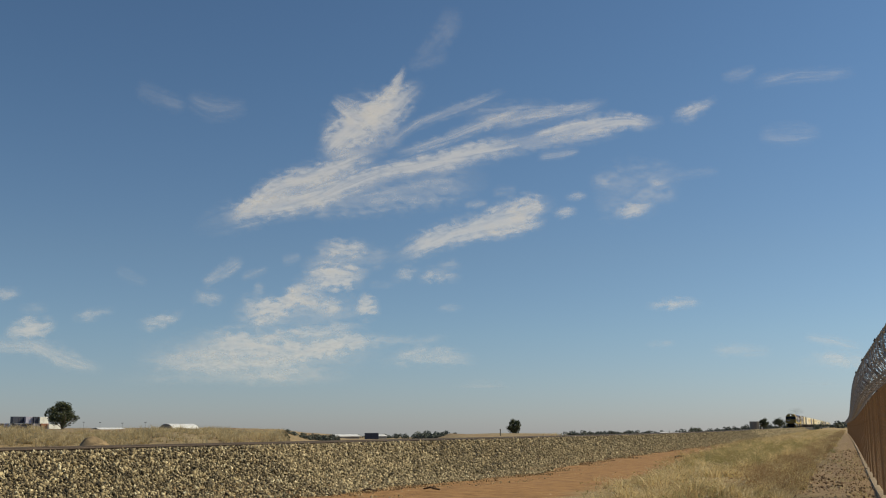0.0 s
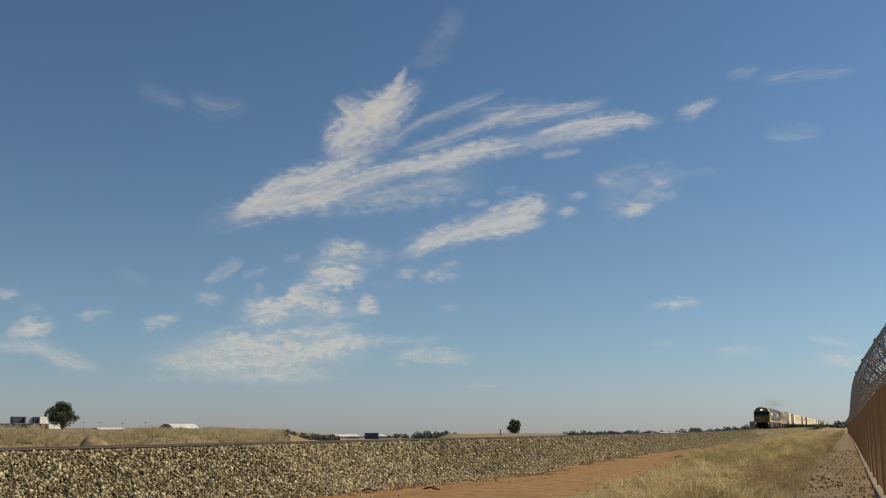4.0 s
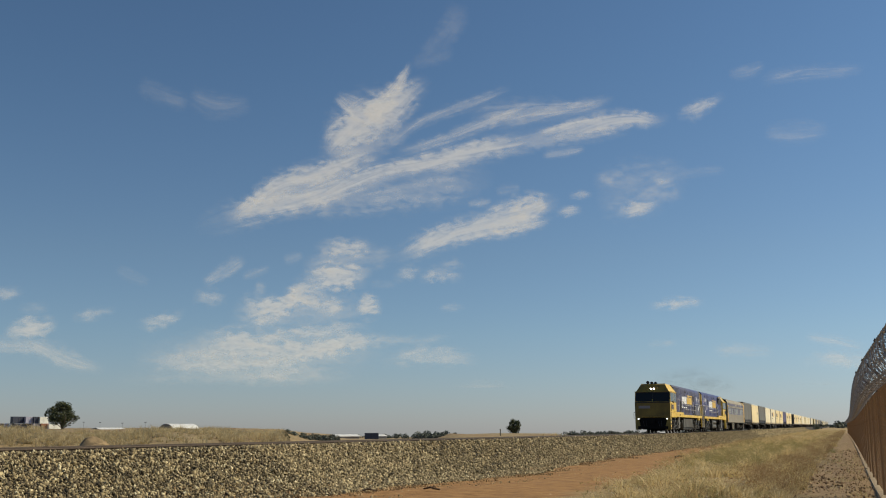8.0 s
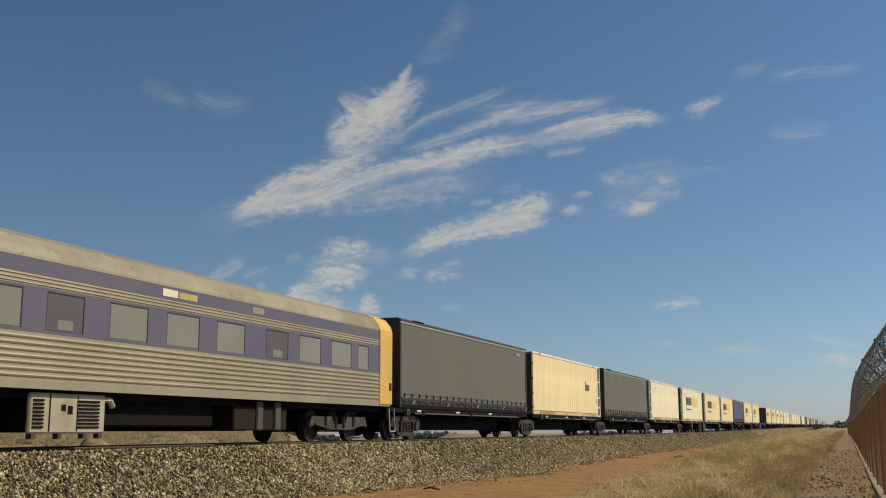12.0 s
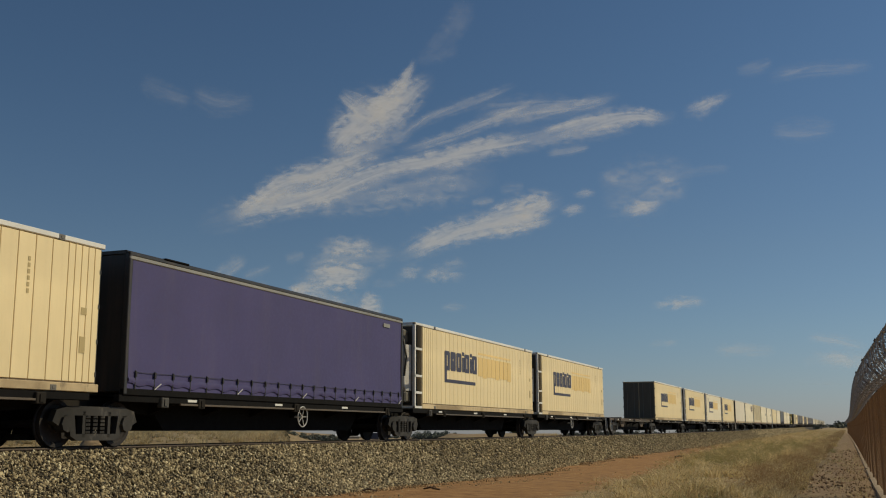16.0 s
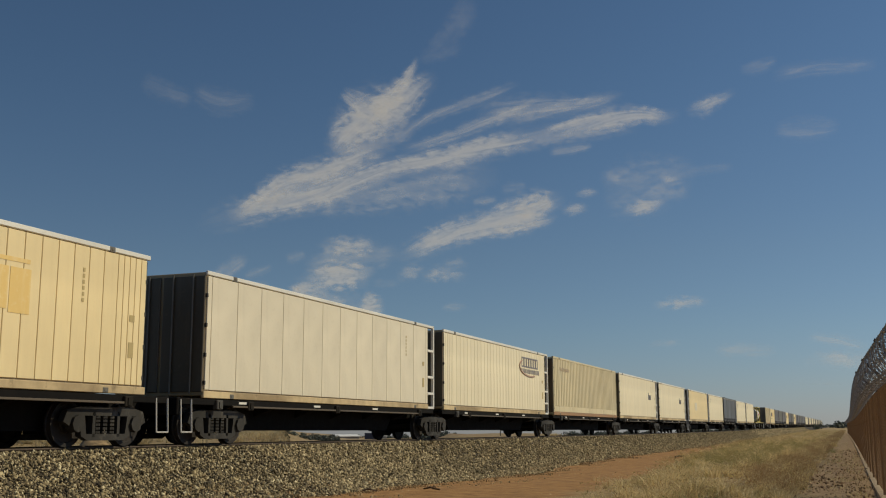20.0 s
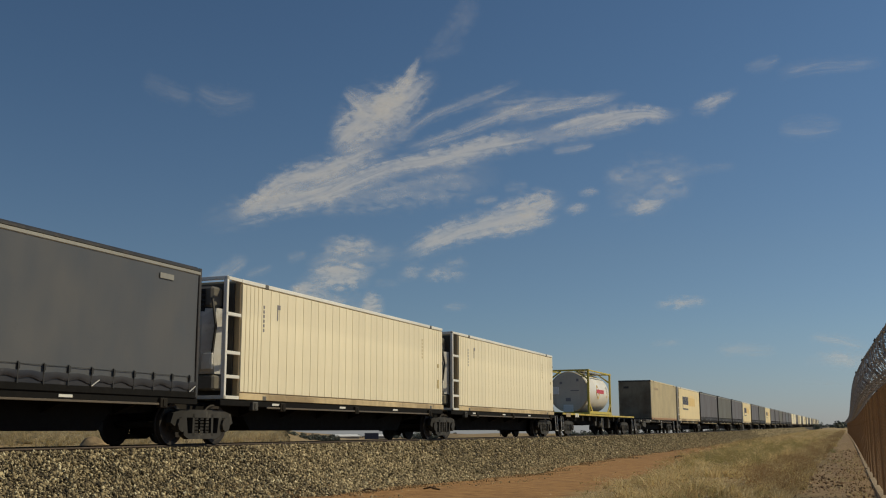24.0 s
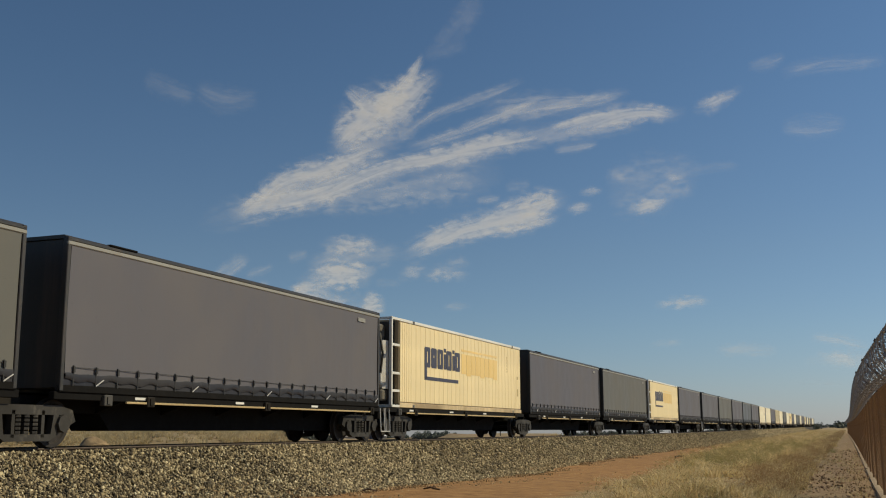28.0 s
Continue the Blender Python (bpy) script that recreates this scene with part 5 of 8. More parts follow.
                part("brake_hose", bent([(sx * 1.18, c + k + 0.5, 1.1), (sx * 1.22, c + k + 0.62, 0.75), (sx * 1.18, c + k + 0.55, 0.45)], 0.022), RUBBER, b)
            part("damper", bent([(sx * 1.2, c - 0.9, 0.55), (sx * 1.2, c + 0.9, 0.62)], 0.05, 6), BOGIE_GREY, b)
            if sx < 0:
                continue
            for k in (-2.4, -0.95, 0.95, 2.4):
                part("hanger", bent([(1.2, c + k, 1.02), (1.23, c + k + 0.06, 0.7), (1.16, c + k - 0.04, 0.26)], 0.03, 6), BOGIE_GREY, b)
                part("brake_block", slab(0.7, 0.86, c + k - 0.10, c + k + 0.10, 0.3, 0.66, 0.03), BOGIE, b)
            for k in (-1.4, 0.45):
                part("pull_rod", bent([(1.21, c + k, 0.36), (1.21, c + k + 0.95, 0.42)], 0.022, 5), BOGIE_GREY, b)
            part("air_pipe", bent([(1.17, c - 2.5, 1.0), (1.2, c - 1.2, 1.05), (1.2, c + 1.2, 1.05), (1.17, c + 2.5, 1.0)], 0.02, 5), BOGIE_GREY, b)
            part("sand_box", slab(1.0, 1.34, c - 2.75, c - 2.4, 0.78, 1.24, 0.03), BOGIE, b)
    return rolling(e, q, n)


BLANKED = painted("blanked_window", (0.085, 0.080, 0.092), amount=0.4, streaks=False)


def crew_coach(q):
    n = 23.7
    e = tagged(new("crew_coach"), "weathered stainless steel crew coach with violet-blue window bands", "railway coach", "coaches of the freight train")
    out = [(-1.45, 1.02), (1.45, 1.02), (1.45, 3.38), (1.40, 3.55), (1.22, 3.76), (0.9, 3.9), (0.45, 3.98), (-0.45, 3.98), (-0.9, 3.9), (-1.22, 3.76), (-1.40, 3.55), (-1.45, 3.38)]
    part("body", prism(bmesh.new(), out, 0.5, n - 0.25), STEEL, e, "stainless steel coach body")
    roof = [(1.462, 3.36), (1.455, 3.42), (1.41, 3.56), (1.23, 3.77), (0.91, 3.915), (0.45, 3.995), (-0.45, 3.995), (-0.91, 3.915), (-1.23, 3.77), (-1.41, 3.56), (-1.455, 3.42), (-1.462, 3.36)]
    part("roof", prism(bmesh.new(), roof, 0.45, n - 1.1), ROOF_GREY, e, "grimy grey arched roof")
    for i in range(8):
        y = 2.0 + i * 2.75
        part("roof_seam", prism(bmesh.new(), [(a * 1.001, b + 0.0015) for a, b in roof], y, y + 0.03), ROOF_GREY, e)
    part("upper_band", slab(1.445, 1.456, 0.9, n - 1.1, 3.08, 3.36), COACH_BLUE, e, "faded violet-blue upper band")
    part("window_band", slab(1.445, 1.456, 1.2, n - 1.1, 2.02, 2.86), COACH_BLUE, e, "faded violet-blue window band")
    for i in range(3):
        part("rib", rod(bmesh.new(), (1.448, 0.6, 2.90 + i * 0.07), (1.448, n - 0.3, 2.90 + i * 0.07), 0.022, 6), STEEL, e)
    for i in range(7):
        part("rib", rod(bmesh.new(), (1.442, 0.6, 1.24 + i * 0.115), (1.442, n - 0.3, 1.24 + i * 0.115), 0.040, 8), STEEL, e)
    part("skirt", slab(1.44, 1.46, 0.6, n - 0.3, 1.0, 1.16, 0.005), STEEL, e)
    part("end_panel", slab(1.43, 1.49, n - 1.15, n - 0.2, 1.05, 3.42, 0.02), COACH_YELLOW, e, "yellow end panel")
    part("end_panel", prism(bmesh.new(), [(a * 1.006, b + 0.008) for a, b in roof], n - 1.15, n - 0.2), COACH_YELLOW, e)
    part("front_door", slab(1.43, 1.50, 0.55, 1.15, 1.1, 3.1, 0.02), COACH_YELLOW, e, "yellow vestibule door")
    part("door_window", slab(1.49, 1.506, 0.68, 1.02, 2.2, 2.95, 0.01), WINDOW, e)
    part("end_wall", slab(-1.3, 1.3, 0.42, 0.52, 1.0, 3.8, 0.02), UNDER, e)
    part("gangway", slab(-0.55, 0.55, 0.1, 0.5, 1.0, 3.3, 0.06), RUBBER, e)
    part("gangway", slab(-0.55, 0.55, n - 0.3, n, 1.0, 3.3, 0.06), RUBBER, e)
    part("tail_box", slab(1.46, 1.52, n - 0.45, n - 0.3, 1.5, 1.75, 0.02), RUBBER, e)
    for y, w, pale in ((2.3, 0.9, 1), (3.7, 0.9, 1), (5.95, 1.1, 1), (7.7, 1.0, 0), (9.5, 1.2, 1), (11.4, 1.2, 1), (13.35, 1.2, 1), (15.6, 1.1, 0), (17.35, 1.2, 1), (19.25, 1.25, 1), (21.0, 0.7, 1)):
        win = part("window", slab(1.448, 1.462, y, y + w, 2.08, 2.78, 0.01), WINDOW_PALE if pale else BLANKED, e, "window with a pale drawn blind" if pale else "blanked window")
        if not pale:
            part("patch", slab(1.46, 1.466, y + w * 0.3, y + w * 0.72, 2.12, 2.3), WINDOW_PALE, win)
        part("window_edge", box(slab(1.455, 1.468, y + w, y + w + 0.025, 2.08, 2.80), 1.455, 1.468, y, y + w, 2.78, 2.805), RUBBER, win)
    for y in (11.2, 14.9):
        part("sign_block", slab(1.456, 1.462, y, y + 0.55, 3.14, 3.3), PALE if y < 12 else STEEL, e)
    part("sign_block", slab(1.456, 1.462, 11.8, 12.5, 3.14, 3.28), PLACARD, e)
    part("generator", slab(0.4, 1.2, 7.68, 9.62, 0.22, 1.0, 0.03), UNDER, e)
    gen = part("generator_cover", slab(1.2, 1.3, 7.6, 9.7, 0.2, 0.95, 0.03), GEN_METAL, e, "dulled bare metal generator cover with louvres")
    for y0, y1, z0, z1 in ((8.42, 8.55, 0.62, 0.74), (8.6, 8.74, 0.56, 0.72), (8.1, 8.14, 0.24, 0.92), (8.86, 8.89, 0.24, 0.92)):
        part("slot", slab(1.298, 1.304, y0, y1, z0, z1), UNDER, gen)
    for y in (7.7, 8.4, 9.1, 9.55):
        part("mount", slab(1.15, 1.28, y, y + 0.1, 0.1, 0.24), BOGIE_GREY, gen)
    part("duct", bent([(1.22, 9.6, 0.86), (1.27, 9.85, 0.86), (1.27, 9.95, 0.72)], 0.06, 6), GEN_METAL, gen)
    for k in range(8):
        part("louvre", slab(1.3, 1.325, 8.9, 9.5, 0.3 + k * 0.07, 0.34 + k * 0.07), UNDER, gen)
        part("louvre", slab(1.3, 1.325, 7.68, 7.95, 0.3 + k * 0.07, 0.34 + k * 0.07), UNDER, gen)
    for x0, x1, y0, y1, z0, z1, m in ((0.4, 1.2, 14.6, 17.2, 0.25, 1.0, BOGIE), (-1.2, -0.2, 7.0, 17.5, 0.24, 1.0, UNDER), (0.2, 1.0, 9.9, 14.0, 0.34, 1.0, UNDER), (1.0, 1.26, 15.6, 15.9, 0.25, 0.98, TANK_GREY), (1.0, 1.26, 16.5, 16.8, 0.25, 0.98, TANK_GREY)):
        part("equipment_box", slab(x0, x1, y0, y1, z0, z1, 0.03), m, e)
    part("underframe", slab(-1.2, 1.2, 0.5, n - 0.4, 0.85, 1.02), UNDER, e)
    for y in (3.2, n - 3.2):
        b = part("bogie", box(slab(-0.9, 0.9, y - 0.25, y + 0.25, 0.55, 0.93, 0.04), -0.66, 0.66, y - 1.05, y + 1.05, 0.28, 0.72), BOGIE, e)
        b.location.z = -LIFT
        for sx in (-1, 1):
            bm = bmesh.new()
            prism(bm, [(y - 1.9, 0.42), (y - 1.75, 0.72), (y - 0.5, 0.72), (y - 0.35, 0.5), (y + 0.35, 0.5), (y + 0.5, 0.72), (y + 1.75, 0.72), (y + 1.9, 0.42), (y + 1.3, 0.5), (y + 0.5, 0.32), (y - 0.5, 0.32), (y - 1.3, 0.5)], *sorted((sx * 1.0, sx * 1.12)), axis="x")
            part("side_frame", bm, BOGIE_GREY, b)
            for yy in (-1.25, 1.25):
                piece("wheel", "wheel", wheel_mesh(0.46), TYRE, b, sx * 0.76, y + yy, 0.46, 0 if sx > 0 else 180)
            part("brake_rod", bent([(sx * 1.14, y - 1.6, 0.5), (sx * 1.16, y - 0.6, 0.36), (sx * 1.16, y + 0.6, 0.36), (sx * 1.14, y + 1.6, 0.5)], 0.025, 5), BOGIE_GREY, b)
            for yy in (-0.25, 0.25, -0.9, 0.9):
                bm = rod(bmesh.new(), (sx * 1.08, y + yy, 0.34), (sx * 1.08, y + yy, 0.72), 0.09, 10)
                part("spring", bm, BOGIE, b)
    for y in (0.9, 1.3):
        step_iron(e, y)
    for y, f in ((0.4, -1), (n - 0.3, 1)):
        coupler(e, y, f)
    return rolling(e, q, n)


locomotive(341.35, False, BLUE_FADED, "faded blue and yellow diesel locomotive with lit headlights", False)
locomotive(363.75, True, BLUE, "deep blue and yellow diesel locomotive with white stars", True)
crew_coach(386.8)


# ---- the ground ----
def polar(bearing, dist):
    """A place by its bearing, in degrees west of north, and its distance from the tripod."""
    return -math.sin(radians(bearing)) * dist, math.cos(radians(bearing)) * dist


def ground_z(x, y):
    dist = math.hypot(x, y)
    bearing = math.degrees(math.atan2(-x, y))
    z = rise(y) / (1 + ((x + 15) / 80) ** 2)
    if x < -17:
        n = noise.noise((x * 0.08, y * 0.08, 0.3))
        bank = smooth(46, 64, dist) * smooth(29.0, 29.7, bearing) * (1 - smooth(70, 85, bearing))
        hump = 0.30 * smooth(40.8, 42.2, bearing) + 0.26 * smooth(31.2, 33.0, bearing) * (1 - smooth(36.4, 38.0, bearing))
        z += bank * (1.02 + hump + 0.34 * n + 0.12 * noise.noise((x * 0.4, y * 0.4, 2.0)) + 0.0037 * max(0.0, dist - 66))
        z -= 0.0056 * max(0.0, dist - 90) * smooth(5.0, 9.0, bearing) * (1 - smooth(27.0, 30.0, bearing))
        z += 1.0 * smooth(112, 128, dist) * (1 - smooth(150, 200, dist)) * smooth(13.5, 15, bearing) * (1 - smooth(20.5, 22, bearing)) * (1.2 + 0.7 * n)
        z -= 0.5 * smooth(-17, -22, x) * (1 - bank) * (1 - smooth(90, 140, dist))
    if x > -12 and y < 150:
        z += 0.05 * noise.noise((x * 0.7, y * 0.35, 1.7)) + 0.015 * noise.noise((x * 1.1, y * 0.7, 4.0))
        z += 0.10 * smooth(-6.5, -4.5, x) * (1 - smooth(-2.0, -1.0, x))
    return z


def ground_material():
    n = Nodes("dry_ground")
    at = n.coords()
    sep = n.put("SeparateXYZ")
    n.link(at, sep.inputs[0])
    wob = n.noise(at, 0.35, 5.0, 0.6)
    x = n.calc("ADD", sep.outputs[0], n.calc("MULTIPLY", n.calc("SUBTRACT", wob, 0.5), 2.4))
    edge = n.calc("ADD", x, n.calc("MULTIPLY", n.calc("SUBTRACT", sep.outputs[1], 23.0), 0.05))
    fine = n.noise(at, 7.0, 8.0, 0.7)
    clods = n.noise(at, 2.2, 6.0, 0.65)
    red = n.ramp(clods, [(0.28, (0.175, 0.09, 0.029)), (0.5, (0.325, 0.168, 0.050)), (0.66, (0.41, 0.225, 0.073)), (0.8, (0.48, 0.32, 0.14))])
    straw = n.ramp(fine, [(0.3, (0.17, 0.11, 0.045)), (0.5, (0.34, 0.24, 0.105)), (0.72, (0.52, 0.39, 0.19))])
    bare = n.ramp(fine, [(0.32, (0.22, 0.135, 0.062)), (0.5, (0.40, 0.265, 0.128)), (0.7, (0.56, 0.39, 0.20))])
    is_grass = n.ramp(n.calc("ADD", n.calc("MULTIPLY", edge, 0.1), 1.1), [(0.46, 0.0), (0.54, 1.0)])
    is_bare = n.ramp(n.calc("ADD", n.calc("MULTIPLY", x, 0.1), 0.6), [(0.46, 0.0), (0.5, 1.0)])
    c = n.mix(is_grass, red, straw)
    c = n.mix(is_bare, c, bare)
    far_side = n.ramp(n.calc("ADD", n.calc("MULTIPLY", sep.outputs[0], -0.02), 0.0), [(0.34, 0.0), (0.42, 1.0)])
    patch = n.noise(at, 0.05, 4.0)
    plain_far = n.mix(n.ramp(patch, [(0.52, 0.0), (0.66, 0.8)]), n.mix(n.ramp(clods, [(0.4, 0.0), (0.6, 1.0)]), (0.24, 0.175, 0.085), (0.35, 0.26, 0.13)), (0.25, 0.13, 0.06))
    c = n.mix(far_side, c, plain_far)
    n.base(c)
    n.set(Roughness=0.95)
    h = n.mix(0.5, fine, clods)
    n.bump(h, 0.8, 0.08)
    return n.m


xs = np.unique(np.concatenate([np.arange(-14, 3.01, 0.35), np.arange(-100, -14, 2.0), -100 - np.geomspace(4, 3600, 40), 3 + np.geomspace(1, 1500, 18)]))
ys = np.unique(np.concatenate([np.arange(8, 70, 0.6), np.arange(70, 200, 2.5), 200 + np.geomspace(4, 4000, 40), 8 - np.geomspace(1, 700, 20)]))
verts = [(x, y, ground_z(x, y)) for y in ys for x in xs]
nx, ny = len(xs), len(ys)
idx = np.arange(nx * ny).reshape(ny, nx)
faces = np.stack([idx[:-1, :-1], idx[:-1, 1:], idx[1:, 1:], idx[1:, :-1]], -1).reshape(-1, 4)
joined("ground", verts, faces, ground_material(), "dry plain of red dirt and straw-coloured grass", "ground", "structure", True)


# ---- the railway ----
BALLAST = plain("ballast_bed", (0.035, 0.028, 0.019), 0.95, 0.0, 30.0, 0.5)
STONE = islands("ballast_stone", [(0.0, (0.024, 0.018, 0.010)), (0.34, (0.104, 0.079, 0.041)), (0.70, (0.311, 0.243, 0.128)), (0.93, (0.537, 0.444, 0.256)), (1.0, (0.800, 0.710, 0.451))], 0.9)
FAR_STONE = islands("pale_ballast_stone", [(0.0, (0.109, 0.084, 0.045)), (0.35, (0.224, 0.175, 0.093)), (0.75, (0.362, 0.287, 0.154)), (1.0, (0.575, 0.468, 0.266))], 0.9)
RAIL = plain("rusty_rail", (0.062, 0.036, 0.022), 0.8, 0.1)
RAIL_HEAD = plain("worn_rail_head", (0.066, 0.044, 0.028), 0.65, 0.2)
CONCRETE = plain("sleeper_concrete", (0.30, 0.26, 0.21), 0.9, 0.0, 8.0)
STEPS = np.concatenate([np.arange(-600, 0, 40), np.arange(0, 160, 5), np.arange(160, 1400, 20)])
track = tagged(new("railway_track"), "single railway track on a raised bed of broken stone", "railway track", kind="structure")


def along(profile, mat, name, dx=0.0, dz=0.0, closed=True):
    vs, fs = [], []
    m = len(profile)
    for i, s in enumerate(STEPS):
        p = on_track(float(s), dz)
        vs += [(p.x + dx + a, p.y, p.z + b) for a, b in profile]
        if i:
            for k in range(m if closed else m - 1):
                a, b = (i - 1) * m + k, (i - 1) * m + (k + 1) % m
                fs.append((a, b, b + m, a + m))
    ob = joined(name, vs, fs, mat, parent=track)
    return ob


along([(-3.0, -1.9), (-2.55, -1.35), (-1.35, -0.2), (-1.2, -0.14), (1.2, -0.14), (1.32, -0.19), (2.2, -0.68), (3.0, -1.03), (3.8, -1.23), (4.6, -1.55)], BALLAST, "ballast_bed", closed=False)
for x in (-0.7525, 0.7525):
    along([(-0.075, -0.17), (0.075, -0.17), (0.06, -0.15), (0.012, -0.135), (0.012, -0.045), (-0.012, -0.045), (-0.012, -0.135), (-0.06, -0.15)], RAIL, "rail", x)
    along([(-0.035, -0.045), (-0.035, -0.008), (-0.025, 0.0), (0.025, 0.0), (0.035, -0.008), (0.035, -0.045)], RAIL_HEAD, "rail_head", x)
for i in range(190):
    p = on_track(8 + i * 0.66)
    o = piece("sleeper", "sleeper", lambda: slab(-1.25, 1.25, -0.11, 0.11, -0.40, -0.175, 0.02), CONCRETE, track)
    o.matrix_basis = Matrix.Translation(p)


def lumps(name, n, place, sizes, mat, label, category, kind, corners, seed, parent=None):
    """Many broken stones in one mesh: place(u, v) gives the surface point."""
    r = np.random.RandomState(seed)
    if corners == 12:
        g = (1 + 5 ** 0.5) / 2
        base = np.array([(-1, g, 0), (1, g, 0), (-1, -g, 0), (1, -g, 0), (0, -1, g), (0, 1, g), (0, -1, -g), (0, 1, -g), (g, 0, -1), (g, 0, 1), (-g, 0, -1), (-g, 0, 1)]) / 1.9
        tri = np.array([(0, 11, 5), (0, 5, 1), (0, 1, 7), (0, 7, 10), (0, 10, 11), (1, 5, 9), (5, 11, 4), (11, 10, 2), (10, 7, 6), (7, 1, 8), (3, 9, 4), (3, 4, 2), (3, 2, 6), (3, 6, 8), (3, 8, 9), (4, 9, 5), (2, 4, 11), (6, 2, 10), (8, 6, 7), (9, 8, 1)])
    else:
        base = np.array([(1, 0, 0), (-1, 0, 0), (0, 1, 0), (0, -1, 0), (0, 0, 1), (0, 0, -1)], float)
        tri = np.array([(0, 2, 4), (2, 1, 4), (1, 3, 4), (3, 0, 4), (2, 0, 5), (1, 2, 5), (3, 1, 5), (0, 3, 5)])
    k = len(base)
    p = place(r.rand(n), r.rand(n))
    size = sizes[0] + (sizes[1] - sizes[0]) * r.rand(n) ** 1.6
    v = base[None] * (0.45 + 1.0 * r.rand(n, k, 1))
    v = v * (0.30 + 1.25 * r.rand(n, 1, 3))
    a = r.rand(n, 2) * 2 * np.pi
    ca, sa, cb, sb = np.cos(a[:, 0]), np.sin(a[:, 0]), np.cos(a[:, 1]), np.sin(a[:, 1])
    o = np.zeros(n)
    rot = np.stack([np.stack([ca, -sa, o], -1), np.stack([sa * cb, ca * cb, -sb], -1), np.stack([sa * sb, ca * sb, cb], -1)], 1)
    v = np.einsum("nij,nkj->nki", rot, v) * size[:, None, None] / 2 + p[:, None]
    f = tri[None] + (np.arange(n) * k)[:, None, None]
    return joined(name, v.reshape(-1, 3), f.reshape(-1, 3), mat, label, category, kind, parent=parent)


def foot(s):
    """How far the stones reach from the track's middle: they have slid out furthest a little way up the line."""
    return 3.55 + 1.3 * np.exp(-((s - 36) / 9) ** 2) + 0.16 * np.sin(s * 0.9) + 0.10 * np.sin(s * 2.3 + 1.0)


def bank_z(off):
    u = np.clip((off - 1.3) / 2.5, 0.0, 1.0)
    return -0.11 - 1.07 * (1 - (1 - u) ** 1.5)


def line_at(s):
    x = TRACK_X - 0.0068 * (((s - 115) ** 2 + 3600) ** 0.5 / 2 + (s - 115) / 2)
    z = 0.0042 * (((s - 85) ** 2 + 2500) ** 0.5 / 2 + (s - 85) / 2)
    return x, RAIL_Z + z


def on_slope(s0, s1):
    def place(u, v):
        s = s0 * (s1 / s0) ** u
        off = 0.85 + (foot(s) - 0.85) * v
        x, z = line_at(s)
        return np.stack([x + off, s, z + bank_z(off) + 0.03 * np.sin(u * 91733.0 + v * 5171.0)], -1)
    return place


lumps("ballast_stone", 82000, on_slope(11, 33), (0.03, 0.095), STONE, "grey-brown broken ballast stones on the bank", "ballast", "stuff", 6, 11)
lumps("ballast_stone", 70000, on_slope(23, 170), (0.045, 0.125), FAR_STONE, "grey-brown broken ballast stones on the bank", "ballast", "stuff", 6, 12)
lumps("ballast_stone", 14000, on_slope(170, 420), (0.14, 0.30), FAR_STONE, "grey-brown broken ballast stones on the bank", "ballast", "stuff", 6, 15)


def toe(u, v):
    s = 14 * (110 / 14) ** u
    x, z = line_at(s)
    off = foot(s) - 0.25 + 1.9 * v ** 3.2
    return np.stack([x + off, s, z - 1.18 + 0 * v], -1)


lumps("scattered_stone", 7000, toe, (0.015, 0.065), FAR_STONE, "loose stones scattered on the red dirt", "stones", "stuff", 6, 13)


DUSTY = islands("dusty_stone", [(0.0, (0.12, 0.07, 0.028)), (0.5, (0.28, 0.165, 0.068)), (1.0, (0.46, 0.32, 0.16))], 0.95)


def dusty_foot(u, v):
    s = 15 * (150 / 15) ** u
    x, z = line_at(s)
    off = foot(s) - 0.9 + 1.5 * v
    return np.stack([x + off, s, z + bank_z(off) + 0.012 * np.sin(u * 71733.0 + v * 3171.0)], -1)


lumps("dusty_stone", 15000, dusty_foot, (0.025, 0.095), DUSTY, "stones at the foot of the bank, red with dust", "stones", "stuff", 6, 16)


def path_clods(u, v):
    s = 18 * (80 / 18) ** u
    x = -1.5 + 2.0 * v
    return np.stack([x, s, 0.02 + 0.0042 * (((s - 85) ** 2 + 2500) ** 0.5 / 2 + (s - 85) / 2)], -1)


CLOD = islands("earth_clod", [(0.0, (0.14, 0.085, 0.045)), (0.5, (0.34, 0.22, 0.115)), (1.0, (0.52, 0.36, 0.20))], 0.95)
lumps("earth_clod", 2000, path_clods, (0.015, 0.10), CLOD, "brown clods of earth on the bare path", "earth", "stuff", 6, 14)


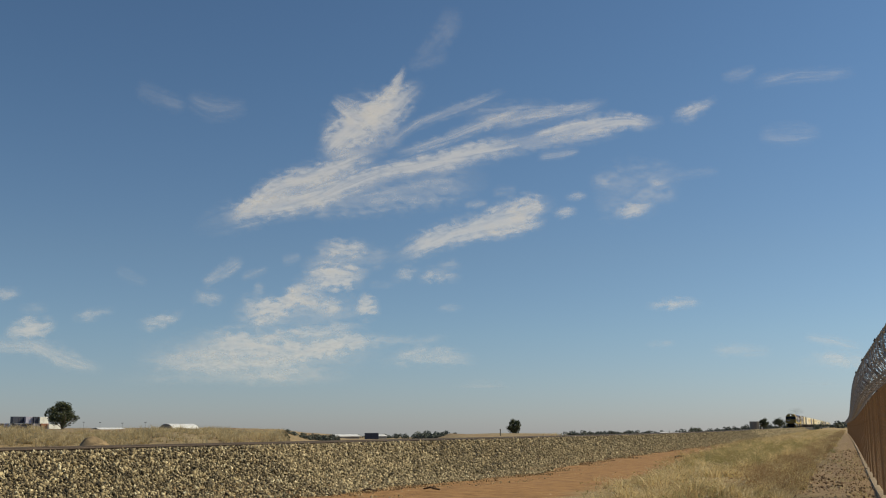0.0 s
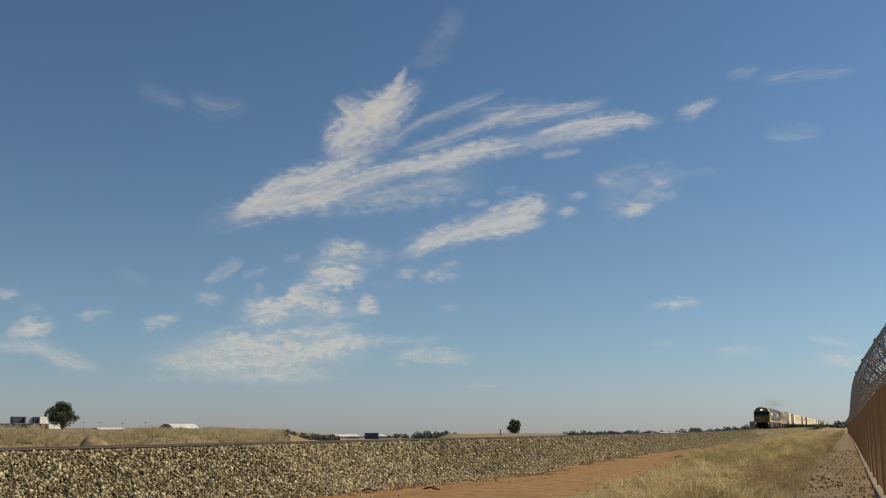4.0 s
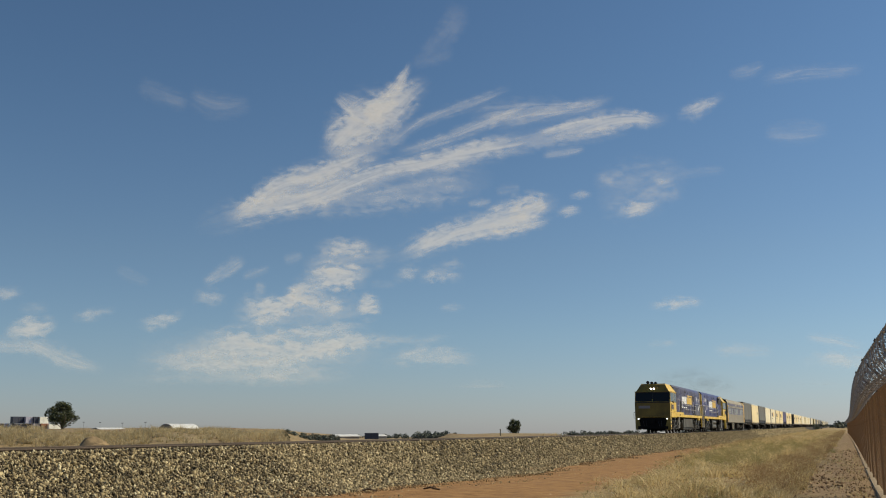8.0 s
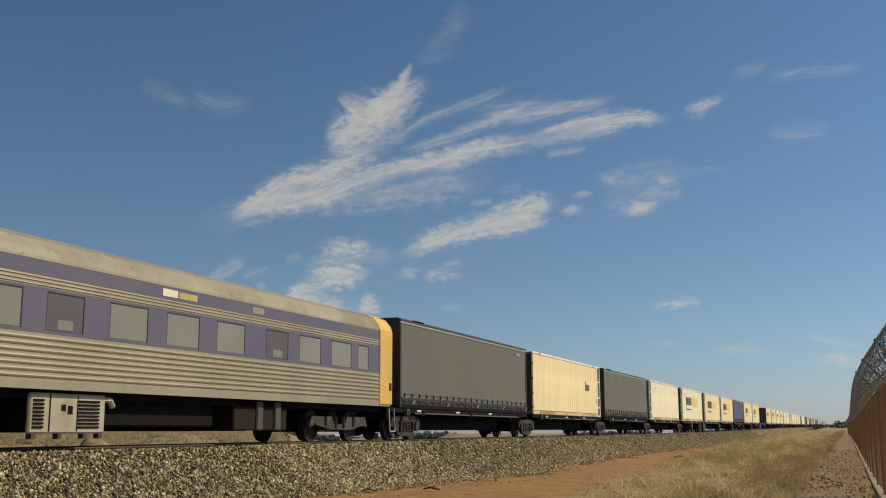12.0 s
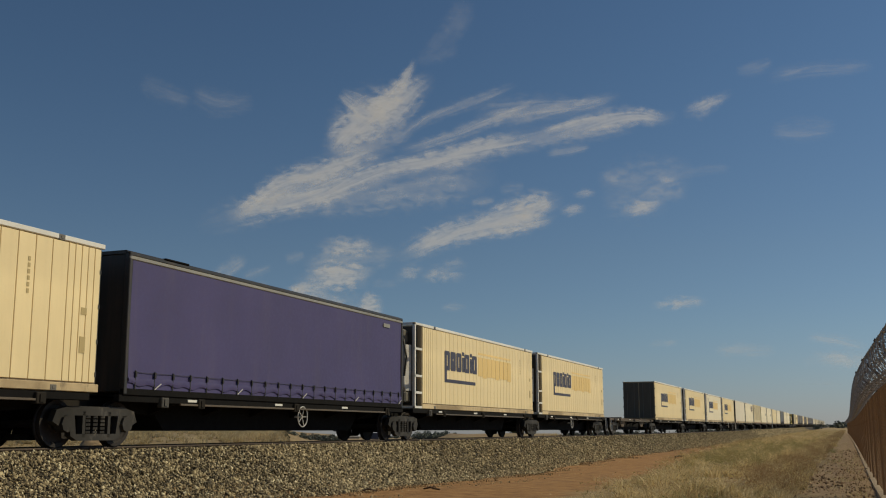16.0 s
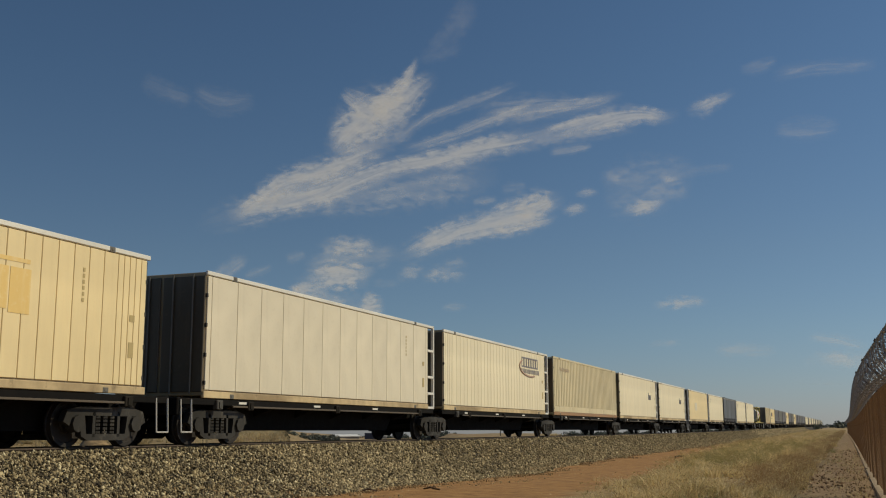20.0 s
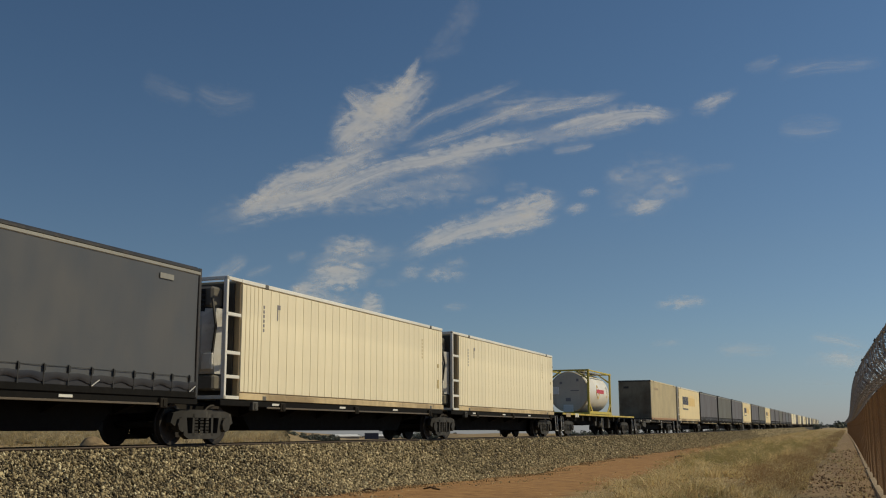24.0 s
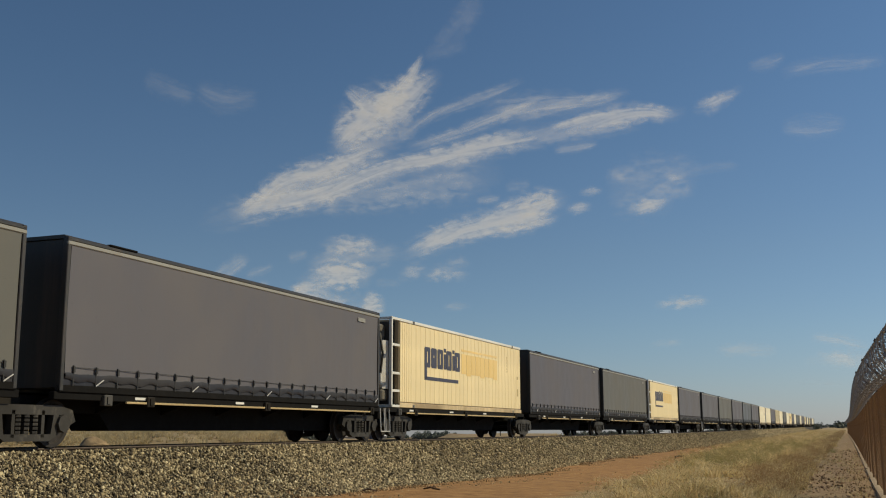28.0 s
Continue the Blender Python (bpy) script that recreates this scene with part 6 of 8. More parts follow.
# ---- dry grass ----
def grass(name, spots, blades, height, width, mat, label, seed, lean=0.5):
    """spots: tuft centres; each tuft has curved blades that fan out."""
    r = np.random.RandomState(seed)
    n = len(spots) * blades
    c = np.repeat(np.asarray(spots), blades, 0)
    size = np.repeat(0.4 + 1.3 * r.rand(len(spots)) ** 2.2, blades)
    a = r.rand(n) * 2 * np.pi
    rad = 0.16 * r.rand(n) ** 0.7 * size
    h = height * size * (0.45 + 0.75 * r.rand(n))
    out = lean * h * (0.2 + r.rand(n))
    d = np.stack([np.cos(a), np.sin(a), 0 * a], -1)
    b = r.rand(n) * 2 * np.pi
    w = np.stack([np.cos(b), np.sin(b), 0 * b], -1) * (width * (0.6 + 0.8 * r.rand(n)))[:, None]
    p0 = c + d * rad[:, None] - (0, 0, 0.03)
    p1 = p0 + d * (0.25 * out)[:, None] + np.stack([0 * h, 0 * h, 0.6 * h], -1)
    p2 = p0 + d * out[:, None] + np.stack([0 * h, 0 * h, h], -1)
    v = np.stack([p0 - w, p0 + w, p1 - w * 0.7, p1 + w * 0.7, p2], 1).reshape(-1, 3)
    f = (np.array([(0, 1, 3), (0, 3, 2), (2, 3, 4)])[None] + (np.arange(n) * 5)[:, None, None]).reshape(-1, 3)
    return joined(name, v, f, mat, label, "grass", "stuff")


STRAW = islands("straw_grass", [(0.0, (0.40, 0.28, 0.12)), (0.35, (0.64, 0.49, 0.23)), (0.75, (0.80, 0.66, 0.37)), (1.0, (0.86, 0.76, 0.50))], 0.8, ((0.34, 0.33, 0.13), 0.30, 0.52, 0.72), 0.0, 0.5)
PALE_STRAW = islands("pale_straw", [(0.0, (0.42, 0.31, 0.13)), (0.5, (0.76, 0.60, 0.29)), (1.0, (0.90, 0.78, 0.48))], 0.8, None, 0.0, 0.45)
DRY = islands("brown_weed", [(0.0, (0.30, 0.19, 0.085)), (0.5, (0.52, 0.37, 0.17)), (1.0, (0.70, 0.54, 0.28))], 0.85, ((0.25, 0.28, 0.09), 0.22, 0.45, 0.65), 0.0, 0.45)
OLIVE_LEAF = islands("olive_weed", [(0.0, (0.16, 0.145, 0.05)), (0.5, (0.32, 0.285, 0.105)), (1.0, (0.52, 0.44, 0.20))], 0.85, None, 0.0, 0.4)
BROWN_LEAF = islands("withered_weed", [(0.0, (0.19, 0.115, 0.05)), (0.5, (0.38, 0.25, 0.115)), (1.0, (0.58, 0.42, 0.21))], 0.85, None, 0.0, 0.4)
SEED_LEAF = islands("straw_seed_head", [(0.0, (0.36, 0.26, 0.12)), (0.5, (0.62, 0.48, 0.24)), (1.0, (0.86, 0.74, 0.46))], 0.85, None, 0.0, 0.4)


def bushes(name, spots, wide, high, per, size, mat, label, seed):
    """Low tangled weeds: small leaves and seed heads at all angles over each spot, on a few thin stems."""
    r = np.random.RandomState(seed)
    c = np.asarray(spots)
    k = 0.5 + 1.0 * r.rand(len(c)) ** 1.5
    big = np.stack([k * wide, k * wide, k * high * 0.55], -1)
    n = len(c) * per
    mid = np.repeat(c + np.stack([0 * k, 0 * k, k * high * 0.42], -1), per, 0)
    d = r.normal(size=(n, 3))
    d /= np.linalg.norm(d, axis=1)[:, None]
    p = mid + d * np.repeat(big, per, 0) * r.rand(n, 1) ** 0.4
    u = r.normal(size=(n, 3)) * (1.0, 1.0, 1.5)
    u /= np.linalg.norm(u, axis=1)[:, None]
    w = np.cross(u, r.normal(size=(n, 3)))
    w /= np.linalg.norm(w, axis=1)[:, None]
    q = size * (0.4 + 1.1 * r.rand(n, 1) ** 1.5)
    v = np.stack([p - u * q, p + w * q * 0.3, p + u * q, p - w * q * 0.3], 1).reshape(-1, 3)
    return joined(name, v, np.arange(n * 4).reshape(-1, 4), mat, label, "weeds", "stuff")


rs = np.random.RandomState(21)
spots, weeds, olive, brown, seeds = [], [], [], [], []
while len(spots) < 7600:
    s = 16 * (420 / 16) ** rs.rand()
    x = -14 + 13.4 * rs.rand()
    edge = -4.9 - max(0.0, s - 21) * 0.092 if s < 60 else -8.5 - (s - 60) * 0.075
    thick = noise.noise((x * 0.5, s * 0.12, 7.0))
    if x < edge + 0.7 * thick - 1.2 * rs.rand() ** 5 or x > -1.25 + 0.4 * noise.noise((s * 0.3, 0, 0)) or thick + 0.6 * noise.noise((x * 1.6, s * 0.5, 17.0)) < -0.45 * rs.rand() - 0.05 or (x < edge + 1.0 and rs.rand() < 0.4):
        continue
    here = (x, s, ground_z(x, s))
    mottle = noise.noise((x * 0.6, s * 0.16, 31.0)) + 0.4 * noise.noise((x * 1.9, s * 0.6, 12.0))
    green = smooth(33, 44, s) * (1 - smooth(100, 140, s)) * smooth(-9.0, -6.5, x + 0.03 * (s - 40)) * (1 - smooth(-3.6, -2.6, x))
    rusty = smooth(-3.3, -2.5, x) * smooth(22, 27, s)
    if rs.rand() < green * 0.8 + 0.25 * (mottle > 0.25):
        olive.append(here)
        if rs.rand() < 0.5:
            continue
    elif rs.rand() < rusty * 0.75 + 0.14 * (mottle < -0.2):
        brown.append(here)
        if rs.rand() < 0.5:
            continue
    elif rs.rand() < 0.35 + 0.3 * (mottle > 0):
        seeds.append(here)
    (weeds if mottle > 0.3 else spots).append(here)
for _ in range(160):
    s = 18 * (110 / 18) ** rs.rand()
    spots.append((-1.3 + 1.7 * rs.rand(), s, ground_z(0, s)))
grass("dry_grass", spots, 18, 0.17, 0.006, STRAW, "straw-coloured dry grass beside the dirt track", 5, 1.1)
grass("brown_weeds", weeds, 26, 0.24, 0.006, DRY, "brown and green weeds among the dry grass", 6, 1.2)
bushes("olive_weeds", olive, 0.20, 0.34, 60, 0.024, OLIVE_LEAF, "low olive green weeds among the dry grass", 61)
bushes("withered_weeds", brown, 0.22, 0.42, 60, 0.024, BROWN_LEAF, "withered brown weeds beside the path", 62)
bushes("seed_heads", seeds, 0.17, 0.26, 46, 0.020, SEED_LEAF, "pale seed heads of dry grass", 63)
tussocks = []
while len(tussocks) < 420:
    s = 19 * (150 / 19) ** rs.rand()
    x = -9 + 7.9 * rs.rand()
    edge = -4.9 - max(0.0, s - 21) * 0.092 if s < 60 else -8.5 - (s - 60) * 0.075
    if x > edge + 0.3 * rs.rand() and x < -1.2 and noise.noise((x * 0.9, s * 0.3, 44.0)) > -0.1:
        tussocks.append((x, s, ground_z(x, s)))
grass("straw_tussocks", tussocks, 90, 0.30, 0.008, PALE_STRAW, "pale golden tussocks of dry grass", 64, 0.9)
bushes("tussock_heads", tussocks, 0.22, 0.38, 70, 0.026, SEED_LEAF, "pale seed heads over the tussocks", 65)
bank_spots = []
while len(bank_spots) < 4200:
    b, dist = 26 + 22 * rs.rand(), 44 + 50 * rs.rand() ** 1.5
    x, y = polar(b, dist)
    if x > -21 or noise.noise((x * 0.16, y * 0.16, 3.0)) + 0.5 * noise.noise((x * 0.5, y * 0.5, 8.0)) < -0.3 + 0.45 * rs.rand():
        continue
    bank_spots.append((x, y, ground_z(x, y)))
BANK_STRAW = islands("bank_straw", [(0.0, (0.48, 0.38, 0.20)), (0.5, (0.60, 0.49, 0.28)), (1.0, (0.70, 0.60, 0.38))], 0.9, ((0.42, 0.34, 0.18), 0.08, 0.45, 0.65), 0.0, 0.5)
grass("bank_grass", bank_spots, 34, 0.34, 0.012, BANK_STRAW, "pale dry grass on the low bank beyond the track", 8, 1.0)
verge = []
for _ in range(900):
    s = 20 * (200 / 20) ** rs.rand()
    x = -20.5 - 14 * rs.rand()
    verge.append((x, s, ground_z(x, s)))
grass("verge_grass", verge, 20, 0.45, 0.018, BANK_STRAW, "pale dry grass along the far side of the track", 9)


# fallen branches and sleepers' offcuts on the dirt
BARK = plain("dead_wood", (0.10, 0.065, 0.04), 0.9, 0.0, 25.0)
for x, s, n, turn in ((-9.7, 24.4, 0.6, -35), (-11.0, 23.6, 0.3, 10), (-8.6, 58.0, 1.1, 70), (-7.7, 66.0, 1.2, 50), (-3.3, 25.2, 1.5, 20)):
    w = tagged(new("fallen_branch"), "short dark dead branch lying on the dry ground", "branch", "fallen branches")
    part("limb", bent([(-n / 2, 0, 0.05), (-n * 0.1, 0.06, 0.09), (n * 0.25, -0.03, 0.08), (n / 2, 0.08, 0.05)], 0.022 if s < 30 else 0.045, 6), BARK, w)
    part("twig", bent([(0, 0, 0.09), (0.12 * n, 0.08 * n, 0.11), (0.16 * n, 0.16 * n, 0.10)], 0.012, 5), BARK, w)
    w.matrix_basis = pose(x, s, ground_z(x, s), 0, 0, turn)


# ---- the security fence ----
RUST = painted("rusty_mesh", (0.33, 0.195, 0.078), grime=(0.18, 0.085, 0.03), amount=0.5, rough=0.8)
POST = painted("rusty_post", (0.34, 0.20, 0.09), grime=(0.15, 0.07, 0.03), amount=0.5, rough=0.75)
ARM = painted("dark_steel_arm", (0.085, 0.075, 0.062), amount=0.4, rough=0.6, streaks=False)
WIRE = plain("galvanised_wire", (0.30, 0.29, 0.27), 0.5, 0.35, 30.0, 0.6)
fence = tagged(new("security_fence"), "rusty brown welded mesh fence topped with coils of razor wire", "fence")
KERB = plain("dusty_concrete", (0.52, 0.39, 0.235), 0.95, 0.0, 6.0, 0.3)
BAY, HIGH = 4.6, 2.25


def fence_x(s):
    return 0.60 + side(s) - side(20) + 0.031 * soft_ramp(-s, -24, 5)


def mesh_panel():
    """Close-woven security mesh: upright wires a hand's width apart, cross wires a finger's width apart."""
    bm = bmesh.new()
    for i in range(60):
        y = BAY * (i + 0.5) / 60
        box(bm, -0.003, 0.003, y - 0.0025, y + 0.0025, 0.06, HIGH + 0.12)
    n = 76
    for k in range(n + 1):
        z = 0.07 + k * HIGH / n
        box(bm, -0.008, -0.003, 0, BAY, z, z + 0.004)
    return bm


def coil_mesh():
    """Flattened loops of barbed tape, two coils crossed through each other."""
    bm = bmesh.new()
    turns, per = 12, 18
    for way, start in ((1, 0.0), (-1, 1.3)):
        pts = []
        for i in range(turns * per + 1):
            a = 2 * math.pi * i / per + start
            lag = 0.16 * math.sin(a * 0.37 + start)
            pts.append(Vector((-0.22 + 0.26 * math.cos(a), BAY * i / (turns * per) + 0.13 * way * math.sin(a) + lag, HIGH + 0.32 + 0.31 * math.sin(a))))
        for a, b in zip(pts, pts[1:]):
            rod(bm, a, b, 0.006, 3)
        for i in range(0, len(pts) - 1, 2):
            c = (pts[i] + pts[i + 1]) / 2
            d = (pts[i + 1] - pts[i]).normalized()
            u = Vector((0, 1, 0)).cross(d).normalized() * 0.02
            bm.faces.new([bm.verts.new(v) for v in (c - d * 0.03, c + u, c + d * 0.03, c - u)])
    return bm


def ground_wires():
    bm = bmesh.new()
    for i in range(3):
        x, z = -0.10 - 0.14 * i, HIGH + 0.16 + 0.17 * i
        rod(bm, (x, 0, z), (x, BAY, z), 0.006, 4)
    return bm


for i in range(60):
    s = 2.6 + i * BAY
    x, z = fence_x(s), rise(s)
    turn = math.degrees(math.atan2(fence_x(s + BAY) - x, BAY))
    tilt = math.degrees(math.atan2(rise(s + BAY) - z, BAY))
    m = pose(x, s, z, tilt, 0, -turn)
    for name, make, mat, lab in (("mesh_panel", mesh_panel, RUST, "rusty welded mesh panel"), ("razor_coil", coil_mesh, WIRE, "coil of razor wire"), ("top_wire", ground_wires, WIRE, ""),
                                 ("post", lambda: slab(-0.045, 0.045, -0.045, 0.045, -0.2, HIGH + 0.06, 0.008), POST, "rusty square post"),
                                 ("arm", lambda: prism(bmesh.new(), [(0.02, HIGH - 0.02), (0.02, HIGH + 0.04), (-0.44, HIGH + 0.53), (-0.46, HIGH + 0.49)], -0.018, 0.018), ARM, "outward leaning arm"),
                                 ("kerb", lambda: slab(-0.14, 0.10, 0, BAY - 0.01, -0.25, 0.045, 0.015), KERB, "concrete strip under the mesh")):
        o = piece(name, "fence_" + name, make, mat, fence, label=lab)
        o.matrix_basis = m


# ---- the distance ----
LEAF = islands("gum_leaf", [(0.0, (0.025, 0.034, 0.014)), (0.5, (0.06, 0.072, 0.028)), (1.0, (0.12, 0.13, 0.055))], 0.6, None, 0.0, 0.2)
# distant foliage: air haze put into the leaf colour, paler and greyer
HAZED_LEAF = islands("far_leaf", [(0.0, (0.07, 0.085, 0.07)), (0.5, (0.11, 0.125, 0.10)), (1.0, (0.15, 0.16, 0.125))], 0.9)
TRUNK = plain("bark", (0.14, 0.10, 0.07), 0.9, 0.0, 6.0)


def leaves(r, centres, radii, per, size):
    n = len(centres) * per
    c = np.repeat(np.asarray(centres), per, 0)
    q = np.repeat(np.asarray(radii), per, 0)
    d = r.normal(size=(n, 3))
    d /= np.linalg.norm(d, axis=1)[:, None]
    p = c + d * q * (0.35 + 0.65 * r.rand(n, 1) ** 0.5)
    u = r.normal(size=(n, 3))
    u /= np.linalg.norm(u, axis=1)[:, None]
    w = np.cross(u, r.normal(size=(n, 3)))
    w /= np.linalg.norm(w, axis=1)[:, None]
    k = size * (0.6 + 0.8 * r.rand(n, 1))
    v = np.stack([p - u * k, p + w * k * 0.5, p + u * k, p - w * k * 0.5], 1).reshape(-1, 3)
    return v, np.arange(n * 4).reshape(-1, 4)


def tree(bearing, dist, high, wide, seed, label, stem=0.25, drop=0.0, group=""):
    r = np.random.RandomState(seed)
    x, y = polar(bearing, dist)
    t = tagged(new("tree"), label, "tree", group)
    t.location = (x, y, ground_z(x, y) - 0.1 - drop)
    bm = bmesh.new()
    last = Vector((0, 0, 0))
    rad = high * 0.035
    for i in range(4):
        nxt = Vector((0.04 * high * r.normal(), 0.04 * high * r.normal(), high * stem * (i + 1) / 3))
        rod(bm, last, nxt, rad * (1 - 0.15 * i), 8)
        last = nxt
    part("trunk", bm, TRUNK, t)
    centres, radii = [], []
    half = high * (1 - stem) / 2
    for i in range(64):
        d = Vector(r.normal(size=3)).normalized() * (0.35 + 0.5 * r.rand())
        e = Vector((d.x * wide * 0.46, d.y * wide * 0.46, high - half + d.z * half * 0.95))
        if i % 7 == 0:
            part("limb", bent([last * 0.8, last * 0.4 + e * 0.5 + Vector((0, 0, 0.1)), e], rad * 0.35, 5), TRUNK, t)
        centres.append(np.array(e))
        radii.append(np.array((1, 1, 0.8)) * wide * (0.07 + 0.09 * r.rand()))
    v, f = leaves(r, centres, radii, 95, high * 0.024)
    joined("crown", v, f, LEAF, "dark green leafy crown", parent=t)
    return t


tree(40.78, 340, 10.2, 12.4, 31, "broad dark green gum tree beside the stacked containers", 0.12, 1.0)
tree(17.15, 500, 9.8, 8.2, 32, "lone dark gum tree on the plain", 0.10)
tree(4.15, 430, 5.2, 4.5, 33, "dark tree near the water tank", 0.15, 0.0, "trees along the line")
tree(3.35, 450, 5.0, 6.0, 34, "flat-crowned dark tree beyond the track", 0.3, 0.0, "trees along the line")
tree(2.55, 470, 6.0, 6.0, 35, "dark rounded tree beyond the track", 0.12, 0.0, "trees along the line")
tree(7.6, 620, 4.6, 9.0, 36, "low spreading dark tree on the plain", 0.1, 0.0, "trees along the line")
tree(29.45, 75, 1.1, 0.8, 37, "small green shrub on the dry bank", 0.1, 0.0, "shrubs on the bank")
tree(28.95, 76, 0.9, 0.6, 38, "small green shrub on the dry bank", 0.1, 0.0, "shrubs on the bank")


def woods(name, b0, b1, d0, d1, n, high, seed, label):
    r = np.random.RandomState(seed)
    centres, radii = [], []
    for _ in range(n):
        b, d = b0 + (b1 - b0) * r.rand(), d0 + (d1 - d0) * r.rand()
        x, y = polar(b, d)
        h = high * (0.5 + 0.7 * r.rand() ** 2)
        for k in range(3):
            centres.append((x + r.normal() * h * 0.4, y, ground_z(x, y) + h * (0.25 + 0.25 * k)))
            radii.append(np.array((1.0, 1.0, 0.6)) * h * (0.55 - 0.1 * k))
    v, f = leaves(r, centres, radii, 26, high * 0.13)
    return joined(name, v, f, HAZED_LEAF, label, "trees", "stuff")


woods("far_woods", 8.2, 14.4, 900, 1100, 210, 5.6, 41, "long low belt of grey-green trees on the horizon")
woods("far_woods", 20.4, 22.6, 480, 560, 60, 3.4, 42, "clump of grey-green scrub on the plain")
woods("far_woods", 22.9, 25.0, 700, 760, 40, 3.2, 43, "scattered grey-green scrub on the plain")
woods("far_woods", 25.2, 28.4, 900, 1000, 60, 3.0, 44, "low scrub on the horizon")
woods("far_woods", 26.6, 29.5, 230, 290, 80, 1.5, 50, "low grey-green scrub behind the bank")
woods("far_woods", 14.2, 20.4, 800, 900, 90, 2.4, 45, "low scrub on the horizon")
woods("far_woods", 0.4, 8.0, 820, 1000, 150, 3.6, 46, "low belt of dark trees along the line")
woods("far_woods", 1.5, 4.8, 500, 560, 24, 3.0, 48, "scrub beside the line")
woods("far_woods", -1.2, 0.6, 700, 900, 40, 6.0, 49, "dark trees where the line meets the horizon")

# stacked containers in the yard
NAVY_BOX = painted("navy_box", (0.03, 0.035, 0.06), amount=0.2)
RED_BOX = painted("red_box", (0.36, 0.12, 0.06), amount=0.3)
LILAC_BOX = painted("lilac_box", (0.40, 0.40, 0.50), amount=0.2)
YARD = ((43.09, 1, 4.9, NAVY_BOX, "dark"), (42.6, 1, 3.1, LILAC_BOX, "pale lilac"), (42.27, 1, 2.2, NAVY_BOX, "dark"), (41.92, 1, 3.3, FRAME_WHITE, "white"), (43.87, 0, 1.9, NAVY_BOX, "dark"), (43.66, 0, 1.8, LILAC_BOX, "pale lilac"),
        (43.44, 0, 1.8, FRAME_WHITE, "white"), (42.85, 0, 7.6, NAVY_BOX, "dark"), (42.22, 0, 3.1, LILAC_BOX, "pale lilac"), (41.86, 0, 2.8, RED_BOX, "rust red"), (41.37, 0, 5.2, FRAME_WHITE, "white"), (25.05, 0, 5.6, NAVY_BOX, "dark"))
for b, level, length, mat, lab in YARD:
    dist = 440
    x, y = polar(b - 0.2, dist)
    c = tagged(new("stacked_container"), lab + " shipping container in the distant yard", "container", "containers in the yard")
    part("body", slab(-length / 2, length / 2, -1.2, 1.2, 0, 2.58, 0.03), mat, c)
    for sx in (-1, 1):
        part("corner_post", slab(sx * length / 2 - 0.08, sx * length / 2 + 0.08, -1.24, -1.14, 0, 2.6), mat, c)
    part("door_bar", box(slab(-0.4, -0.34, -1.26, -1.2, 0.1, 2.5), 0.34, 0.4, -1.26, -1.2, 0.1, 2.5), mat, c)
    c.matrix_basis = pose(x, y, ground_z(x, y) - 0.6 * (b > 30) + 2.6 * level, 0, 0, b + (26 if b > 30 else 0))
x, y = polar(42.1, 403)
yard = part("yard_slab", slab(-34, 20, -6, 6, -1.5, -0.6), CONCRETE)
yard.matrix_basis = pose(x, y, ground_z(x, y), 0, 0, 42.1)
tagged(yard, "raised concrete yard under the stacked containers", "yard", kind="structure")

SHED_ROOF = painted("pale_shed_roof", (0.72, 0.72, 0.70), amount=0.15)
SHED_WALL = painted("shed_wall", (0.20, 0.18, 0.15), amount=0.2)


def shed(bearing, dist, wide, deep, eaves, ridge, arched, label, sink=0.0, turn=25):
    x, y = polar(bearing, dist)
    h = tagged(new("shed"), label, "shed", "sheds in the distance")
    part("wall", slab(-wide / 2, wide / 2, -deep / 2, deep / 2, -1, eaves), SHED_WALL, h)
    if arched:
        out = [(wide / 2 * math.cos(math.pi * i / 14), eaves + (ridge - eaves) * math.sin(math.pi * i / 14)) for i in range(15)]
    else:
        out = [(wide / 2 + 0.4, eaves), (0, ridge), (-wide / 2 - 0.4, eaves), (-wide / 2 - 0.4, eaves - 0.15), (wide / 2 + 0.4, eaves - 0.15)]
    part("roof", prism(bmesh.new(), out, -deep / 2 - 0.3, deep / 2 + 0.3), SHED_ROOF, h)
    gable = [(a * 0.96, b - 0.1) for a, b in out[:15 if arched else 3]]
    part("gable", prism(bmesh.new(), gable, -deep / 2 - 0.35, -deep / 2 - 0.2), SHED_WALL, h)
    part("door", slab(-wide * 0.12, wide * 0.12, -deep / 2 - 0.4, -deep / 2 - 0.3, -1, eaves * 0.9), NAVY_BOX, h)
    h.matrix_basis = pose(x, y, ground_z(x, y) - sink, 0, 0, bearing + turn)
    return h


shed(35.0, 420, 9, 12, 0.6, 3.4, True, "arched shed with a pale curved roof", 1.5, -50)
shed(38.5, 430, 14, 15, 0.6, 2.6, False, "low shed with a pale pitched roof", 1.7, -40)
shed(26.3, 480, 6, 12, 1.6, 2.4, False, "low white-roofed shed on the plain", 0.2, -60)
shed(24.6, 480, 5, 8, 1.6, 2.3, False, "low white-roofed shed on the plain", 0.2, -60)
shed(8.9, 700, 8, 16, 2.0, 3.0, False, "low pale shed on the horizon", 0.0, -60)

# lamp posts, water tank, line-side posts
for b in (39.75, 38.95, 37.85, 36.7):
    x, y = polar(b, 380)
    p = tagged(new("lamp_post"), "tall thin yard lamp post in the distance", "lamp post", "lamp posts of the yard")
    part("pole", bent([(0, 0, 0), (0, 0, 2.9)], 0.025, 6), UNDER, p)
    part("lamp_head", slab(-0.4, 0.4, -0.15, 0.15, 2.85, 3.0, 0.03), UNDER, p)
    p.location = (x, y, ground_z(x, y) - 0.5)
x, y = polar(4.6, 440)
wt = tagged(new("water_tank"), "grey cylindrical water tank beside a white pole", "water tank")
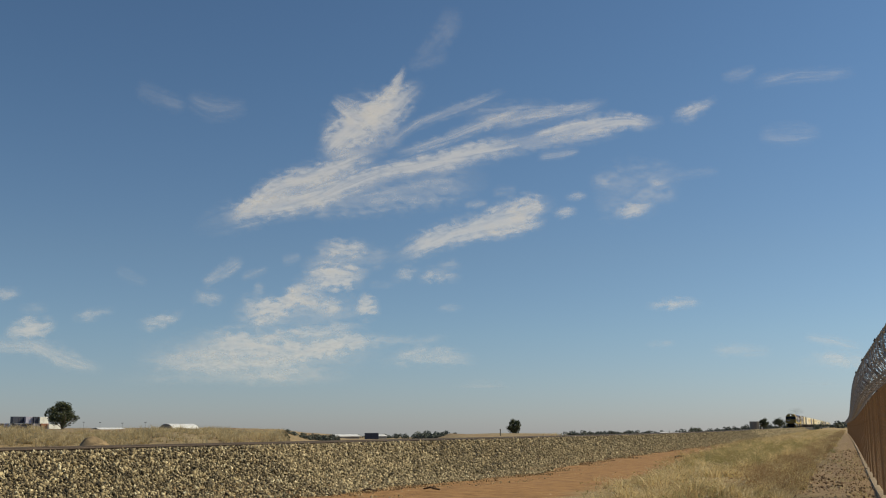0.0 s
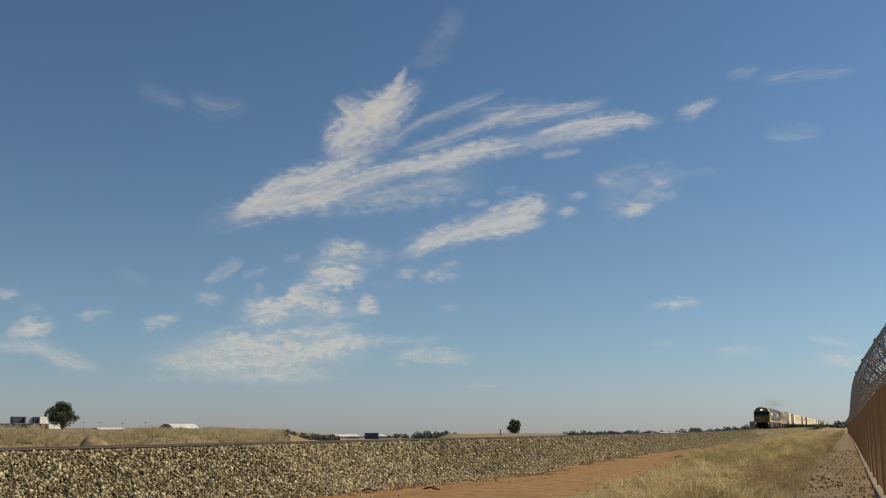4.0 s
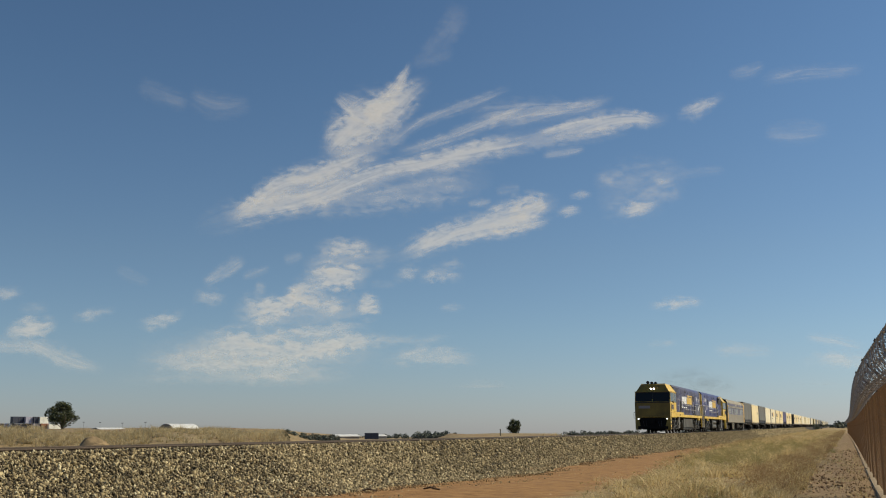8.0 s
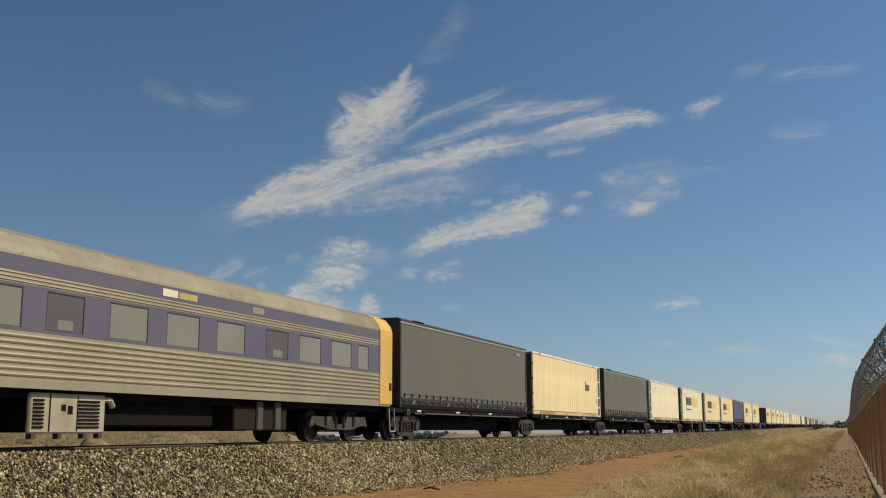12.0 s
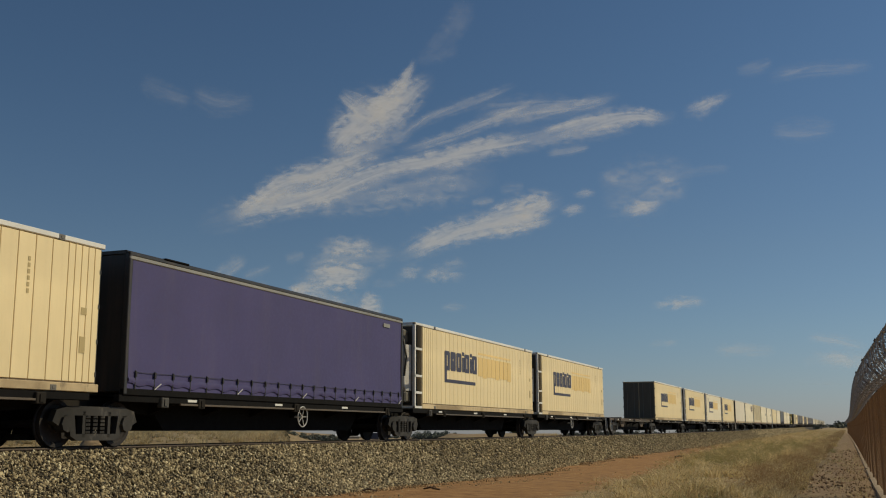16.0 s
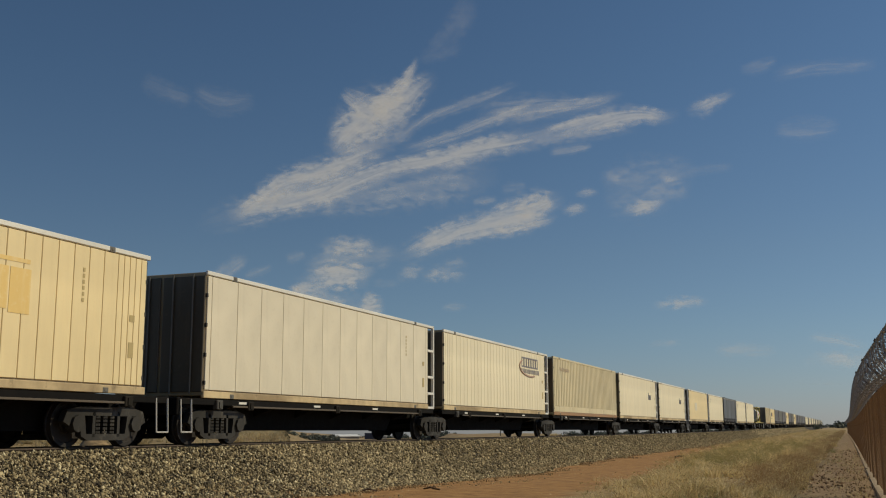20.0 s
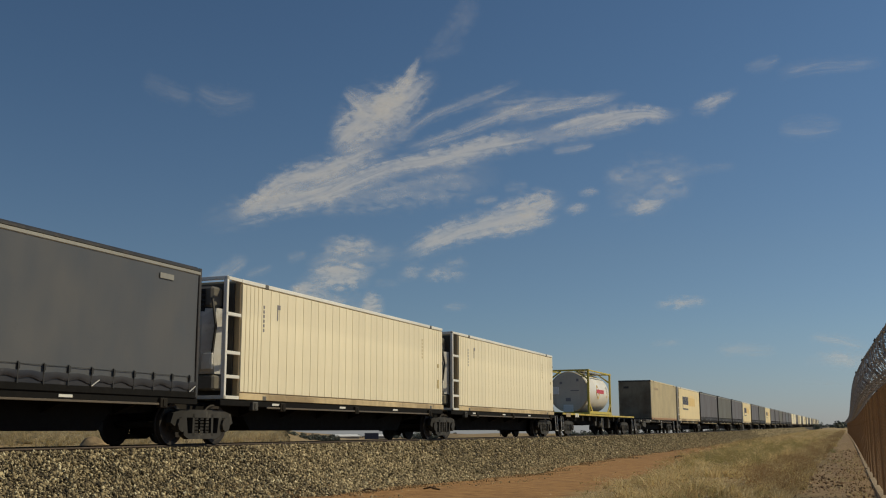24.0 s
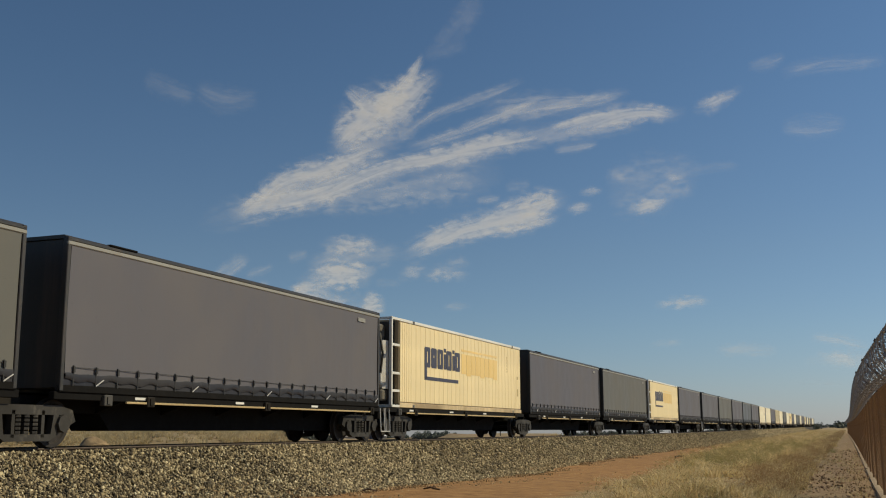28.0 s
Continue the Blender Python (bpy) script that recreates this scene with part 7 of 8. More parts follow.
o = part("drum", turned([(-1.8, 1.9), (1.8, 1.9)], (0, 0), 24), SHED_WALL, wt)
o.matrix_basis = Matrix.Translation((0, 0, 1.8)) @ Matrix.Rotation(radians(90), 4, "Y")
part("ladder", bent([(1.95, -0.4, 0), (1.95, -0.4, 3.8)], 0.05), FRAME_WHITE, wt)
part("pole", slab(2.6, 3.1, -0.2, 0.2, 0, 3.6, 0.02), FRAME_WHITE, wt, "white pole")
wt.location = (x, y, ground_z(x, y))
POSTWOOD = plain("post_wood", (0.07, 0.055, 0.04), 0.9)
for b, dist, h in ((32.35, 48, 0.95), (43.0, 40, 0.7), (17.9, 140, 0.9), (11.95, 150, 0.8), (11.3, 160, 0.8), (10.6, 170, 0.8), (8.4, 190, 0.9), (8.95, 185, 0.9), (28.2, 60, 0.8), (39.0, 46, 0.7)):
    x, y = polar(b, dist)
    p = tagged(new("marker_post"), "thin dark marker post beside the track", "post", "marker posts")
    part("shaft", slab(-0.05, 0.05, -0.05, 0.05, -0.3, h, 0.01), POSTWOOD, p)
    part("cap", slab(-0.07, 0.07, -0.07, 0.07, h, h + 0.05, 0.01), POSTWOOD, p)
    p.location = (x, y, max(ground_z(x, y), 0.5 if dist > 100 else -1))
MOUND = plain("mound_dirt", (0.255, 0.18, 0.092), 0.95, 0.0, 2.5, 0.5)
for b, dist, wide, high, seed in ((39.9, 49, 4.2, 1.75, 3), (41.2, 51, 2.8, 1.1, 9), (38.9, 56, 3.0, 0.8, 4), (28.9, 62, 2.4, 0.8, 5), (43.4, 56, 3.0, 0.75, 6)):
    x, y = polar(b, dist)
    vs, fs = [], []
    m = 26
    for i in range(m + 1):
        for k in range(m + 1):
            u, v = 2 * i / m - 1, 2 * k / m - 1
            r = min(1.0, math.hypot(u, v))
            z = high * (1 - r) ** 0.8 * (0.62 + 0.75 * noise.noise((u * 2.2, v * 2.2, seed)) + 0.30 * noise.noise((u * 7, v * 7, seed)) + 0.20 * noise.noise((u * 15, v * 15, seed))) - 0.4 * r
            vs.append((x + u * wide, y + v * wide, ground_z(x, y) * 0.6 + z))
    for i in range(m):
        for k in range(m):
            a = i * (m + 1) + k
            fs.append((a, a + 1, a + m + 2, a + m + 1))
    joined("dirt_mound", vs, fs, MOUND, "heap of brown dirt beyond the track", "mound", "structure", True)


# ---- high thin cloud, drifting ----
LAYER = 200.0
CLOUDS = []


def cloud_material():
    """Ice cloud: soft across its width, drawn out in fibres along its length, broken by larger tufts."""
    n = Nodes("ice_cloud")
    uv = n.put("UVMap")
    sep = n.put("SeparateXYZ")
    n.link(uv.outputs[0], sep.inputs[0])
    info = n.put("ObjectInfo")
    shift = n.put("CombineXYZ")
    n.link(n.calc("MULTIPLY", info.outputs["Random"], 57.0), shift.inputs[2])
    at = n.put("VectorMath")
    at.operation = "ADD"
    n.link(uv.outputs[0], at.inputs[0])
    n.link(shift.outputs[0], at.inputs[1])
    place, wisp, fade = (n.put("Attribute") for _ in range(3))
    place.attribute_name, wisp.attribute_name, fade.attribute_name = "sky_place", "wispy", "fade"
    spread = n.put("Mapping", Scale=(0.75, 1.5, 1.0))
    n.link(place.outputs["Vector"], spread.inputs[0])
    heaps = n.noise(spread.outputs[0], 1.5, 3.0, 0.5, 0.4)
    warp = n.put("Mapping", Scale=(0.75, 2.5, 1.0))
    n.link(at.outputs[0], warp.inputs[0])
    fibre = n.noise(warp.outputs[0], 1.0, 3.0, 0.5, 0.9)
    grain = n.mix(wisp.outputs["Fac"], heaps, fibre)
    ragged = n.noise(spread.outputs[0], 2.2, 2.5, 0.5, 0.4)
    v = n.calc("ADD", sep.outputs[1], n.calc("MULTIPLY", n.calc("SUBTRACT", ragged, 0.5), n.calc("SUBTRACT", 2.0, n.calc("MULTIPLY", wisp.outputs["Fac"], 1.15))))
    edge = n.calc("SUBTRACT", 1.0, n.calc("POWER", n.calc("ABSOLUTE", v), 2.0))
    rim = n.calc("SUBTRACT", 1.0, n.calc("POWER", n.calc("ABSOLUTE", sep.outputs[1]), 4.0))
    across = n.calc("MULTIPLY", n.calc("POWER", n.calc("MAXIMUM", edge, 0.0), 2.1), rim)
    body = n.calc("MULTIPLY", across, fade.outputs["Fac"])
    uneven = n.calc("MULTIPLY", n.calc("SUBTRACT", grain, 0.52), 1.7)
    held = n.calc("MULTIPLY", uneven, n.ramp(body, [(0.0, 0.0), (0.30, 0.55), (0.7, 1.0)]))
    dens = n.ramp(n.calc("ADD", body, held), [(0.0, 0.0), (0.18, 0.06), (0.45, 0.25), (0.72, 0.48), (0.95, 0.62)])
    clear = n.put("BsdfTransparent")
    lit = n.put("BsdfTranslucent", Color=(0.95, 0.95, 0.95, 1))
    diff = n.put("BsdfDiffuse", Color=(0.95, 0.95, 0.95, 1))
    both = n.put("MixShader", Fac=0.35)
    n.link(lit.outputs[0], both.inputs[1])
    n.link(diff.outputs[0], both.inputs[2])
    mixer = n.put("MixShader")
    n.link(dens, mixer.inputs[0])
    n.link(clear.outputs[0], mixer.inputs[1])
    n.link(both.outputs[0], mixer.inputs[2])
    n.link(mixer.outputs[0], n.out.inputs[0])
    return n.m


ICE = cloud_material()
FLAT_KINDS = ("bank", "patch", "fleck")
WISPY = {"bank": 0.35, "patch": 0.15, "fleck": 0.4, "plume": 0.7, "core": 0.7, "tuft": 0.4, "head": 0.4, "veil": 0.6}


def cirrus(kind, thick, spine, owner, height):
    """A thin sheet of ice cloud on the cloud layer, along a line of (bearing, height above the horizon, half width) in degrees."""
    n, m = 40, 10
    pts = [Vector(p) for p in spine]
    cum = [0.0]
    for a, b in zip(pts, pts[1:]):
        cum.append(cum[-1] + math.hypot(b.x - a.x, b.y - a.y))
    vs, uvs, fade, where = [], [], [], []
    for i in range(n + 1):
        d = cum[-1] * i / n
        k = max(0, min(len(pts) - 2, sum(c <= d for c in cum) - 1))
        t = (d - cum[k]) / (cum[k + 1] - cum[k])
        p0, p1, p2, p3 = pts[max(k - 1, 0)], pts[k], pts[k + 1], pts[min(k + 2, len(pts) - 1)]
        p = 0.5 * (2 * p1 + (p2 - p0) * t + (2 * p0 - 5 * p1 + 4 * p2 - p3) * t * t + (3 * p1 - p0 - 3 * p2 + p3) * t ** 3)
        g = 0.5 * ((p2 - p0) + 2 * t * (2 * p0 - 5 * p1 + 4 * p2 - p3) + 3 * t * t * (3 * p1 - p0 - 3 * p2 + p3))
        g = Vector((g.x, g.y, 0)).normalized()
        for j in range(m + 1):
            v = 2 * j / m - 1
            w = max(p.z, 0.08) * (1.65 if kind in ("plume", "finger") else 1.9)
            b, e = (p.x, p.y + w * v) if kind in FLAT_KINDS else (p.x - g.y * w * v, p.y + g.x * w * v)
            e = max(1.6, e)
            x, y = polar(b, height / math.tan(radians(e)))
            vs.append((x, y, EYE.z + height))
            where.append((b, e, 0.0))
            uvs.append((d * 0.42, v))
            end = {"bank": 0.3, "patch": 0.38, "fleck": 0.4, "tuft": 0.4}.get(kind, 0.24)
            fade.append(thick * (1.2 if kind == "bank" else 1.0) * smooth(-0.02, end, i / n) * (1 - smooth(1 - end, 1.02, i / n)))
    fs = []
    for i in range(n):
        for j in range(m):
            a = i * (m + 1) + j
            fs.append((a, a + 1, a + m + 2, a + m + 1))
    base = owner.location
    c = joined(kind, np.asarray(vs) - np.asarray(base), fs, ICE, smooth_it=True, parent=owner)
    layer = c.data.uv_layers.new(name="UVMap")
    order = np.zeros(len(c.data.loops), np.int32)
    c.data.loops.foreach_get("vertex_index", order)
    layer.data.foreach_set("uv", np.asarray(uvs, np.float32)[order].ravel())
    for name, kind_of, field, values in (("fade", "FLOAT", "value", fade), ("sky_place", "FLOAT_VECTOR", "vector", where), ("wispy", "FLOAT", "value", [WISPY.get(kind, 0.85)] * len(vs))):
        a = c.data.attributes.new(name, kind_of, "POINT")
        a.data.foreach_set(field, np.asarray(values, np.float32).ravel())
    return c


def cloud(label, sheets):
    c = tagged(new("cloud"), label, "cloud", "clouds")
    height = LAYER + 0.8 * len(CLOUDS)
    b, e, _ = sheets[0][2][len(sheets[0][2]) // 2]
    x, y = polar(b, height / math.tan(radians(e)))
    c.location = (x, y, EYE.z + height)
    for i, (kind, thick, spine) in enumerate(sheets):
        cirrus(kind, thick, spine, c, height + 0.04 * i)
    CLOUDS.append(c)


cloud("thin white broad streaked cloud with a torn plume rising from it", (
    ("streak", 0.88, ((34.66, 10.63, 0.28), (33.39, 11.22, 0.59), (31.73, 11.71, 0.62), (29.90, 12.17, 0.56), (28.35, 12.64, 0.53), (26.79, 13.17, 0.53), (25.22, 13.81, 0.47), (23.64, 14.26, 0.40), (21.72, 14.57, 0.47), (18.84, 15.23, 0.56), (16.60, 15.69, 0.53), (14.53, 16.18, 0.50))),
    ("streak", 0.86, ((33.09, 11.20, 0.31), (31.44, 12.24, 0.47), (30.08, 13.20, 0.56), (28.53, 13.74, 0.56), (26.81, 14.33, 0.53), (25.55, 14.85, 0.43), (24.12, 15.36, 0.19))),
    ("streak", 0.80, ((16.28, 15.68, 0.31), (14.53, 16.12, 0.53), (12.46, 16.47, 0.53), (10.58, 16.59, 0.37), (9.34, 16.40, 0.28), (8.53, 16.62, 0.19))),
    ("core", 0.38, ((31.74, 11.86, 0.25), (29.91, 12.75, 0.68), (28.05, 13.32, 0.75), (26.17, 13.85, 0.56))),
    ("veil", 0.46, ((30.82, 11.83, 0.31), (28.65, 12.14, 0.53), (26.15, 12.44, 0.68), (23.00, 13.09, 0.87), (20.13, 13.52, 0.87), (18.22, 13.69, 0.37))),
    ("plume", 0.88, ((27.89, 14.61, 0.37), (26.90, 15.86, 0.99), (25.57, 16.81, 1.24), (24.30, 17.38, 1.12), (23.17, 18.18, 0.75), (21.98, 18.97, 0.31))),
    ("finger", 0.85, ((25.57, 16.53, 0.56), (24.56, 17.61, 0.62), (23.76, 18.66, 0.34), (23.05, 19.87, 0.16))),
    ("finger", 0.62, ((24.93, 16.54, 0.62), (26.28, 17.40, 0.59), (27.32, 18.04, 0.28))),
    ("veil", 0.42, ((27.61, 14.80, 0.75), (26.19, 15.39, 0.93), (24.29, 16.09, 0.75), (23.17, 16.87, 0.43))),
    ("strand", 0.40, ((23.96, 15.67, 0.19), (22.53, 16.66, 0.25), (20.76, 17.33, 0.28), (19.14, 17.84, 0.28), (17.33, 18.51, 0.19))),
    ("strand", 0.52, ((23.96, 14.99, 0.22), (21.08, 15.80, 0.28), (18.99, 16.59, 0.31), (17.22, 17.14, 0.31), (15.77, 17.68, 0.19))),
    ("strand", 0.48, ((18.51, 16.46, 0.25), (15.62, 17.07, 0.34), (13.39, 17.38, 0.31), (11.54, 17.72, 0.16))),
    ("strand", 0.36, ((19.79, 16.87, 0.37), (17.86, 17.15, 0.50), (15.61, 17.40, 0.43), (13.70, 17.30, 0.25))),
    ("strand", 0.40, ((15.66, 14.81, 0.16), (14.24, 14.98, 0.22), (13.19, 15.16, 0.12))),
    ("strand", 0.40, ((17.25, 15.39, 0.31), (14.70, 15.70, 0.37), (12.17, 15.91, 0.31), (10.60, 16.07, 0.16))),
))
cloud("thin white small torn tuft of ice cloud", (
    ("tuft", 0.62, ((8.32, 16.66, 0.19), (7.39, 16.78, 0.37), (6.56, 17.08, 0.28), (5.57, 17.53, 0.16))),
    ("wisp", 0.30, ((5.43, 18.52, 0.19), (4.37, 18.57, 0.28), (3.46, 18.86, 0.16))),
))
cloud("thin white faint long wisp of ice cloud", (
    ("wisp", 0.27, ((3.80, 18.08, 0.25), (1.73, 18.22, 0.31), (0.01, 18.15, 0.28), (-1.54, 18.13, 0.22))),
    ("wisp", 0.30, ((3.66, 15.37, 0.25), (1.98, 15.28, 0.47), (0.35, 15.28, 0.25))),
))
cloud("thin white ragged slanting streak of ice cloud", (
    ("streak", 0.95, ((23.92, 9.25, 0.28), (22.73, 9.81, 0.50), (21.09, 10.55, 0.56), (19.20, 11.01, 0.59), (17.30, 11.57, 0.75), (15.87, 12.04, 0.68), (14.61, 12.44, 0.25))),
    ("fork", 0.60, ((18.88, 10.85, 0.25), (16.99, 11.01, 0.31), (15.17, 11.29, 0.19))),
    ("head", 0.70, ((17.61, 11.61, 0.37), (16.19, 12.11, 0.56), (15.24, 12.27, 0.31))),
    ("tuft", 0.60, ((14.94, 11.74, 0.16), (14.16, 11.82, 0.25), (13.34, 11.85, 0.12))),
    ("tuft", 0.50, ((14.20, 12.62, 0.12), (13.51, 12.66, 0.19), (12.82, 12.70, 0.12))),
    ("wisp", 0.36, ((19.82, 12.25, 0.12), (19.03, 12.37, 0.19), (18.39, 12.45, 0.12))),
    ("wisp", 0.26, ((18.23, 12.95, 0.19), (17.44, 13.09, 0.25), (16.80, 13.14, 0.16))),
))
cloud("thin white soft patch of ice cloud with bright flecks", (
    ("veil", 0.30, ((12.73, 12.57, 0.81), (10.71, 12.86, 1.18), (8.85, 13.38, 0.87), (7.61, 13.86, 0.37))),
    ("fleck", 0.80, ((11.67, 11.65, 0.19), (10.19, 11.84, 0.31), (9.02, 12.12, 0.16))),
    ("fleck", 0.36, ((12.86, 13.43, 0.22), (11.86, 13.52, 0.31), (11.05, 13.67, 0.16))),
    ("fleck", 0.34, ((10.72, 12.56, 0.22), (9.19, 12.55, 0.28), (7.86, 12.33, 0.16))),
    ("fleck", 0.40, ((9.71, 13.24, 0.12), (9.10, 13.24, 0.16), (8.37, 13.27, 0.09))),
    ("wisp", 0.20, ((8.23, 13.53, 0.19), (7.02, 13.61, 0.22), (5.67, 13.65, 0.16))),
))
cloud("thin white broken heap of soft white cloud", (
    ("patch", 0.72, ((28.36, 9.87, 0.19), (27.06, 9.95, 0.37), (25.81, 9.91, 0.40), (24.62, 9.98, 0.25))),
    ("patch", 0.95, ((29.19, 8.13, 0.22), (27.96, 8.28, 0.53), (26.57, 8.36, 0.62), (25.48, 8.46, 0.56), (24.92, 8.62, 0.25))),
    ("veil", 0.42, ((28.89, 8.78, 0.37), (27.35, 9.15, 0.62), (25.49, 9.23, 0.56), (23.61, 9.68, 0.28))),
    ("patch", 0.90, ((32.54, 6.58, 0.25), (31.58, 6.44, 0.65), (30.37, 6.46, 0.59), (28.86, 7.10, 0.50), (27.78, 6.87, 0.25))),
    ("patch", 0.72, ((30.08, 6.96, 0.25), (29.02, 7.40, 0.62), (27.94, 7.17, 0.56), (27.01, 7.27, 0.25))),
    ("patch", 0.72, ((28.08, 6.56, 0.25), (27.25, 6.66, 0.43), (26.39, 6.88, 0.22))),
    ("patch", 0.80, ((25.95, 6.57, 0.22), (25.21, 6.76, 0.56), (24.34, 6.58, 0.25))),
    ("patch", 0.34, ((31.48, 7.30, 0.22), (31.06, 7.52, 0.40), (30.64, 7.50, 0.22))),
    ("veil", 0.35, ((32.76, 5.97, 0.28), (30.36, 6.16, 0.62), (27.31, 6.50, 0.68), (24.84, 6.83, 0.43))),
))
cloud("thin white long low bank of hazy cloud", (
    ("bank", 0.72, ((35.63, 3.97, 0.28), (33.89, 4.41, 0.62), (32.12, 4.62, 0.71), (30.32, 4.46, 0.62), (28.50, 4.29, 0.47), (26.67, 4.67, 0.56), (24.82, 4.80, 0.37), (22.97, 4.98, 0.19))),
    ("bank", 0.52, ((37.75, 3.40, 0.28), (35.33, 3.67, 0.47), (32.09, 3.53, 0.53), (29.38, 3.31, 0.50), (26.64, 3.02, 0.25))),
    ("bank", 0.55, ((31.84, 5.04, 0.16), (29.73, 5.19, 0.25), (27.90, 5.33, 0.31), (26.37, 5.65, 0.25), (24.83, 5.60, 0.16))),
    ("bank", 0.30, ((38.42, 2.69, 0.25), (34.71, 2.85, 0.28), (30.27, 2.76, 0.28), (25.42, 2.90, 0.19))),
    ("veil", 0.30, ((37.65, 4.23, 0.37), (32.70, 4.07, 1.06), (27.88, 4.11, 1.06), (23.58, 4.31, 0.43))),
))
cloud("thin white faint low bank of cloud", (
    ("bank", 0.40, ((24.50, 3.60, 0.25), (22.66, 4.06, 0.43), (20.80, 4.06, 0.47), (18.95, 3.81, 0.22))),
    ("bank", 0.26, ((25.44, 4.98, 0.16), (22.97, 4.89, 0.22), (20.49, 5.10, 0.16))),
    ("bank", 0.28, ((20.81, 1.92, 0.31), (18.96, 2.16, 0.43), (16.82, 1.90, 0.31))),
))
cloud("thin white small ragged bank of cloud", (
    ("bank", 0.68, ((43.94, 4.82, 0.25), (42.82, 5.17, 0.50), (41.88, 5.29, 0.40), (41.24, 5.48, 0.19))),
    ("streak", 0.58, ((43.06, 4.68, 0.25), (41.96, 4.28, 0.37), (40.98, 3.78, 0.43), (39.85, 3.37, 0.28), (38.87, 3.18, 0.16))),
    ("bank", 0.34, ((44.74, 4.29, 0.31), (43.43, 4.32, 0.37), (41.81, 4.14, 0.25))),
))
cloud("thin white faint small patch of cloud", (
    ("patch", 0.40, ((44.79, 6.86, 0.22), (43.81, 6.93, 0.28), (42.96, 7.00, 0.19))),
    ("patch", 0.26, ((43.29, 6.18, 0.19), (42.48, 6.27, 0.25), (41.72, 6.30, 0.16))),
))
cloud("thin white small slanting wisp of cloud", (
    ("patch", 0.44, ((40.68, 5.79, 0.16), (39.71, 6.00, 0.28), (38.46, 6.33, 0.16))),
))
cloud("thin white small torn wisp of cloud", (
    ("patch", 0.55, ((37.49, 5.56, 0.19), (36.51, 5.70, 0.34), (35.71, 5.90, 0.31), (34.91, 6.28, 0.16))),
    ("wisp", 0.18, ((38.57, 8.49, 0.19), (37.83, 8.07, 0.25), (36.89, 7.75, 0.16))),
))
cloud("thin white curling small wisp of cloud", (
    ("wisp", 0.50, ((34.08, 7.78, 0.19), (33.14, 8.41, 0.31), (32.50, 8.85, 0.34), (31.90, 9.24, 0.19))),
    ("patch", 0.48, ((34.70, 6.98, 0.22), (33.75, 7.12, 0.37), (32.74, 7.03, 0.19))),
    ("wisp", 0.30, ((32.08, 8.20, 0.16), (31.33, 8.46, 0.19), (30.58, 8.78, 0.12))),
    ("wisp", 0.28, ((29.88, 9.10, 0.19), (29.27, 9.30, 0.25), (28.79, 9.49, 0.12))),
))
cloud("thin white scattered small flecks of cloud", (
    ("patch", 0.42, ((23.92, 8.32, 0.22), (22.98, 8.57, 0.34), (22.20, 8.69, 0.19))),
    ("patch", 0.52, ((22.51, 8.38, 0.22), (21.41, 8.48, 0.34), (19.85, 8.31, 0.19))),
    ("patch", 0.30, ((21.41, 9.00, 0.19), (20.63, 9.06, 0.25), (19.84, 8.93, 0.16))),
    ("patch", 0.34, ((21.35, 6.65, 0.12), (20.64, 6.68, 0.19), (19.79, 6.67, 0.12))),
    ("patch", 0.22, ((25.16, 7.91, 0.16), (24.48, 7.94, 0.19), (23.60, 7.95, 0.12))),
))
cloud("thin white short bright bar of cloud", (
    ("patch", 0.62, ((10.01, 6.59, 0.16), (8.51, 6.70, 0.25), (6.86, 6.74, 0.16))),
    ("patch", 0.30, ((10.09, 4.50, 0.12), (9.19, 4.57, 0.19), (8.30, 4.62, 0.12))),
))
cloud("thin white faint low wisps of cloud", (
    ("bank", 0.40, ((2.33, 3.51, 0.19), (0.41, 3.55, 0.37), (-1.72, 3.40, 0.28), (-3.79, 3.34, 0.19))),
    ("streak", 0.36, ((1.98, 4.72, 0.19), (0.62, 4.53, 0.25), (-0.97, 4.08, 0.19))),
    ("bank", 0.28, ((6.71, 4.13, 0.19), (5.41, 4.17, 0.28), (3.42, 4.06, 0.19))),
    ("bank", 0.22, ((3.27, 1.78, 0.31), (1.60, 1.90, 0.43), (-0.55, 1.73, 0.31))),
))
cloud("thin white very faint wisp of high cloud", (
    ("wisp", 0.20, ((38.03, 18.06, 0.31), (36.81, 17.58, 0.43), (35.28, 17.16, 0.31))),
    ("wisp", 0.22, ((35.31, 17.75, 0.37), (33.76, 17.20, 0.53), (31.91, 17.37, 0.31))),
))
cloud("thin white very faint rising wisp of high cloud", (
    ("wisp", 0.22, ((22.44, 20.00, 0.37), (21.56, 20.81, 0.50), (20.67, 21.85, 0.56), (20.41, 23.03, 0.43))),
    ("wisp", 0.16, ((23.02, 19.81, 0.25), (21.72, 20.12, 0.31), (20.58, 20.42, 0.25))),
))


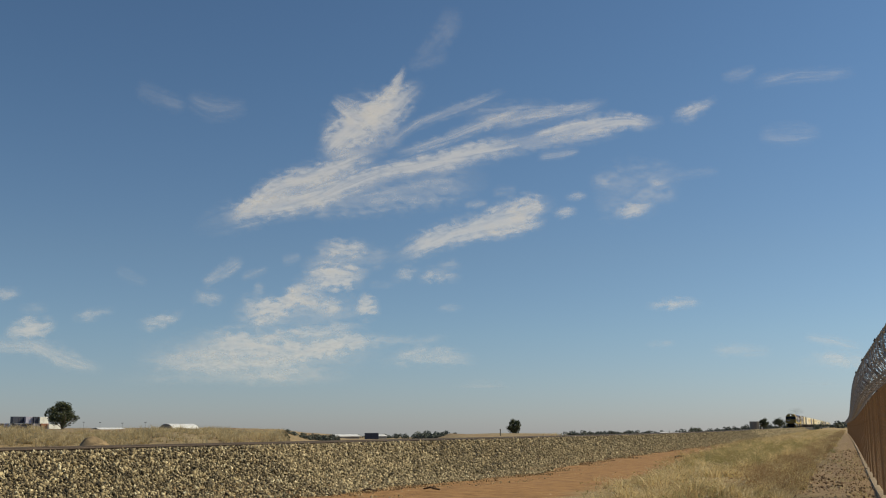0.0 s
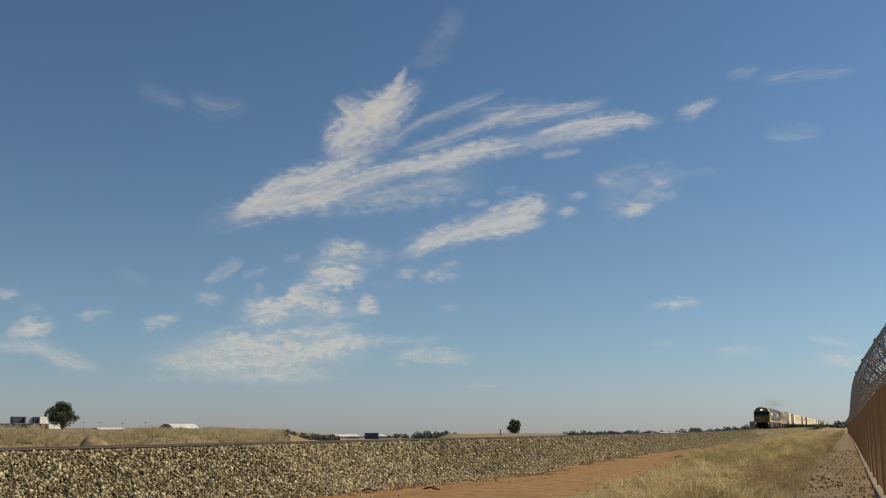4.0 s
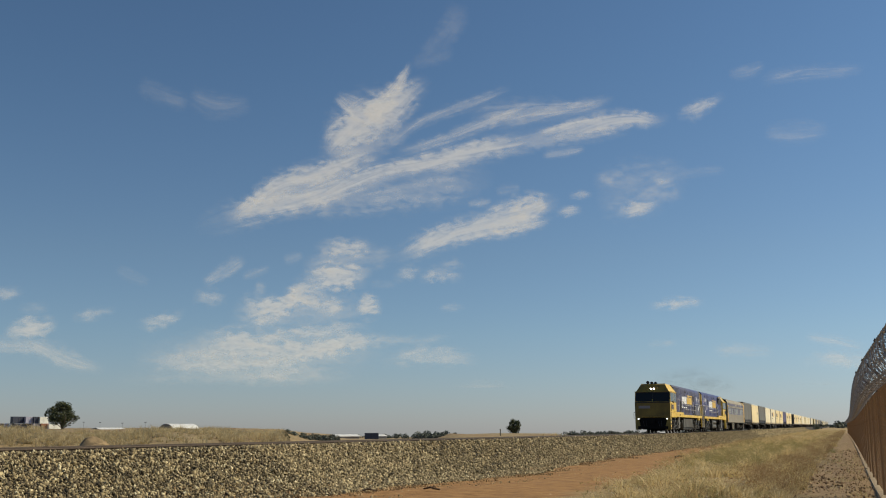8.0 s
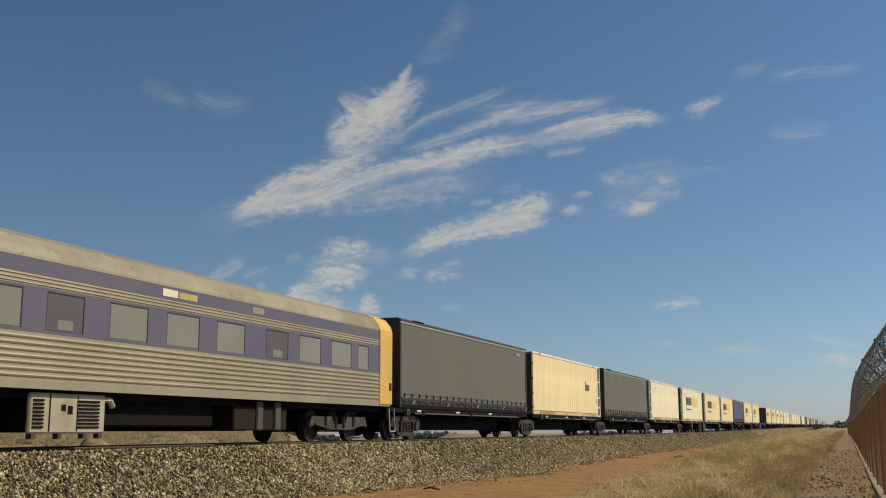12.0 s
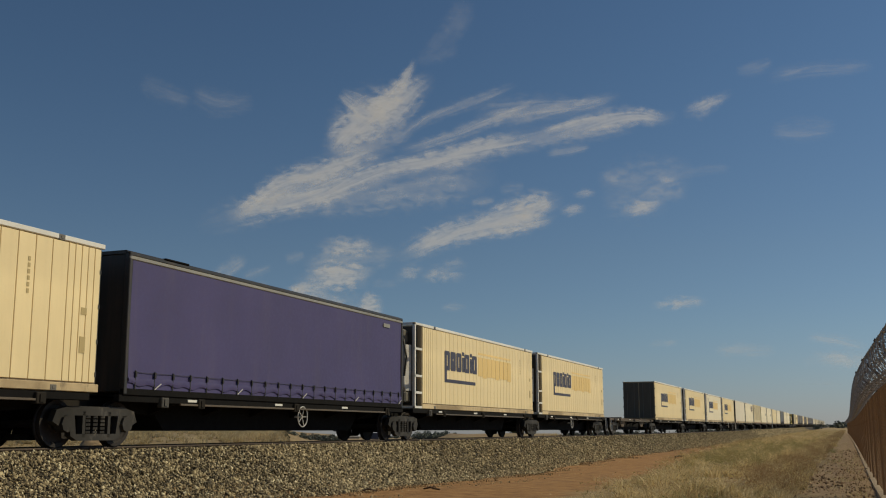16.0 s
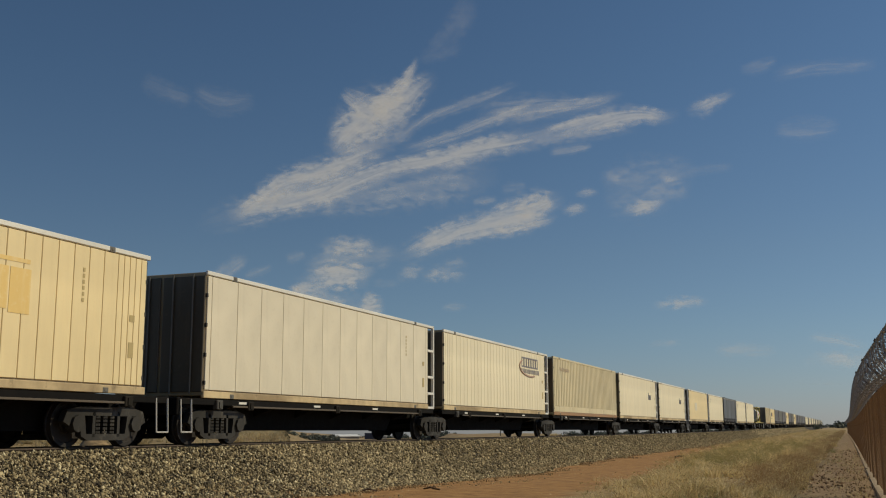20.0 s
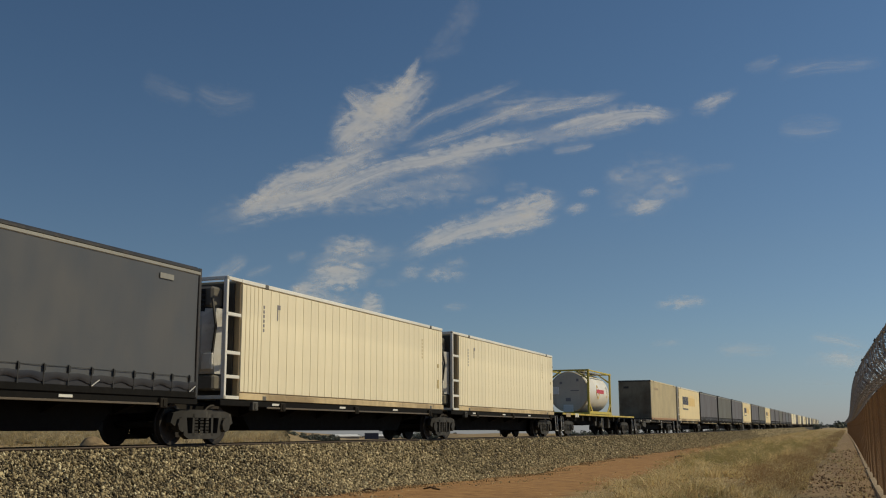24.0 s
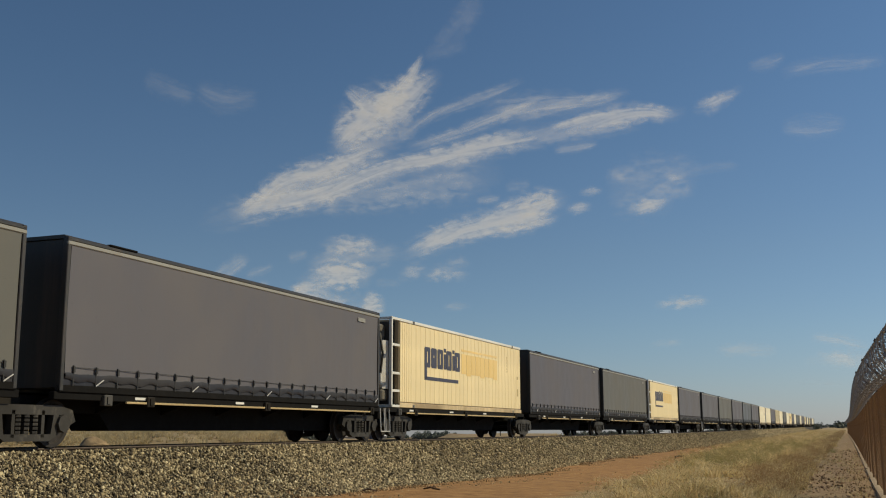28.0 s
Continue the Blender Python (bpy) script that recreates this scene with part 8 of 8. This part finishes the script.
# ---- exhaust over the locomotives ----
def smoke_material():
    n = Nodes("thin_exhaust")
    uv = n.put("UVMap")
    sep = n.put("SeparateXYZ")
    n.link(uv.outputs[0], sep.inputs[0])
    r2 = n.calc("ADD", n.calc("MULTIPLY", sep.outputs[0], sep.outputs[0]), n.calc("MULTIPLY", sep.outputs[1], sep.outputs[1]))
    info = n.put("ObjectInfo")
    at = n.put("VectorMath")
    at.operation = "ADD"
    n.link(uv.outputs[0], at.inputs[0])
    n.link(info.outputs["Random"], at.inputs[1])
    curls = n.noise(at.outputs[0], 2.2, 5.0, 0.55, 0.6)
    body = n.calc("MAXIMUM", n.calc("SUBTRACT", 1.0, r2), 0.0)
    dens = n.calc("MULTIPLY", n.calc("MULTIPLY", body, body), n.ramp(curls, [(0.35, 0.02), (0.7, 0.16)]))
    clear = n.put("BsdfTransparent")
    soot = n.put("BsdfDiffuse", Color=(0.10, 0.095, 0.09, 1))
    mixer = n.put("MixShader")
    n.link(dens, mixer.inputs[0])
    n.link(clear.outputs[0], mixer.inputs[1])
    n.link(soot.outputs[0], mixer.inputs[2])
    n.link(mixer.outputs[0], n.out.inputs[0])
    return n.m


SMOKE = smoke_material()


def exhaust(q, high):
    e = tagged(new("exhaust_smoke"), "faint brown exhaust haze trailing over the locomotive", "smoke", "exhaust of the locomotives")
    for i in range(2):
        wide, up = 4.0 + 2.5 * i, 1.0 + 0.5 * i
        me = bpy.data.meshes.new("puff")
        m = 8
        me.from_pydata([(0.5 * (a / m * 2 - 1) * wide * 0.8, (a / m * 2 - 1) * wide * 0.75, (b / m * 2 - 1) * up + 0.15 * math.sin(a * 1.3 + i)) for a in range(m + 1) for b in range(m + 1)], [],
                       [(a * (m + 1) + b, (a + 1) * (m + 1) + b, (a + 1) * (m + 1) + b + 1, a * (m + 1) + b + 1) for a in range(m) for b in range(m)])
        layer = me.uv_layers.new(name="UVMap")
        for lp in me.loops:
            a, b = divmod(lp.vertex_index, m + 1)
            layer.data[lp.index].uv = (a / m * 2 - 1, b / m * 2 - 1)
        me.materials.append(SMOKE)
        o = new("puff", me)
        o.parent = e
        o.location = (0.9 * i, 2.0 + 6.5 * i, high + 0.75 + 0.5 * i)
    return rolling(e, q, 12.0)


exhaust(351.5, 4.1)
exhaust(372.0, 4.1)


# ---- what moves ----
def motions():
    for thing, q, length in MOVING:
        rows = []
        for k in range(29):
            s = q - SPEED * k
            a, b = on_track(s, LIFT), on_track(s + length, LIFT)
            d = b - a
            rows.append((float(k), Matrix.Translation(a) @ Euler((math.atan2(d.z, d.y), 0, -math.atan2(d.x, d.y))).to_matrix().to_4x4()))
        walk(thing, rows)
    drift = Vector((math.sin(PAN), -math.cos(PAN), 0)) * 0.0935 * LAYER + Vector((math.cos(PAN), math.sin(PAN), 0)) * 0.0509 * LAYER
    for c in CLOUDS:
        at = c.location.copy()
        walk(c, [(0.0, Matrix.Translation(at)), (14.0, Matrix.Translation(at + drift * 0.5)), (28.0, Matrix.Translation(at + drift))])


motions()
